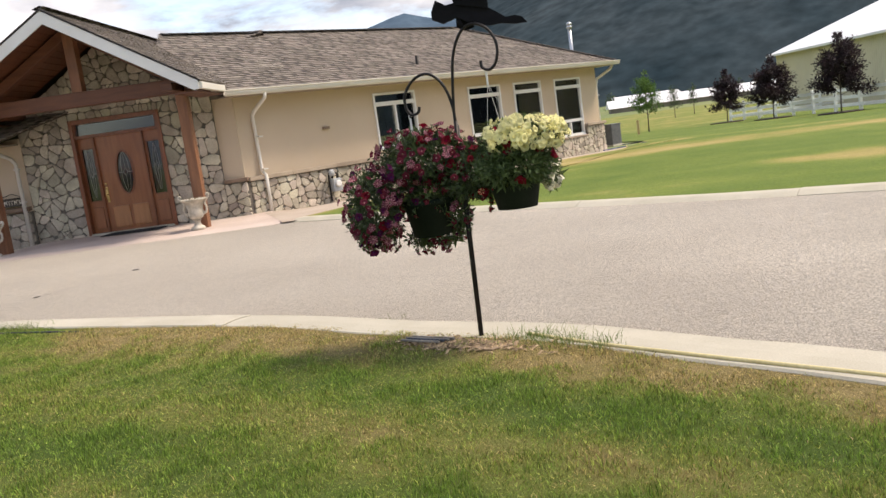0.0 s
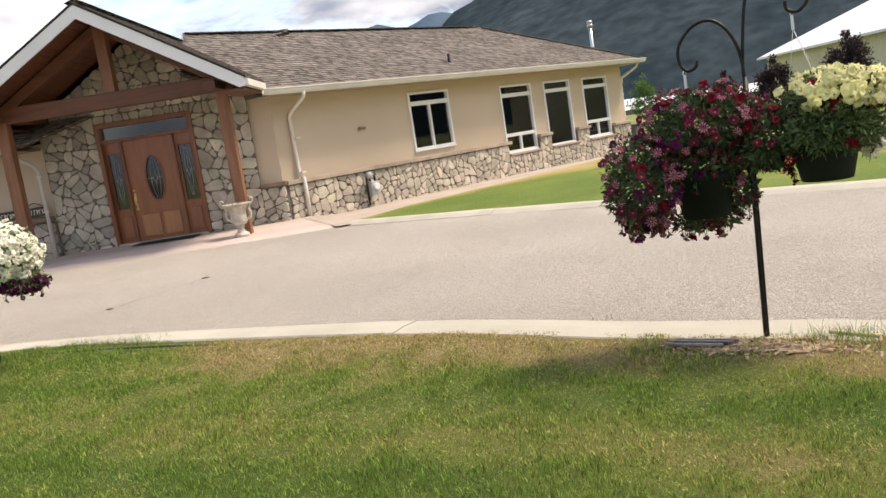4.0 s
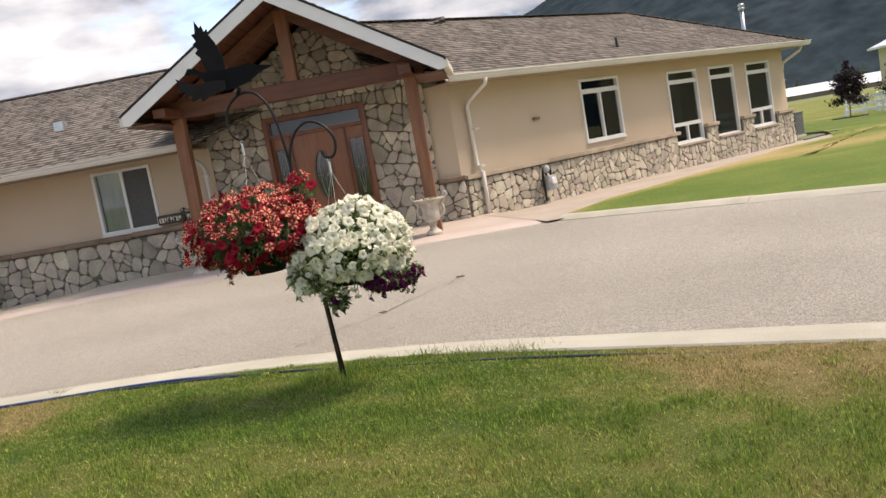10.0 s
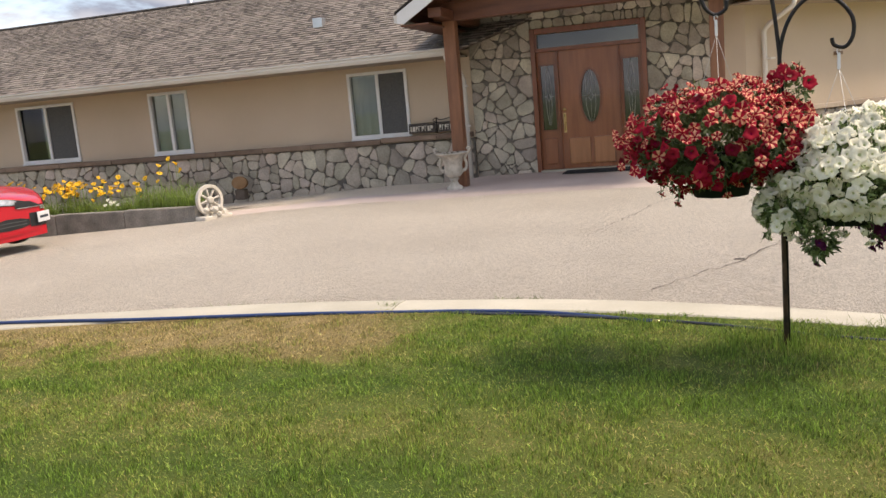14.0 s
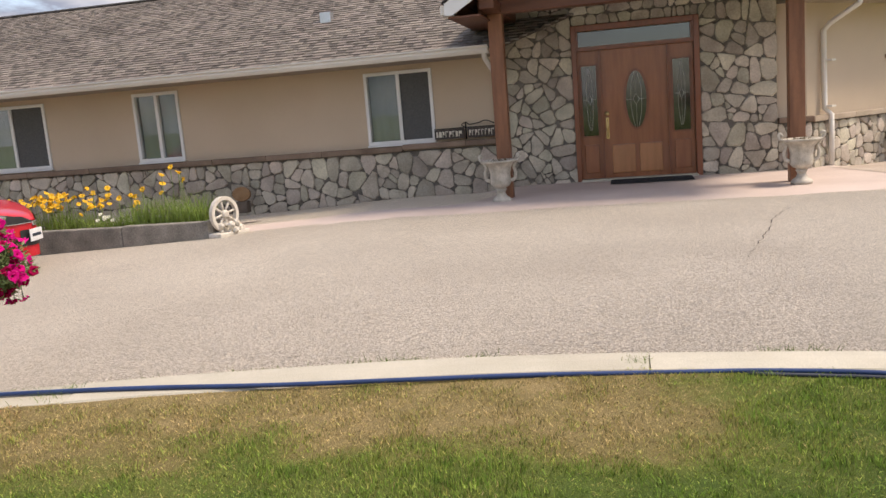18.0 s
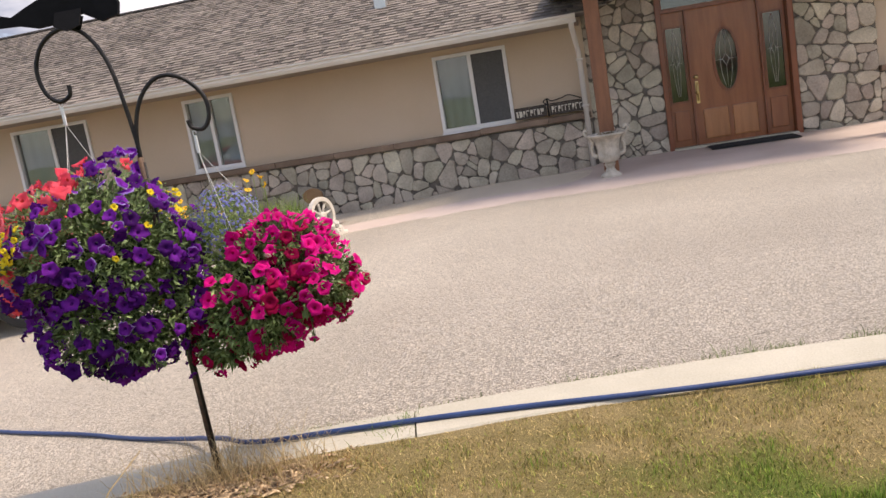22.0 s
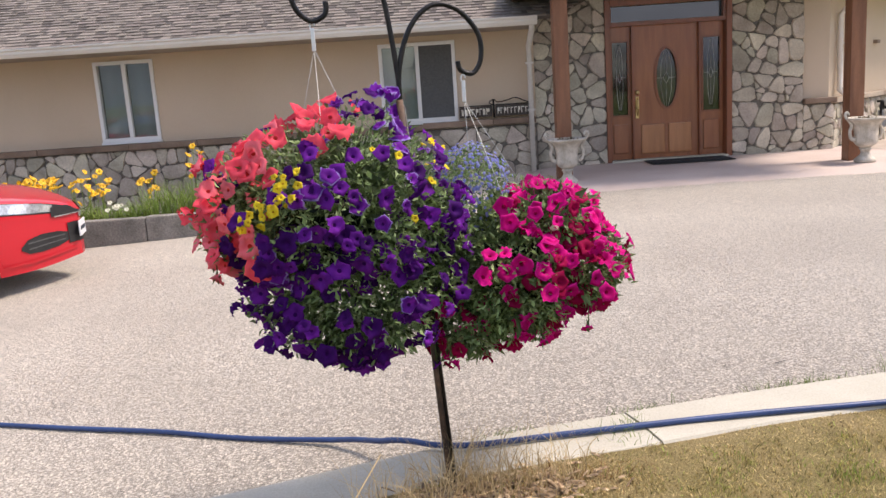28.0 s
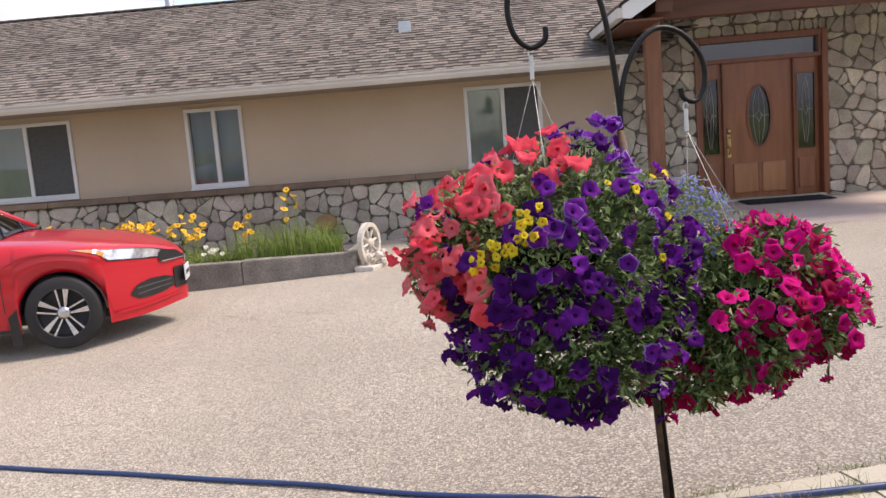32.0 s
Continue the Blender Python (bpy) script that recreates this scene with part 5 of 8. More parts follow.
for p, q in ((-0.895, -0.54), (0.52, 0.895)):
    sl = part("sidelight", wall_holes(bmesh.new(), p, q, 0.03, 2.07, [(p + 0.055, q - 0.055, 0.72, 1.84)], -0.03, 0.02, IDENT), M["door"], house, "sidelight with leaded glass")
    c, w = (p + q) / 2, (q - p) / 2 - 0.055
    part("pane", box_bm(p + 0.05, q - 0.05, -0.01, -0.004, 0.715, 1.845), M["lead_glass"], sl)
    part("glass_bead", wall_holes(bmesh.new(), p + 0.035, q - 0.035, 0.70, 1.86, [(p + 0.06, q - 0.06, 0.725, 1.835)], -0.045, -0.031, IDENT), M["door_dark"], sl)
    came(sl, c, 1.30, w * 0.8, 0.5, -0.016)
    part("raised_panel", box_bm(p + 0.06, q - 0.06, -0.05, -0.03, 0.12, 0.58, 0.014), M["door"], sl)
    sl.location.y = 0.20
for x in (-0.532, 0.512):
    part("jamb_strip", box_bm(x - 0.014, x + 0.014, -0.055, 0.08, 0.03, 2.07, 0.003), M["door_dark"], door)
# hall lining behind the door, its dimness put into the wall colour
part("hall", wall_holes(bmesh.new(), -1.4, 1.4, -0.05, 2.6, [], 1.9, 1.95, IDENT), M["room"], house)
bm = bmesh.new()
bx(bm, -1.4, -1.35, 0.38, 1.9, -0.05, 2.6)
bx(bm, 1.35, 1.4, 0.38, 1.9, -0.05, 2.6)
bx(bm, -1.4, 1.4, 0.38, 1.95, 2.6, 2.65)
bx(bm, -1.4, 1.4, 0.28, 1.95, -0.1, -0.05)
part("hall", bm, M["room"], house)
part("threshold", box_bm(-0.90, 0.92, -0.02, 0.28, -0.02, 0.03, 0.006), M["concrete"], house)

# roof furniture
def vent_pipe(name, at, h, r, material, cap, label):
    bm = bmesh.new()
    lathe(bm, [(r, -0.5), (r, h)], 16, at)
    ob = part(name, bm, material, house, label)
    if cap:
        bm = bmesh.new()
        lathe(bm, [(r * 1.1, h), (r * 1.75, h + 0.03), (r * 1.75, h + 0.07), (r * 1.2, h + 0.09), (r * 1.2, h + 0.12), (r * 1.8, h + 0.13), (r * 1.3, h + 0.2), (0.01, h + 0.22)], 16, at)
        part("rain_cap", bm, material, ob)
    else:
        bm = bmesh.new()
        lathe(bm, [(r * 3.2, 0.0), (r * 1.9, 0.06), (r * 1.05, 0.15)], 16, at)
        part("flashing", bm, material, ob, "black rubber roof flashing")
    return ob


hl = house.matrix_basis.inverted()
vent_pipe("flue", hl @ Vector((-16.76, 22.92, 4.0)), 0.88, 0.085, M["steel"], True, "galvanised flue with rain cap")
vent_pipe("flue", hl @ Vector((5.25, 29.0, 2.6)), 1.36, 0.058, M["steel"], True, "galvanised flue with rain cap")
vent_pipe("plumbing_vent", hl @ Vector((0.0, 21.98, 2.75)), 0.42, 0.046, M["black_iron"], False, "short black vent pipe")
vb = hl @ Vector((-11.8, 19.16, 3.08))
part("roof_vent", box_bm(vb.x - 0.1, vb.x + 0.1, vb.y - 0.1, vb.y + 0.1, vb.z - 0.1, vb.z + 0.13, 0.01), M["steel"], house, "small square roof vent")
part("wall_spigot", box_bm(-5.97, -5.80, -0.07, 0.0, 1.60, 1.66, 0.008, WL), M["sill_stone"], house, "small brown wall bracket")


# ---- flower posts and hanging baskets ----
def bloom_mesh(name, R, main, deep, star=None, lobes=5, flat=0.0, rim=None, thick=None):
    """One trumpet flower: throat, face and wavy lobed rim."""
    out = []
    for v in range(5):
        fold = (0.2, 0.7, 1.1, -0.6, 1.6)[v]
        rng = random.Random(sum(ord(ch) for ch in name) * 7 + v)
        n = lobes * 4
        bm = bmesh.new()
        c = bm.verts.new((0, 0, -R * 0.75 * (1 - flat)))
        rows = []
        ph = [rng.uniform(0.85, 1.12) for _ in range(lobes)]
        for rr, zz in ((0.2, -0.30), (0.62, 0.02), (0.9, 0.03), (1.0, -0.03)):
            row = []
            for k in range(n):
                a = 2 * math.pi * k / n
                lob = 1 + (0.10 * math.cos(lobes * a) + 0.05 * math.cos(2 * lobes * a) + 0.025 * rng.uniform(-1, 1)) * (rr ** 2)
                s = ph[int(k / 4) % lobes] if rr >= 0.9 else 1
                zc = zz * (1 - flat) + (0.20 * math.sin(lobes * a * 2 + v) + 0.24 * fold * math.cos(2 * a + v) + rng.uniform(-0.10, 0.10) - 0.12) * (0.6 if rr == 0.9 else rr == 1.0)
                row.append(bm.verts.new((R * rr * lob * s * math.cos(a), R * rr * lob * s * math.sin(a), R * zc)))
            rows.append(row)
        for k in range(n):
            j = (k + 1) % n
            bm.faces.new((c, rows[0][k], rows[0][j])).material_index = 1
            st = star is not None and k % 4 in (thick if thick else (0,))
            bm.faces.new((rows[0][k], rows[1][k], rows[1][j], rows[0][j])).material_index = 2 if st else 0
            bm.faces.new((rows[1][k], rows[2][k], rows[2][j], rows[1][j])).material_index = 2 if st else 0
            bm.faces.new((rows[2][k], rows[3][k], rows[3][j], rows[2][j])).material_index = 2 if st or rim else 0
        for f in bm.faces:
            f.smooth = True
        me = bpy.data.meshes.new(name)
        bm.to_mesh(me)
        bm.free()
        for mm in (main, deep, star or rim or main):
            me.materials.append(mm)
        out.append(me)
    return out


BLOOM = {
    "violet": bloom_mesh("violet", 0.0285, M["p_purple"], M["p_purple_dark"]),
    "violet_rim": bloom_mesh("violet_rim", 0.028, M["p_purple"], M["p_purple_dark"], rim=M["p_lilac"]),
    "violet_dark": bloom_mesh("violet_dark", 0.0285, M["p_purple_dark"], M["p_purple_dark"]),
    "coral": bloom_mesh("coral", 0.034, M["p_coral"], M["p_coral_deep"]),
    "salmon": bloom_mesh("salmon", 0.032, M["p_salmon"], M["p_coral_deep"]),
    "yellow": bloom_mesh("yellow", 0.0125, M["p_yellow"], M["p_yellow_deep"]),
    "magenta": bloom_mesh("magenta", 0.0305, M["p_magenta"], M["p_magenta_deep"], rim=M["p_magenta_rim"]),
    "crimson": bloom_mesh("crimson", 0.028, M["p_magenta_deep"], M["p_magenta_deep"]),
    "star": bloom_mesh("star", 0.027, M["p_red"], M["p_red"], star=M["p_star"]),
    "peach": bloom_mesh("peach", 0.027, M["p_star"], M["p_red"], star=M["p_red"], thick=(0, 3)),
    "red": bloom_mesh("red", 0.027, M["p_red"], M["p_magenta_deep"]),
    "dark_red": bloom_mesh("dark_red", 0.026, M["p_dark_red"], M["p_magenta_deep"]),
    "white": bloom_mesh("white", 0.0305, M["p_white"], M["p_white_deep"]),
    "small_white": bloom_mesh("small_white", 0.015, M["p_white"], M["p_white_deep"]),
    "cream": bloom_mesh("cream", 0.026, M["p_cream"], M["p_cream"]),
    "burgundy": bloom_mesh("burgundy", 0.023, M["p_burgundy"], M["p_pink"]),
    "rose": bloom_mesh("rose", 0.024, M["p_burgundy"], M["p_pink"], star=M["p_rose"], thick=(0, 2)),
    "plum": bloom_mesh("plum", 0.023, M["p_plum"], M["p_purple_dark"]),
}


def leaf_cloud(name, spots, material, parent, size, label=""):
    """Many small bent leaves as one mesh. spots: (place, outward)."""
    V, F = [], []
    for p, o in spots:
        d = (Vector(o) * 0.8 + Vector((random.gauss(0, 1), random.gauss(0, 1), random.gauss(-0.15, 1))) * 0.7).normalized()
        s = d.cross(Vector((random.gauss(0, 1), random.gauss(0, 1), random.gauss(0, 1)))).normalized()
        u = s.cross(d)
        L = size * random.uniform(0.6, 1.3)
        W = L * random.uniform(0.12, 0.22)
        k = len(V)
        p = Vector(p)
        V += [p, p + d * L * 0.45 + s * W + u * L * 0.10, p + d * L * 0.45 - s * W + u * L * 0.10, p + d * L * 0.5 + u * L * 0.02, p + d * L - u * L * 0.12]
        F += [(k, k + 1, k + 3), (k, k + 3, k + 2), (k + 1, k + 4, k + 3), (k + 3, k + 4, k + 2)]
    ob = raw(name, V, F, material, parent)
    return tagged(ob, label, "", "", "stuff")


def basket(label, hang, pot_at, lobes, leaf_mat, trails=14, lobelia=None, sprays=None):
    """A hanging basket: pot, wire hanger with a white clip, foliage and single blooms.
    lobes: (centre, radii, leaves, blooms, chooser)."""
    hang = Vector(hang)
    root = thing("hanging_basket", label, "basket", hang, 0, "hanging flower baskets")
    inv = Matrix.Translation(-hang)
    px, py, rim, low, r = pot_at
    bm = bmesh.new()
    lathe(bm, [(r * 0.68, low), (r * 0.9, rim - 0.035), (r * 1.02, rim - 0.03), (r * 1.02, rim), (r * 0.92, rim), (r * 0.9, rim - 0.04), (0.02, rim - 0.05)], 26, (px, py, 0))
    bmesh.ops.transform(bm, matrix=inv, verts=bm.verts)
    pot = part("pot", bm, M["pot_green"], root, "dark green plastic pot")
    bm = bmesh.new()
    lathe(bm, [(0.01, rim - 0.045), (r * 0.9, rim - 0.03), (0.01, rim - 0.01)], 20, (px, py, 0))
    bmesh.ops.transform(bm, matrix=inv, verts=bm.verts)
    part("soil", bm, M["soil"], root)
    for k in range(3):
        a = 0.5 + k * 2.1
        e = Vector((px + r * math.cos(a), py + r * math.sin(a), rim)) - hang
        bm = bmesh.new()
        tube(bm, [(0, 0, -0.075), e * 0.5 + Vector((0, 0, -0.03)), e], 0.0012, 4)
        part("hanger_wire", bm, M["string"], root)
    bm = bmesh.new()
    bx(bm, -0.006, 0.006, -0.004, 0.004, -0.08, -0.012, 0.002)
    tube(bm, [(0.007 * math.cos(t), 0, -0.005 + 0.012 * math.sin(t)) for t in (k * 0.6 for k in range(9))], 0.0025, 5)
    part("clip", bm, M["white"], root, "white plastic hanger clip")
    spots, dark = [], []
    stems = bmesh.new()
    for c, rad, nl, nb, choose in lobes:
        c = Vector(c)
        for k in range(int(nl * 1.65)):
            d = Vector((random.gauss(0, 1), random.gauss(0, 1), random.gauss(0, 1))).normalized()
            lump = (1 + 0.20 * noise.noise(d * 2.6 + c) + 0.15 * noise.noise(d * 7 + c)) * (1 - 0.27 * max(0, -d.z) ** 1.6)
            f = random.uniform(0.25, 0.97) ** 0.5 * lump
            spots.append((c - hang + Vector((d.x * rad[0] * f, d.y * rad[1] * f, d.z * rad[2] * f)), d))
        placed, tries = [], 0
        while len(placed) < nb and tries < max(nb * 60, 12000 if not nl else 0):
            tries += 1
            d = Vector((random.gauss(0, 1), random.gauss(0, 1), random.gauss(0.05, 1))).normalized()
            if d.y > 0.35 and random.random() < 0.8:
                continue
            kind = choose(d)
            if kind is None:
                continue
            lump = (1 + 0.20 * noise.noise(d * 2.6 + c) + 0.15 * noise.noise(d * 7 + c)) * (1 - 0.27 * max(0, -d.z) ** 1.6)
            p = c - hang + Vector((d.x * rad[0], d.y * rad[1], d.z * rad[2])) * (lump * random.uniform(0.96, 1.06))
            gap = 0.026 if kind == "yellow" else 0.019 if kind == "small_white" else 0.020 if kind in ("star", "peach") else 0.0245
            if any((p - q).length < gap for q in placed):
                continue
            placed.append(p)
            aim = (d + Vector((random.gauss(0, 0.42), random.gauss(0, 0.40) - 0.22, random.gauss(0, 0.42) + 0.12))).normalized()
            ob = new("flower", random.choice(BLOOM[kind]))
            ob.parent = root
            s = random.uniform(0.74, 1.22)
            ob.matrix_basis = Matrix.Translation(p) @ aim.to_track_quat("Z", "Y").to_matrix().to_4x4() @ pose(0, 0, 0, 0, 0, random.uniform(0, 360)) @ Matrix.Diagonal((s, s, s, 1))
        for k in range(int(trails * rad[0] / 0.4)):
            a = random.uniform(0, 2 * math.pi)
            q = c - hang + Vector((math.cos(a) * rad[0] * random.uniform(0.25, 0.85), math.sin(a) * rad[1] * 0.7, -rad[2] * random.uniform(0.55, 0.85)))
            ln = random.uniform(0.012, 0.05)
            sway = Vector((random.gauss(0, 0.012), random.gauss(0, 0.008), 0))
            kind = choose(Vector((math.cos(a) * 0.6, -0.5, -0.7)))
            if not kind:
                continue
            tube(stems, [q + Vector((0, 0, 0.10)), q + Vector((0, 0, 0.02)) + sway * 0.5, q + sway * 0.2 + Vector((0, 0, -ln - 0.022))], 0.0022, 3)
            for j in range(5):
                z = ln * j / 4
                dark.append((q + Vector((random.gauss(0, 0.006), random.gauss(0, 0.006), -z)), Vector((math.cos(a), math.sin(a), -1.2))))
            ob = new("flower", random.choice(BLOOM[kind]))
            ob.parent = root
            aim = Vector((math.cos(a) * 0.7, math.sin(a) * 0.4 - 0.3, -0.8)).normalized()
            ob.matrix_basis = Matrix.Translation(q + Vector((0, 0, -ln - 0.012))) @ aim.to_track_quat("Z", "Y").to_matrix().to_4x4() @ Matrix.Diagonal((0.7, 0.7, 1.1, 1))
    # core leaves take the darker leaf colour, which paints in the basket's inner shade
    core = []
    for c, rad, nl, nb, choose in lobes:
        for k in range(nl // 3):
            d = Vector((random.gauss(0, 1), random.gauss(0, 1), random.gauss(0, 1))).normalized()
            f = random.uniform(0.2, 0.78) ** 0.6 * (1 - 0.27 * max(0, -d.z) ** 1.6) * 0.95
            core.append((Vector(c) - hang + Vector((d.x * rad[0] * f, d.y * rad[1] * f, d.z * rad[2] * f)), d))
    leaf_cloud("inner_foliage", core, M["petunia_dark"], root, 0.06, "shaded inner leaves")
    leaf_cloud("foliage", spots, leaf_mat, root, 0.0285, "dense small green leaves")
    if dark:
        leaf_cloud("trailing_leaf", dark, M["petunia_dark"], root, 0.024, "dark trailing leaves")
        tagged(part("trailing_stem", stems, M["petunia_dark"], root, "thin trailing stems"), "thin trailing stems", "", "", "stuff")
    if lobelia:
        c, rad = Vector(lobelia[0]) - hang, lobelia[1]
        V, F, sp = [], [], []
        for k in range(1500):
            d = Vector((random.gauss(0, 1), random.gauss(0, 1), random.gauss(0.2, 1))).normalized()
            p = c + Vector((d.x * rad[0], d.y * rad[1], d.z * rad[2])) * random.uniform(0.5, 1.1)
            sp.append((p, d))
            if k < 620:
                o = Vector((d.x, d.y - 0.3, d.z)).normalized()
                s = o.orthogonal().normalized()
                u = o.cross(s)
                q = c + Vector((d.x * rad[0], d.y * rad[1], d.z * rad[2])) * random.uniform(0.95, 1.15)
                i = len(V)
                V += [q + o * 0.002] + [q + (s * math.cos(t) + u * math.sin(t)) * 0.0062 for t in (x * 1.2566 for x in range(5))]
                F += [(i, i + 1 + x, i + 1 + (x + 1) % 5) for x in range(5)]
        tagged(raw("lobelia_bloom", V, F, M["p_blue"], root), "tiny blue lobelia blooms", "", "", "stuff")
        leaf_cloud("lobelia_foliage", sp, M["petunia_leaf"], root, 0.022, "fine lobelia foliage")
    return root


def bird_bm(spread):
    """A goose in flight cut from sheet steel, head to -x, one wing raised and one swept forward."""
    bm = bmesh.new()
    if spread:
        body = [(-0.275, 0.125), (-0.25, 0.16), (-0.21, 0.155), (-0.17, 0.125), (-0.06, 0.12), (0.04, 0.125), (0.10, 0.135), (0.145, 0.115), (0.235, 0.10), (0.15, 0.075), (0.08, 0.03), (0.0, 0.01), (-0.08, 0.005), (-0.15, 0.05), (-0.20, 0.115), (-0.24, 0.125)]
        up = [(-0.15, 0.10), (-0.045, 0.11), (-0.05, 0.20), (-0.085, 0.29), (-0.115, 0.34), (-0.12, 0.375), (-0.135, 0.36), (-0.15, 0.40), (-0.16, 0.385), (-0.185, 0.43), (-0.19, 0.36), (-0.212, 0.355), (-0.19, 0.315), (-0.212, 0.298), (-0.187, 0.265), (-0.206, 0.245), (-0.18, 0.215), (-0.165, 0.17)]
        lo = [(-0.05, 0.06), (-0.12, 0.07), (-0.20, 0.06), (-0.26, 0.075), (-0.33, 0.115), (-0.31, 0.06), (-0.325, 0.03), (-0.28, 0.035), (-0.288, -0.005), (-0.245, 0.008), (-0.248, -0.035), (-0.20, -0.015), (-0.19, -0.04), (-0.15, -0.018), (-0.05, 0.01)]
    else:
        body = [(-0.36, 0.03), (-0.33, 0.055), (-0.29, 0.06), (-0.24, 0.045), (-0.18, 0.07), (-0.10, 0.10), (0.03, 0.10), (0.10, 0.075), (0.16, 0.095), (0.175, 0.03), (0.165, -0.01), (0.10, -0.025), (0.03, 0.015), (-0.05, -0.005), (-0.15, -0.01), (-0.22, 0.01), (-0.30, 0.015)]
        up = [(-0.14, 0.08), (0.05, 0.08), (0.10, 0.17), (0.125, 0.20), (0.105, 0.215), (0.125, 0.255), (0.10, 0.265), (0.112, 0.31), (0.085, 0.315), (0.088, 0.36), (0.062, 0.36), (0.05, 0.40), (0.035, 0.385), (0.0, 0.44), (-0.015, 0.42), (-0.045, 0.40), (-0.075, 0.30), (-0.105, 0.20), (-0.13, 0.13)]
        lo = [(-0.06, 0.03), (0.04, 0.03), (0.03, -0.03), (-0.02, -0.045), (-0.07, -0.02)]
    prism(bm, body, lambda a, b, d: (a, d, b), -0.010, 0.010)
    prism(bm, up, lambda a, b, d: (a, 0.012 + d + 0.18 * b, b), -0.004, 0.004)
    prism(bm, lo, lambda a, b, d: (a, -0.012 + d - 0.3 * (0.08 - b), b), -0.004, 0.004)
    bmesh.ops.recalc_face_normals(bm, faces=bm.faces[:])
    return bm


def post(label, base, top, ha, hb, bird_turn, spread, rod, group="flower posts"):
    """A double shepherd's hook. base: foot of the pole; top: pole at 1.3 m; ha: unit heading of the high hook."""
    base, top, h = Vector(base), Vector(top), Vector((*ha, 0)).normalized()
    root = thing("shepherd_hook", label, "plant stand", base, 0, group)
    ax = top - base
    bm = bmesh.new()
    tube(bm, [(0, 0, -0.2), ax * 0.5, ax + Vector((0, 0, 0.02))], 0.0115, 10)
    part("pole", bm, M[rod], root, "rust-browned iron pole" if rod == "rusty_iron" else "thin black iron pole")
    bm = bmesh.new()
    tube(bm, [Vector((0.012, -0.004, -0.1)), ax * 0.6 + Vector((0.012, -0.004, 0)), ax + Vector((0.011, 0, 0))], 0.0065, 8)
    part("second_rod", bm, M["black_iron"], root)
    ca = [(0, 0), (0.0, 0.12), (0.035, 0.39), (0.10, 0.52), (0.18, 0.555), (0.265, 0.515), (0.31, 0.43), (0.30, 0.34), (0.255, 0.295), (0.21, 0.312), (0.205, 0.35)]
    bm = bmesh.new()
    tube(bm, spline([ax + h * a + Vector((0, 0, z - 0.02)) for a, z in ca], 6), 0.0085, 8)
    part("high_hook", bm, M["black_iron"], root, "curled black iron hook")
    cb = [(0.0, -0.1), (0.005, 0.1), (0.048, 0.235), (0.125, 0.305), (0.212, 0.29), (0.278, 0.215), (0.285, 0.138), (0.256, 0.09), (0.214, 0.10), (0.204, 0.13)]
    g = Vector((*hb, 0)).normalized()
    bm = bmesh.new()
    tube(bm, spline([ax + g * a + Vector((0, 0, z)) for a, z in cb], 6), 0.0085, 8)
    part("low_hook", bm, M["black_iron"], root, "curled black iron hook")
    foot = ax + h * (0.22 if spread else 0.12) + Vector((0, 0, 0.525))
    bm = bmesh.new()
    tube(bm, [foot, foot + h * (-0.02) + Vector((0, 0, 0.045))], 0.011, 8)
    part("bird_bracket", bm, M["bird_black"], root)
    bm = bird_bm(spread)
    bmesh.ops.transform(bm, matrix=Matrix.Translation(foot + Vector((0, 0, 0.035))) @ pose(0, 0, 0, 0, 14 if bird_turn > 90 else 0, 0) @ pose(0, 0, 0, 0, 0, bird_turn), verts=bm.verts)
    part("bird_ornament", bm, M["bird_black"], root, "black sheet-steel flying goose")
    return root


post("black iron double plant hook beside the curb, topped by a goose", (0.15, 4.84, 0.03), (0.17, 4.83, 1.30), (0.80, -0.45), (-0.92, 0.30), 172, False, "black_iron")
post("black iron double plant hook in green grass, topped by a goose", (-4.79, 7.34, 0.03), (-4.83, 7.12, 1.30), (-1.0, 0.02), (1.0, -0.1), 2, True, "rusty_iron")
post("black iron double plant hook in dry grass, topped by a goose", (-10.61, 7.60, 0.03), (-10.70, 7.71, 1.30), (-0.98, -0.12), (0.95, 0.28), 4, False, "rusty_iron")


def pick(*table):
    """Chooses by weight."""
    names, w = [t[0] for t in table], [t[1] for t in table]
    return random.choices(names, w)[0]


def c_dome(d):
    """Coral on the west flank and along the crown, violet elsewhere, a yellow drift at the east shoulder."""
    if d.x < -0.46 and d.z > -0.45 or (d.x < -0.15 and d.z > 0.45):
        return pick(("coral", 6), ("salmon", 3), ("violet_dark", 1.2), ("violet", 0.6))
    if d.z > 0.72:
        return pick(("coral", 4), ("violet_rim", 3), ("violet_dark", 3), (None, 2))
    if 0.45 < d.x and 0.3 < d.z < 0.72 and random.random() < 0.45:
        return pick(("yellow", 3), ("violet_rim", 1))
    return pick(("violet", 5), ("violet_rim", 2.2), ("violet_dark", 2.6), ("yellow", 0.15))


def c_low(d):
    if d.x > 0.3 and random.random() < 0.35:
        return None
    return pick(("violet", 4), ("violet_dark", 5), ("violet_rim", 0.3), (None, 1.4))


def c_coral(d):
    return pick(("coral", 5), ("salmon", 4), ("violet_dark", 0.4)) if d.z > -0.9 else "violet"


def c_yellow(d):
    return "yellow" if -0.60 < d.x < -0.12 and d.y < 0 and abs(d.z - 0.18 - 0.75 * (d.x + 0.36)) < 0.10 else None


def c_mag_west(d):
    if d.x < 0.1 and d.z > -0.45 and random.random() < 0.86:
        return pick(("small_white", 1), (None, 9)) if d.z > 0.2 else None
    return pick(("magenta", 6), ("crimson", 3), (None, 1.5))


def c_mag_east(d):
    return pick(("magenta", 4), ("crimson", 1.3)) if d.x > -0.6 else None


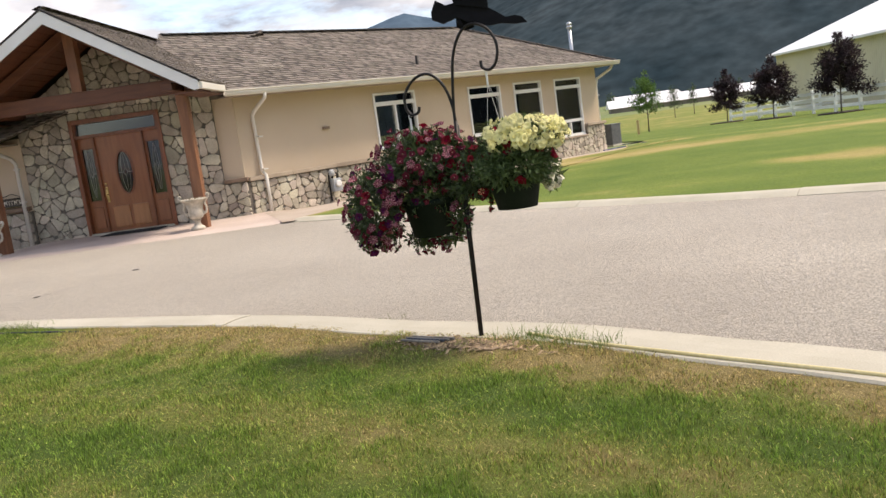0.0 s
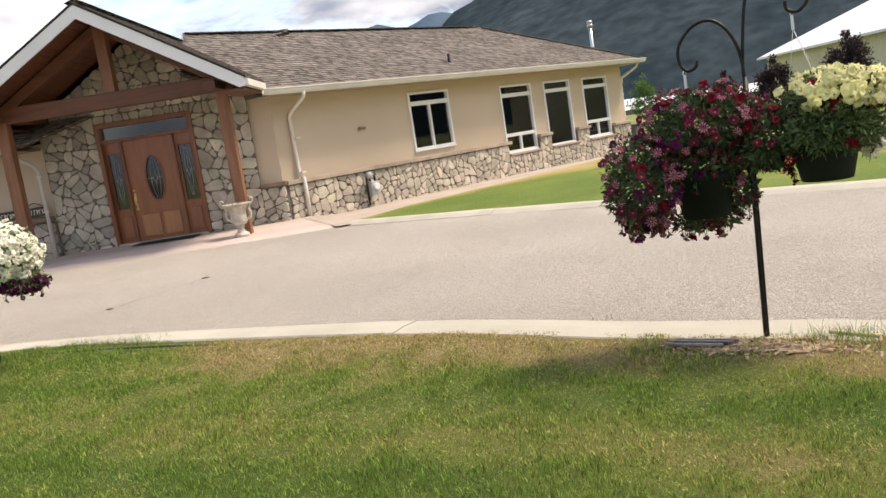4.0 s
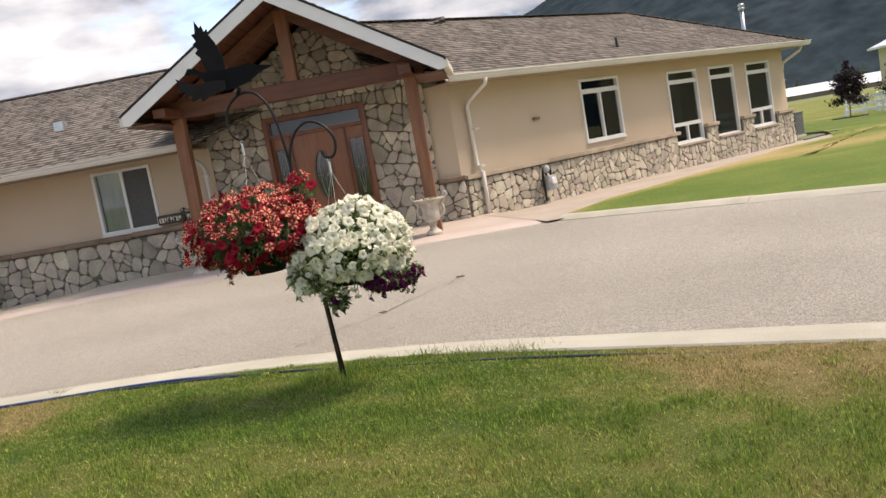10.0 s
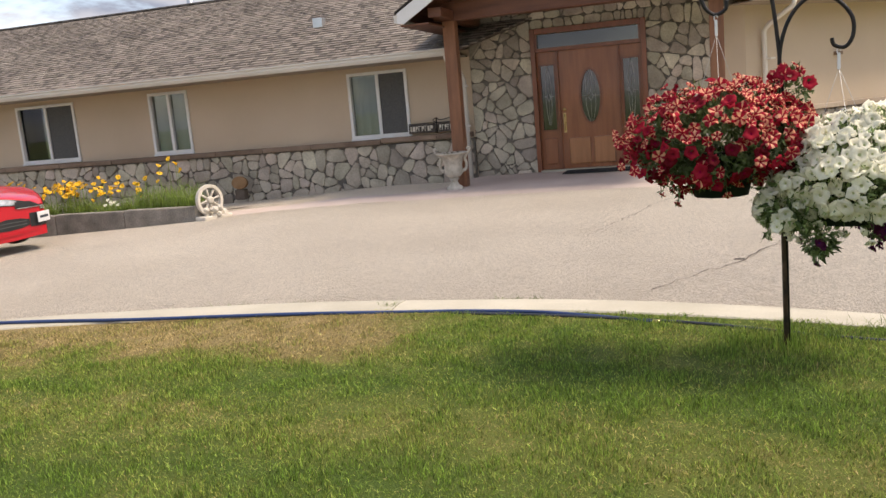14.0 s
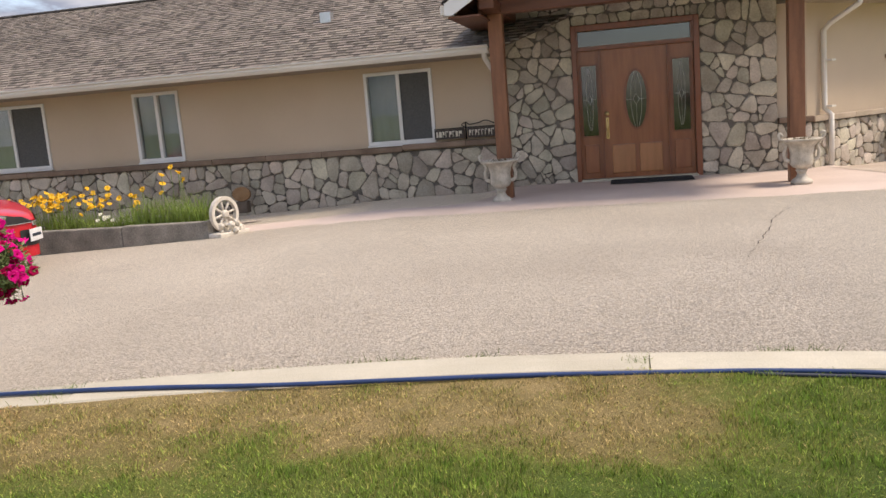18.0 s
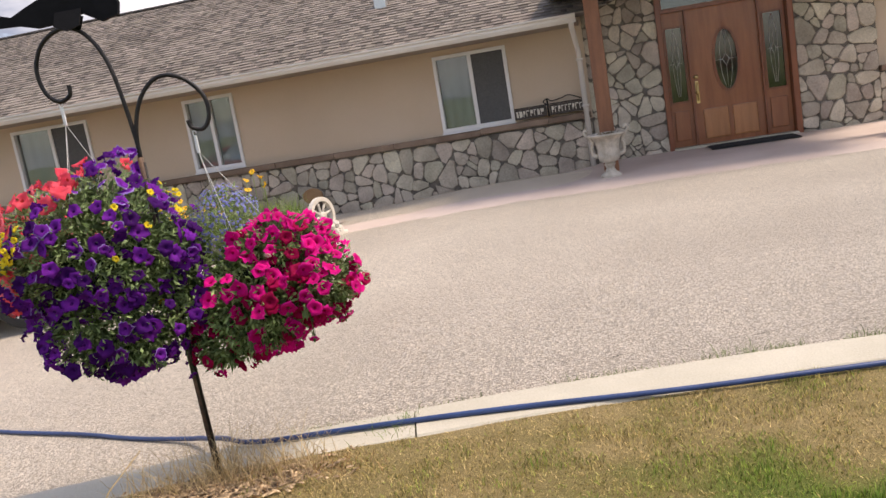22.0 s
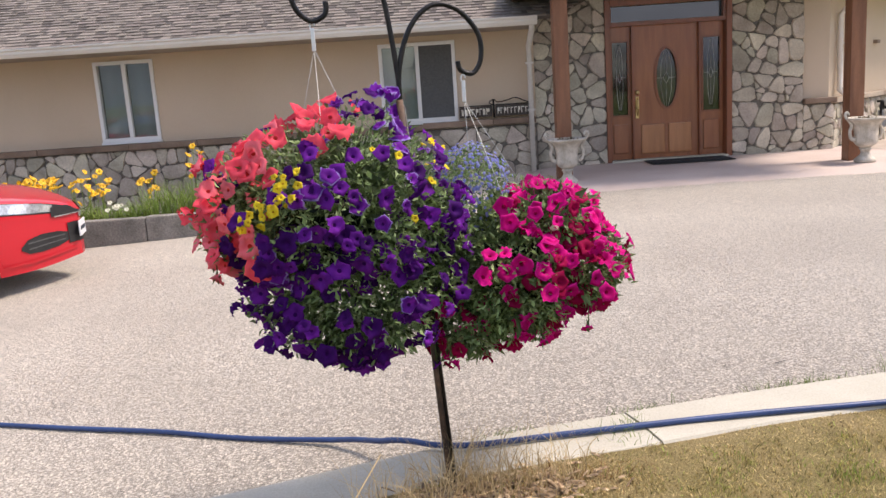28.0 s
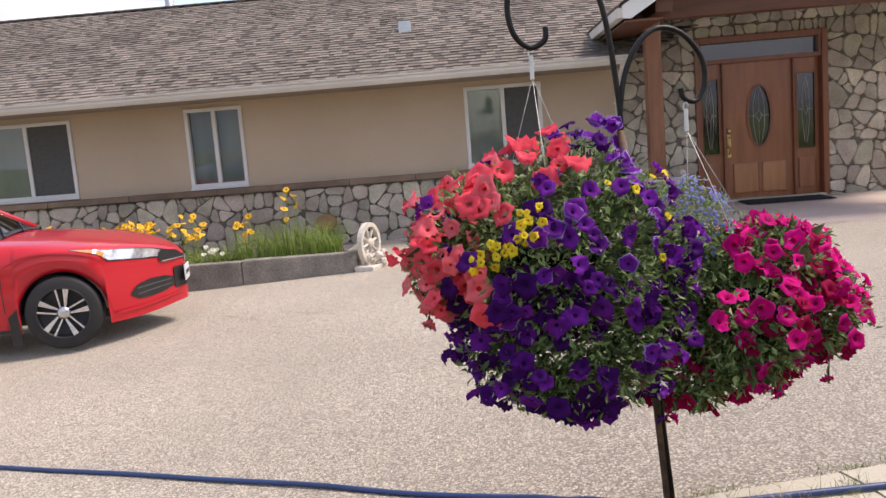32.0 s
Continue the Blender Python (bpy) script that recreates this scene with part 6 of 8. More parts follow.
def c_p2a(d):
    if d.x > -0.1 and d.z > 0.0:
        return pick(("peach", 6), ("star", 5), ("red", 1.0), (None, 1))
    if d.z > 0.1:
        return pick(("star", 5), ("red", 1.6), ("dark_red", 1.5), ("peach", 4.5), (None, 1.5))
    return pick(("red", 1.6), ("dark_red", 4), ("star", 2.0), ("peach", 0.8), (None, 9))


def c_white(d):
    return None if d.z < -0.72 else pick(("white", 1), ("small_white", 0.12), (None, 0.12))


def c_plum(d):
    return "plum" if d.z < 0.3 else None


def c_p1a(d):
    return pick(("burgundy", 4.4), ("rose", 2.8), ("plum", 1.0), ("dark_red", 1.0))


def c_bridge(d):
    return pick(("dark_red", 1.2), ("burgundy", 0.7), ("peach", 0.12), (None, 3))


def c_p1b(d):
    return pick(("cream", 9), ("dark_red", 0.3)) if d.x > -0.85 and d.z > -0.5 else None


basket("basket of burgundy star petunias trailing over a dark green pot", (-0.085, 4.91, 1.385), (-0.045, 4.92, 0.90, 0.68, 0.165),
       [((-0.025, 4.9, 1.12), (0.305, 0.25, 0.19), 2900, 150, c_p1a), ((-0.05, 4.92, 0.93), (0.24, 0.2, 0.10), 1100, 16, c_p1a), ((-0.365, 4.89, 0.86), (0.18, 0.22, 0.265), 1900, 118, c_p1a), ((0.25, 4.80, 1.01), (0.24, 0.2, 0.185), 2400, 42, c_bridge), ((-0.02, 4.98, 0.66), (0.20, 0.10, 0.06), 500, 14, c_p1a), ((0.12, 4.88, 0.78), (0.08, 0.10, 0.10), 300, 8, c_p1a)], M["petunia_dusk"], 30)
basket("basket of pale yellow and red petunias in a dark green pot", (0.37, 4.72, 1.575), (0.45, 4.68, 1.00, 0.80, 0.165),
       [((0.52, 4.68, 1.18), (0.235, 0.24, 0.12), 1900, 190, c_p1b), ((0.46, 4.59, 1.03), (0.23, 0.15, 0.14), 2300, 7, lambda d: pick(("dark_red", 1), (None, 2))), ((0.65, 4.66, 0.97), (0.055, 0.11, 0.10), 160, 22, lambda d: "white")], M["petunia_dark"], 0)
basket("basket of red and cream star petunias", (-5.08, 7.12, 1.565), (-5.08, 7.1, 1.0, 0.80, 0.17),
       [((-5.10, 7.1, 1.025), (0.39, 0.35, 0.25), 3800, 400, c_p2a), ((-4.79, 7.12, 1.22), (0.085, 0.09, 0.11), 160, 26, lambda d: pick(("star", 2), ("red", 2), ("peach", 0.6)))], M["petunia_dark"], 22)
basket("basket thick with white petunias", (-4.60, 7.10, 1.38), (-4.58, 7.06, 0.88, 0.66, 0.17),
       [((-4.535, 7.05, 0.865), (0.325, 0.32, 0.25), 3000, 370, c_white), ((-4.82, 7.05, 0.74), (0.13, 0.16, 0.14), 600, 50, c_white), ((-4.365, 7.05, 0.665), (0.185, 0.17, 0.10), 620, 62, c_plum), ((-4.69, 7.05, 0.60), (0.07, 0.08, 0.10), 260, 6, c_plum)], M["petunia_leaf"], 16)
basket("basket of violet, coral and yellow petunias", (-10.95, 7.68, 1.565), (-10.93, 7.68, 1.02, 0.78, 0.18),
       [((-10.93, 7.67, 0.985), (0.395, 0.36, 0.32), 4600, 285, c_dome), ((-10.93, 7.67, 1.0), (0.41, 0.385, 0.335), 0, 26, c_yellow), ((-10.885, 7.67, 0.715), (0.325, 0.31, 0.268), 3200, 190, c_low), ((-11.23, 7.65, 0.97), (0.12, 0.2, 0.175), 700, 52, c_coral), ((-10.60, 7.70, 0.84), (0.10, 0.12, 0.20), 900, 10, c_low)], M["petunia_leaf"], 9)
basket("basket of magenta petunias and blue lobelia", (-10.49, 7.77, 1.38), (-10.34, 7.80, 0.84, 0.64, 0.15),
       [((-10.36, 7.79, 0.70), (0.235, 0.25, 0.27), 4600, 98, c_mag_west), ((-10.53, 7.75, 0.545), (0.14, 0.14, 0.115), 700, 26, lambda d: pick(("magenta", 2), ("crimson", 2), (None, 1))), ((-10.15, 7.80, 0.72), (0.195, 0.22, 0.175), 1700, 82, c_mag_east), ((-10.27, 7.81, 0.90), (0.21, 0.2, 0.115), 1400, 42, lambda d: pick(("magenta", 5), ("crimson", 1), ("small_white", 0.35), (None, 1)) if d.x > -0.55 and d.z > -0.3 else None)], M["petunia_leaf"], 9, lobelia=((-10.475, 7.86, 1.0), (0.128, 0.15, 0.145)))


# ---- porch things ----
def urn(at, label):
    root = thing("urn", label, "urn", at, 0, "porch urns")
    root.scale = (0.86, 0.86, 1.0)
    bm = bmesh.new()
    lathe(bm, [(0.155, 0), (0.16, 0.035), (0.135, 0.06), (0.09, 0.085), (0.062, 0.13), (0.075, 0.165), (0.095, 0.18), (0.07, 0.195)], 26)
    part("pedestal", bm, M["urn"], root)
    bm = bmesh.new()
    n = 32
    prof = [(0.07, 0.195), (0.135, 0.225), (0.17, 0.27), (0.165, 0.32), (0.16, 0.40), (0.185, 0.49), (0.235, 0.545), (0.285, 0.565), (0.295, 0.585), (0.27, 0.595), (0.235, 0.565), (0.20, 0.53), (0.02, 0.525)]
    rings = [[bm.verts.new(((r + (0.006 * math.cos(16 * t) if 3 <= i <= 6 else 0) + (0.012 * math.cos(8 * t) if 7 <= i <= 9 else 0)) * math.cos(t), (r + (0.006 * math.cos(16 * t) if 3 <= i <= 6 else 0)) * math.sin(t), z)) for t in (2 * math.pi * k / n for k in range(n))] for i, (r, z) in enumerate(prof)]
    for a, b in zip(rings, rings[1:]):
        for k in range(n):
            bm.faces.new((a[k], a[(k + 1) % n], b[(k + 1) % n], b[k])).smooth = True
    part("bowl", bm, M["urn"], root, "fluted cast stone bowl")
    for sg in (-1, 1):
        bm = bmesh.new()
        tube(bm, spline([(sg * 0.17, 0, 0.30), (sg * 0.235, 0, 0.33), (sg * 0.25, 0, 0.42), (sg * 0.225, 0, 0.49), (sg * 0.27, 0, 0.56), (sg * 0.315, 0, 0.60), (sg * 0.335, 0, 0.645), (sg * 0.30, 0, 0.665), (sg * 0.275, 0, 0.63)], 5), 0.028, 8, 0.02)
        part("handle", bm, M["urn"], root, "scrolled handle")
    bm = bmesh.new()
    lathe(bm, [(0.01, 0.535), (0.22, 0.54), (0.16, 0.565), (0.01, 0.58)], 18)
    part("soil", bm, M["soil"], root)
    leaf_cloud("dead_stem", [(Vector((random.gauss(0, 0.08), random.gauss(0, 0.08), 0.57)), Vector((0, 0, 1))) for _ in range(70)], M["dry_bits"], root, 0.05, "dead brown plant stems")
    return root


urn((-8.53, 16.02, -0.02), "weathered cast stone urn by the porch post")
urn((-4.55, 15.90, 0.0), "weathered cast stone urn with dead stems by the porch post")
mat_root = thing("door_mat", "black rubber door mat before the front door", "mat", (-6.36, 17.55, 0.006), -2)
bm = bmesh.new()
bx(bm, -0.62, 0.62, -0.27, 0.27, 0, 0.014, 0.004)
part("mat", bm, M["mat"], mat_root)
bm = bmesh.new()
for k in range(22):
    bx(bm, -0.58, 0.58, -0.25 + k * 0.0233, -0.238 + k * 0.0233, 0.014, 0.02)
tagged(part("ribs", bm, M["mat"], mat_root), "", "", "", "stuff")

# two name boards with illegible lettering, on an iron rail
sign = thing("name_board", "dark boards with illegible cream lettering on a scrolled iron rail", "sign", (-9.22, 17.925, 0.935), -1.5)
for p, q in ((-0.56, -0.06), (-0.01, 0.54)):
    b = part("board", box_bm(p, q, -0.02, 0.02, -0.085, 0.075, 0.006), M["sign_dark"], sign)
    x = p + 0.03
    while x < q - 0.05:
        w = random.uniform(0.03, 0.05)
        lb = bmesh.new()
        bx(lb, x, x + 0.010, -0.026, -0.0205, -0.05, 0.045)
        bx(lb, x, x + w, -0.026, -0.0205, random.choice((-0.05, 0.03, -0.01)), random.choice((0.045, 0.04)))
        part("lettering", lb, M["sign_light"], b)
        x += w + 0.016
bm = bmesh.new()
tube(bm, [(-0.56, 0, 0.085), (0.54, 0, 0.085)], 0.008, 6)
tube(bm, spline([(-0.04, 0, 0.085), (-0.1, 0, 0.13), (-0.03, 0, 0.17), (0.03, 0, 0.13), (0.18, 0, 0.15), (0.3, 0, 0.18), (0.45, 0, 0.12), (0.54, 0, 0.09)], 6), 0.008, 6)
tube(bm, [(-0.035, 0.0, -0.1), (-0.035, 0.0, 0.17)], 0.014, 6)
part("scroll_rail", bm, M["black_iron"], sign)

# gas meter on the east wall
wm = pose(1.95, 23.68, 0, 0, 0, 43.4)
meter = thing("gas_meter", "grey gas meter with pipes against the stone wall", "meter", wm @ Vector((-6.0, -0.24, 0)), 43.4)
bm = bmesh.new()
bx(bm, -0.12, 0.12, -0.09, 0.09, 0.16, 0.46, 0.03)
part("meter_body", bm, M["meter_grey"], meter)
bm = bmesh.new()
lathe(bm, [(0.08, 0), (0.08, 0.03), (0.06, 0.045)], 18)
bmesh.ops.transform(bm, matrix=pose(0, -0.09, 0.34, 90), verts=bm.verts)
part("dial", bm, M["white"], meter, "round white dial")
bm = bmesh.new()
tube(bm, spline([(-0.16, 0.02, -0.05), (-0.16, 0.02, 0.5), (-0.10, 0.02, 0.62), (-0.06, 0.02, 0.5), (-0.06, 0.02, 0.44)], 6), 0.022, 8)
tube(bm, spline([(0.07, 0.02, 0.44), (0.08, 0.02, 0.56), (0.02, 0.08, 0.6), (0.02, 0.2, 0.6)], 6), 0.022, 8)
part("pipe_loop", bm, M["black_iron"], meter)
bm = bmesh.new()
lathe(bm, [(0.02, 0), (0.075, 0.01), (0.075, 0.05), (0.02, 0.07)], 16)
bmesh.ops.transform(bm, matrix=pose(-0.12, -0.03, 0.60, 90), verts=bm.verts)
part("regulator", bm, M["meter_grey"], meter)
ac = thing("air_conditioner", "grey box air conditioner at the house end", "air conditioner", wm @ Vector((5.75, 1.6, 0)), 43.4)
part("casing", box_bm(-0.4, 0.4, -0.4, 0.4, 0.0, 0.82, 0.02), M["meter_grey"], ac)
part("fan_grille", box_bm(-0.34, 0.34, -0.34, 0.34, 0.82, 0.86, 0.01), M["black_plastic"], ac)

# ---- raised bed ----
bed = thing("raised_bed", "long raised bed of dark weathered concrete blocks", "planter", (-12.4, 14.80, 0), -2)
for k in range(9):
    z = gz(-12.4 - k * 1.35, 14.8)
    part("block", box_bm(-(k + 1) * 1.35 + 0.004, -k * 1.35 - 0.004 - (0.0 if k else 0.12), -0.0, 0.16, z - 0.1, 0.085 - 0.012 * k, 0.02), M["planter"], bed)
bm = bmesh.new()
prism(bm, [(-0.125, 0.0), (-0.04, 0.01), (0.0, 0.07), (0.0, 0.75), (-0.12, 0.75), (-0.12, 0.16)], lambda a, b, d: (a, b, d), -0.25, 0.085)
part("end_block", bm, M["planter"], bed, "rounded end block")
part("soil", box_bm(-12.1, -0.121, 0.161, 0.75, -0.3, 0.02), M["soil"], bed)
V, F = [], []
for k in range(2500):
    x = -0.25 - 5.0 * random.random() ** 1.3 if k < 2000 else random.uniform(-12, -3)
    y = random.uniform(0.2, 0.72)
    h = random.uniform(0.22, 0.54) * (1.05 if x > -1.5 else 0.62 + 0.35 * noise.noise(Vector((x * 2.3, 0.4, 0))))
    a = random.uniform(0, 6.28)
    lean, w = random.uniform(0.05, 0.3), random.uniform(0.004, 0.009)
    c, s = math.cos(a), math.sin(a)
    i = len(V)
    for t in (0, 0.4, 0.75, 1.0):
        ww = w * (1 - t * 0.95)
        bend = lean * t * t * 1.6
        z = 0.02 + h * (t - 0.25 * t * t * lean * 4)
        V += [(x + c * bend - s * ww, y + s * bend + c * ww, z), (x + c * bend + s * ww, y + s * bend - c * ww, z)]
    F += [(i + 2 * j, i + 2 * j + 1, i + 2 * j + 3, i + 2 * j + 2) for j in range(3)]
bed_m = pose(-12.4, 14.80, 0, 0, 0, -2)
plants = thing("daylily_clump", "clump of green strappy daylilies with golden blooms in the raised bed", "plants", (-12.4, 14.80, 0), -2)
tagged(raw("leaf_mass", V, F, M["lily_leaf"], plants), "strappy green leaves", "", "", "stuff")
lily = bloom_mesh("lily", 0.046, M["lily_gold"], M["lily_gold"], lobes=6)
for cx, cy, n, hz, sp in ((-2.75, 0.5, 52, 0.44, 0.30), (-2.1, 0.6, 22, 0.44, 0.22), (-1.45, 0.5, 8, 0.42, 0.12), (-0.85, 0.6, 7, 0.68, 0.07), (-3.4, 0.55, 10, 0.40, 0.2), (-4.2, 0.6, 26, 0.44, 0.4), (-5.6, 0.6, 14, 0.42, 0.4)):
    for _ in range(n):
        p = Vector((cx + random.gauss(0, sp * 0.6), cy + random.gauss(0, 0.18), hz + random.gauss(0, 0.075)))
        f = new("flower", random.choice(lily))
        f.parent = plants
        aim = Vector((random.gauss(0, 0.5), random.gauss(-0.4, 0.4), 0.8)).normalized()
        s = random.uniform(0.7, 1.1)
        f.matrix_basis = Matrix.Translation(p) @ aim.to_track_quat("Z", "Y").to_matrix().to_4x4() @ Matrix.Diagonal((s, s, s, 1))
        if random.random() < 0.5:
            st = bmesh.new()
            tube(st, [(p.x * 0.98 + cx * 0.02, p.y, 0.02), p], 0.004, 4)
            part("stem", st, M["lily_leaf"], plants)
for _ in range(7):
    p = Vector((-1.75 + random.gauss(0, 0.06), 0.3 + random.gauss(0, 0.05), 0.2 + random.gauss(0, 0.03)))
    f = new("flower", random.choice(BLOOM["small_white"]))
    f.parent = plants
    f.matrix_basis = Matrix.Translation(p) @ pose(0, 0, 0, 50, 0, 0) @ Matrix.Diagonal((2, 2, 2, 1))

# wagon wheel ornament
wheel = thing("wagon_wheel_ornament", "whitewashed stone wagon wheel ornament leaning by the raised bed", "ornament", (-12.25, 14.97, -0.13), 68)
bm = bmesh.new()
n = 30
for k in range(n):
    a0, a1 = 2 * math.pi * k / n, 2 * math.pi * (k + 1) / n
    ring = [[bm.verts.new((r * math.cos(a), y, 0.29 + r * math.sin(a))) for r, y in ((0.245, -0.03), (0.245, 0.03), (0.195, 0.03), (0.195, -0.03))] for a in (a0, a1)]
    for j in range(4):
        bm.faces.new((ring[0][j], ring[1][j], ring[1][(j + 1) % 4], ring[0][(j + 1) % 4]))
bmesh.ops.remove_doubles(bm, verts=bm.verts, dist=0.0005)
bmesh.ops.recalc_face_normals(bm, faces=bm.faces[:])
part("rim", bm, M["ornament"], wheel)
for k in range(8):
    a = k * math.pi / 4 + 0.2
    bm = bmesh.new()
    tube(bm, [(0.04 * math.cos(a), 0, 0.29 + 0.04 * math.sin(a)), (0.205 * math.cos(a), 0, 0.29 + 0.205 * math.sin(a))], 0.017, 6)
    part("spoke", bm, M["ornament"], wheel)
bm = bmesh.new()
lathe(bm, [(0.03, -0.05), (0.055, -0.04), (0.055, 0.04), (0.03, 0.05)], 14)
bmesh.ops.transform(bm, matrix=pose(0, 0, 0.29, 90), verts=bm.verts)
part("hub", bm, M["ornament"], wheel)
bm = bmesh.new()
for k in range(26):
    a = random.uniform(0, 6.28)
    p = Vector((0.05 + 0.22 * math.cos(a) * random.random() ** 0.5, -0.06 + 0.09 * math.sin(a), 0.05 + 0.12 * random.random()))
    g = bmesh.ops.create_icosphere(bm, subdivisions=1, radius=random.uniform(0.03, 0.06), matrix=Matrix.Translation(p) @ pose(0, 0, 0, random.uniform(0, 90), random.uniform(0, 90), 0))
bx(bm, -0.24, 0.30, -0.15, 0.10, -0.02, 0.05, 0.02)
part("rockery_base", bm, M["ornament"], wheel, "rough carved rock base")
logs = thing("log_slice", "round brown slice of log leaning on the stone wall", "log", (-13.15, 17.66, -0.03), -2)
bm = bmesh.new()
lathe(bm, [(0.135, -0.03), (0.14, 0.0), (0.135, 0.03)], 22)
bmesh.ops.transform(bm, matrix=pose(0, 0, 0.22, 80) @ Matrix.Diagonal((1.2, 0.9, 1, 1)), verts=bm.verts)
part("disc", bm, M["log"], logs)
part("foot", box_bm(-0.1, 0.1, -0.05, 0.1, -0.1, 0.1, 0.02), M["bark"], logs)


# ---- hoses ----
def hose(name, pts, r, material, label):
    root = thing(name, label, "hose")
    bm = bmesh.new()
    line = spline(pts, 8)
    tube(bm, line, r, 10)
    part("tubing", bm, material, root)
    d = (line[-1] - line[-2]).normalized()
    bm = bmesh.new()
    tube(bm, [line[-1] - d * 0.01, line[-1] + d * 0.03], r * 1.25, 10)
    part("coupling", bm, M["brass"], root, "brass end coupling")
    return root


hose("garden_hose", [(-20, 11.4, -0.288), (-16.5, 10.5, -0.288), (-14.64, 9.82, -0.236), (-14.14, 9.60, -0.213), (-13.4, 9.29, -0.18), (-12.9, 9.10, -0.158), (-12.4, 8.89, -0.135), (-11.9, 8.69, -0.112), (-11.5, 8.50, -0.095), (-11.12, 8.32, -0.058), (-10.98, 8.22, -0.025), (-10.88, 8.12, 0.004), (-10.81, 8.05, 0.032), (-10.74, 8.0, 0.042), (-10.64, 7.93, 0.049), (-10.48, 7.895, 0.056), (-10.15, 7.90, 0.067), (-9.5, 7.935, 0.07), (-8.8, 7.95, 0.066), (-8.2, 7.99, 0.064), (-7.6, 8.035, 0.060), (-7.0, 8.055, 0.052), (-6.5, 8.045, 0.053), (-6.0, 7.96, 0.055), (-5.4, 7.76, 0.045)], 0.0118, M["hose_blue"], "blue rubber garden hose lying along the curb")
hose("drip_line", [(-6.6, 8.02, 0.05), (-5.9, 7.9, 0.05), (-5.2, 7.70, 0.052), (-4.6, 7.44, 0.05), (-3.9, 7.18, 0.048), (-3.2, 6.85, 0.046), (-2.4, 6.4, 0.03)], 0.009, M["hose_dark"], "thin dark drip line in the grass edge")
hose("yellow_hose", [(0.42, 4.72, 0.06), (0.7, 4.36, 0.06), (1.05, 3.97, 0.062), (1.4, 3.6, 0.062), (1.75, 3.24, 0.06), (2.4, 2.5, 0.06), (3.6, 1.0, 0.06)], 0.0105, M["hose_yellow"], "faded yellow hose along the curb edge")
tray = thing("drip_fitting", "weathered grey irrigation strips on bare ground under the post", "pipe", (-0.18, 4.86, 0.066), -36)
for k in range(4):
    bm = bmesh.new()
    bx(bm, -0.15 + 0.03 * (k % 2), 0.13 + 0.02 * k, 0.024 * k - 0.045, 0.024 * k - 0.029, 0.0, 0.012 + 0.003 * (k % 2), 0.003)
    part("strip", bm, M["hose_dark"] if k == 1 else M["planter"], tray)
rng = random.Random(71)
for name, cx0, cy0, slope, n in (("bark_chips", -0.02, 4.74, -0.62, 420), ("straw_chips", -10.56, 7.49, 0.18, 420)):
    V, F = [], []
    for _ in range(n):
        u, w = rng.gauss(0, 0.20), rng.gauss(0, 0.075)
        p = Vector((cx0 + u, cy0 + slope * u + w, 0.05 + rng.uniform(0, 0.012)))
        a, L, W = rng.uniform(0, 3.14), rng.uniform(0.008, 0.032), rng.uniform(0.003, 0.008)
        c, q = Vector((math.cos(a), math.sin(a), rng.uniform(-0.25, 0.25))) * L, Vector((-math.sin(a), math.cos(a), 0)) * W
        i = len(V)
        V += [p - c - q, p + c - q, p + c + q, p - c + q, p + Vector((0, 0, 0.006))]
        F += [(i, i + 1, i + 4), (i + 1, i + 2, i + 4), (i + 2, i + 3, i + 4), (i + 3, i, i + 4)]
    tagged(raw(name, V, F, M["chip_bits"]), "loose bark and straw chips round the foot of the post", "chips", "", "stuff")
bare = bmesh.new()
prism(bare, [(0.0 + 0.33 * math.cos(t) * (1 + 0.2 * math.sin(3 * t)), 4.74 + 0.12 * math.sin(t) * (1 + 0.3 * math.sin(5 * t)) - 0.62 * 0.33 * math.cos(t)) for t in (k * 0.2094 for k in range(30))], lambda a, b, d: (a, b, d), 0.03, 0.056)
tagged(part("bare_patch", bare, M["chips"]), "bare brown earth round the post", "soil", "", "structure")
bare = bmesh.new()
prism(bare, [(-10.58 + 0.34 * math.cos(t) * (1 + 0.2 * math.sin(3 * t + 1)), 7.47 + 0.13 * math.sin(t) * (1 + 0.3 * math.sin(5 * t)) + 0.18 * 0.34 * math.cos(t)) for t in (k * 0.2094 for k in range(30))], lambda a, b, d: (a, b, d), 0.0, 0.048)
tagged(part("bare_patch", bare, M["chips"]), "bare brown earth with straw round the post in dry grass", "soil", "", "structure")


# ---- the red car ----
def lerp_table(tab, x):
    if x <= tab[0][0]:
        return tab[0][1]
    for (a, p), (b, q) in zip(tab, tab[1:]):
        if x <= b:
            t = (x - a) / (b - a)
            return p + (q - p) * t
    return tab[-1][1]


CAR_W = [(-3.56, 0.62), (-3.45, 0.74), (-3.2, 0.82), (-2.6, 0.865), (-1.5, 0.875), (-0.2, 0.872), (0.2, 0.868), (0.3, 0.845), (0.37, 0.78), (0.43, 0.68), (0.50, 0.55), (0.57, 0.41), (0.63, 0.28), (0.68, 0.16), (0.72, 0.06)]
CAR_SH = [(-3.56, 0.86), (-3.4, 0.96), (-3.1, 1.0), (-2.4, 0.985), (-1.4, 0.945), (-0.6, 0.905), (-0.1, 0.875), (0.3, 0.83), (0.44, 0.80), (0.57, 0.757), (0.63, 0.725), (0.68, 0.69), (0.72, 0.63)]
CAR_TOP = [(-3.56, 0.88), (-3.4, 1.0), (-3.1, 1.05), (-2.4, 1.03), (-1.0, 0.99), (-0.55, 0.965), (-0.1, 0.93), (0.3, 0.87), (0.44, 0.83), (0.57, 0.777), (0.63, 0.743), (0.68, 0.704), (0.72, 0.64)]
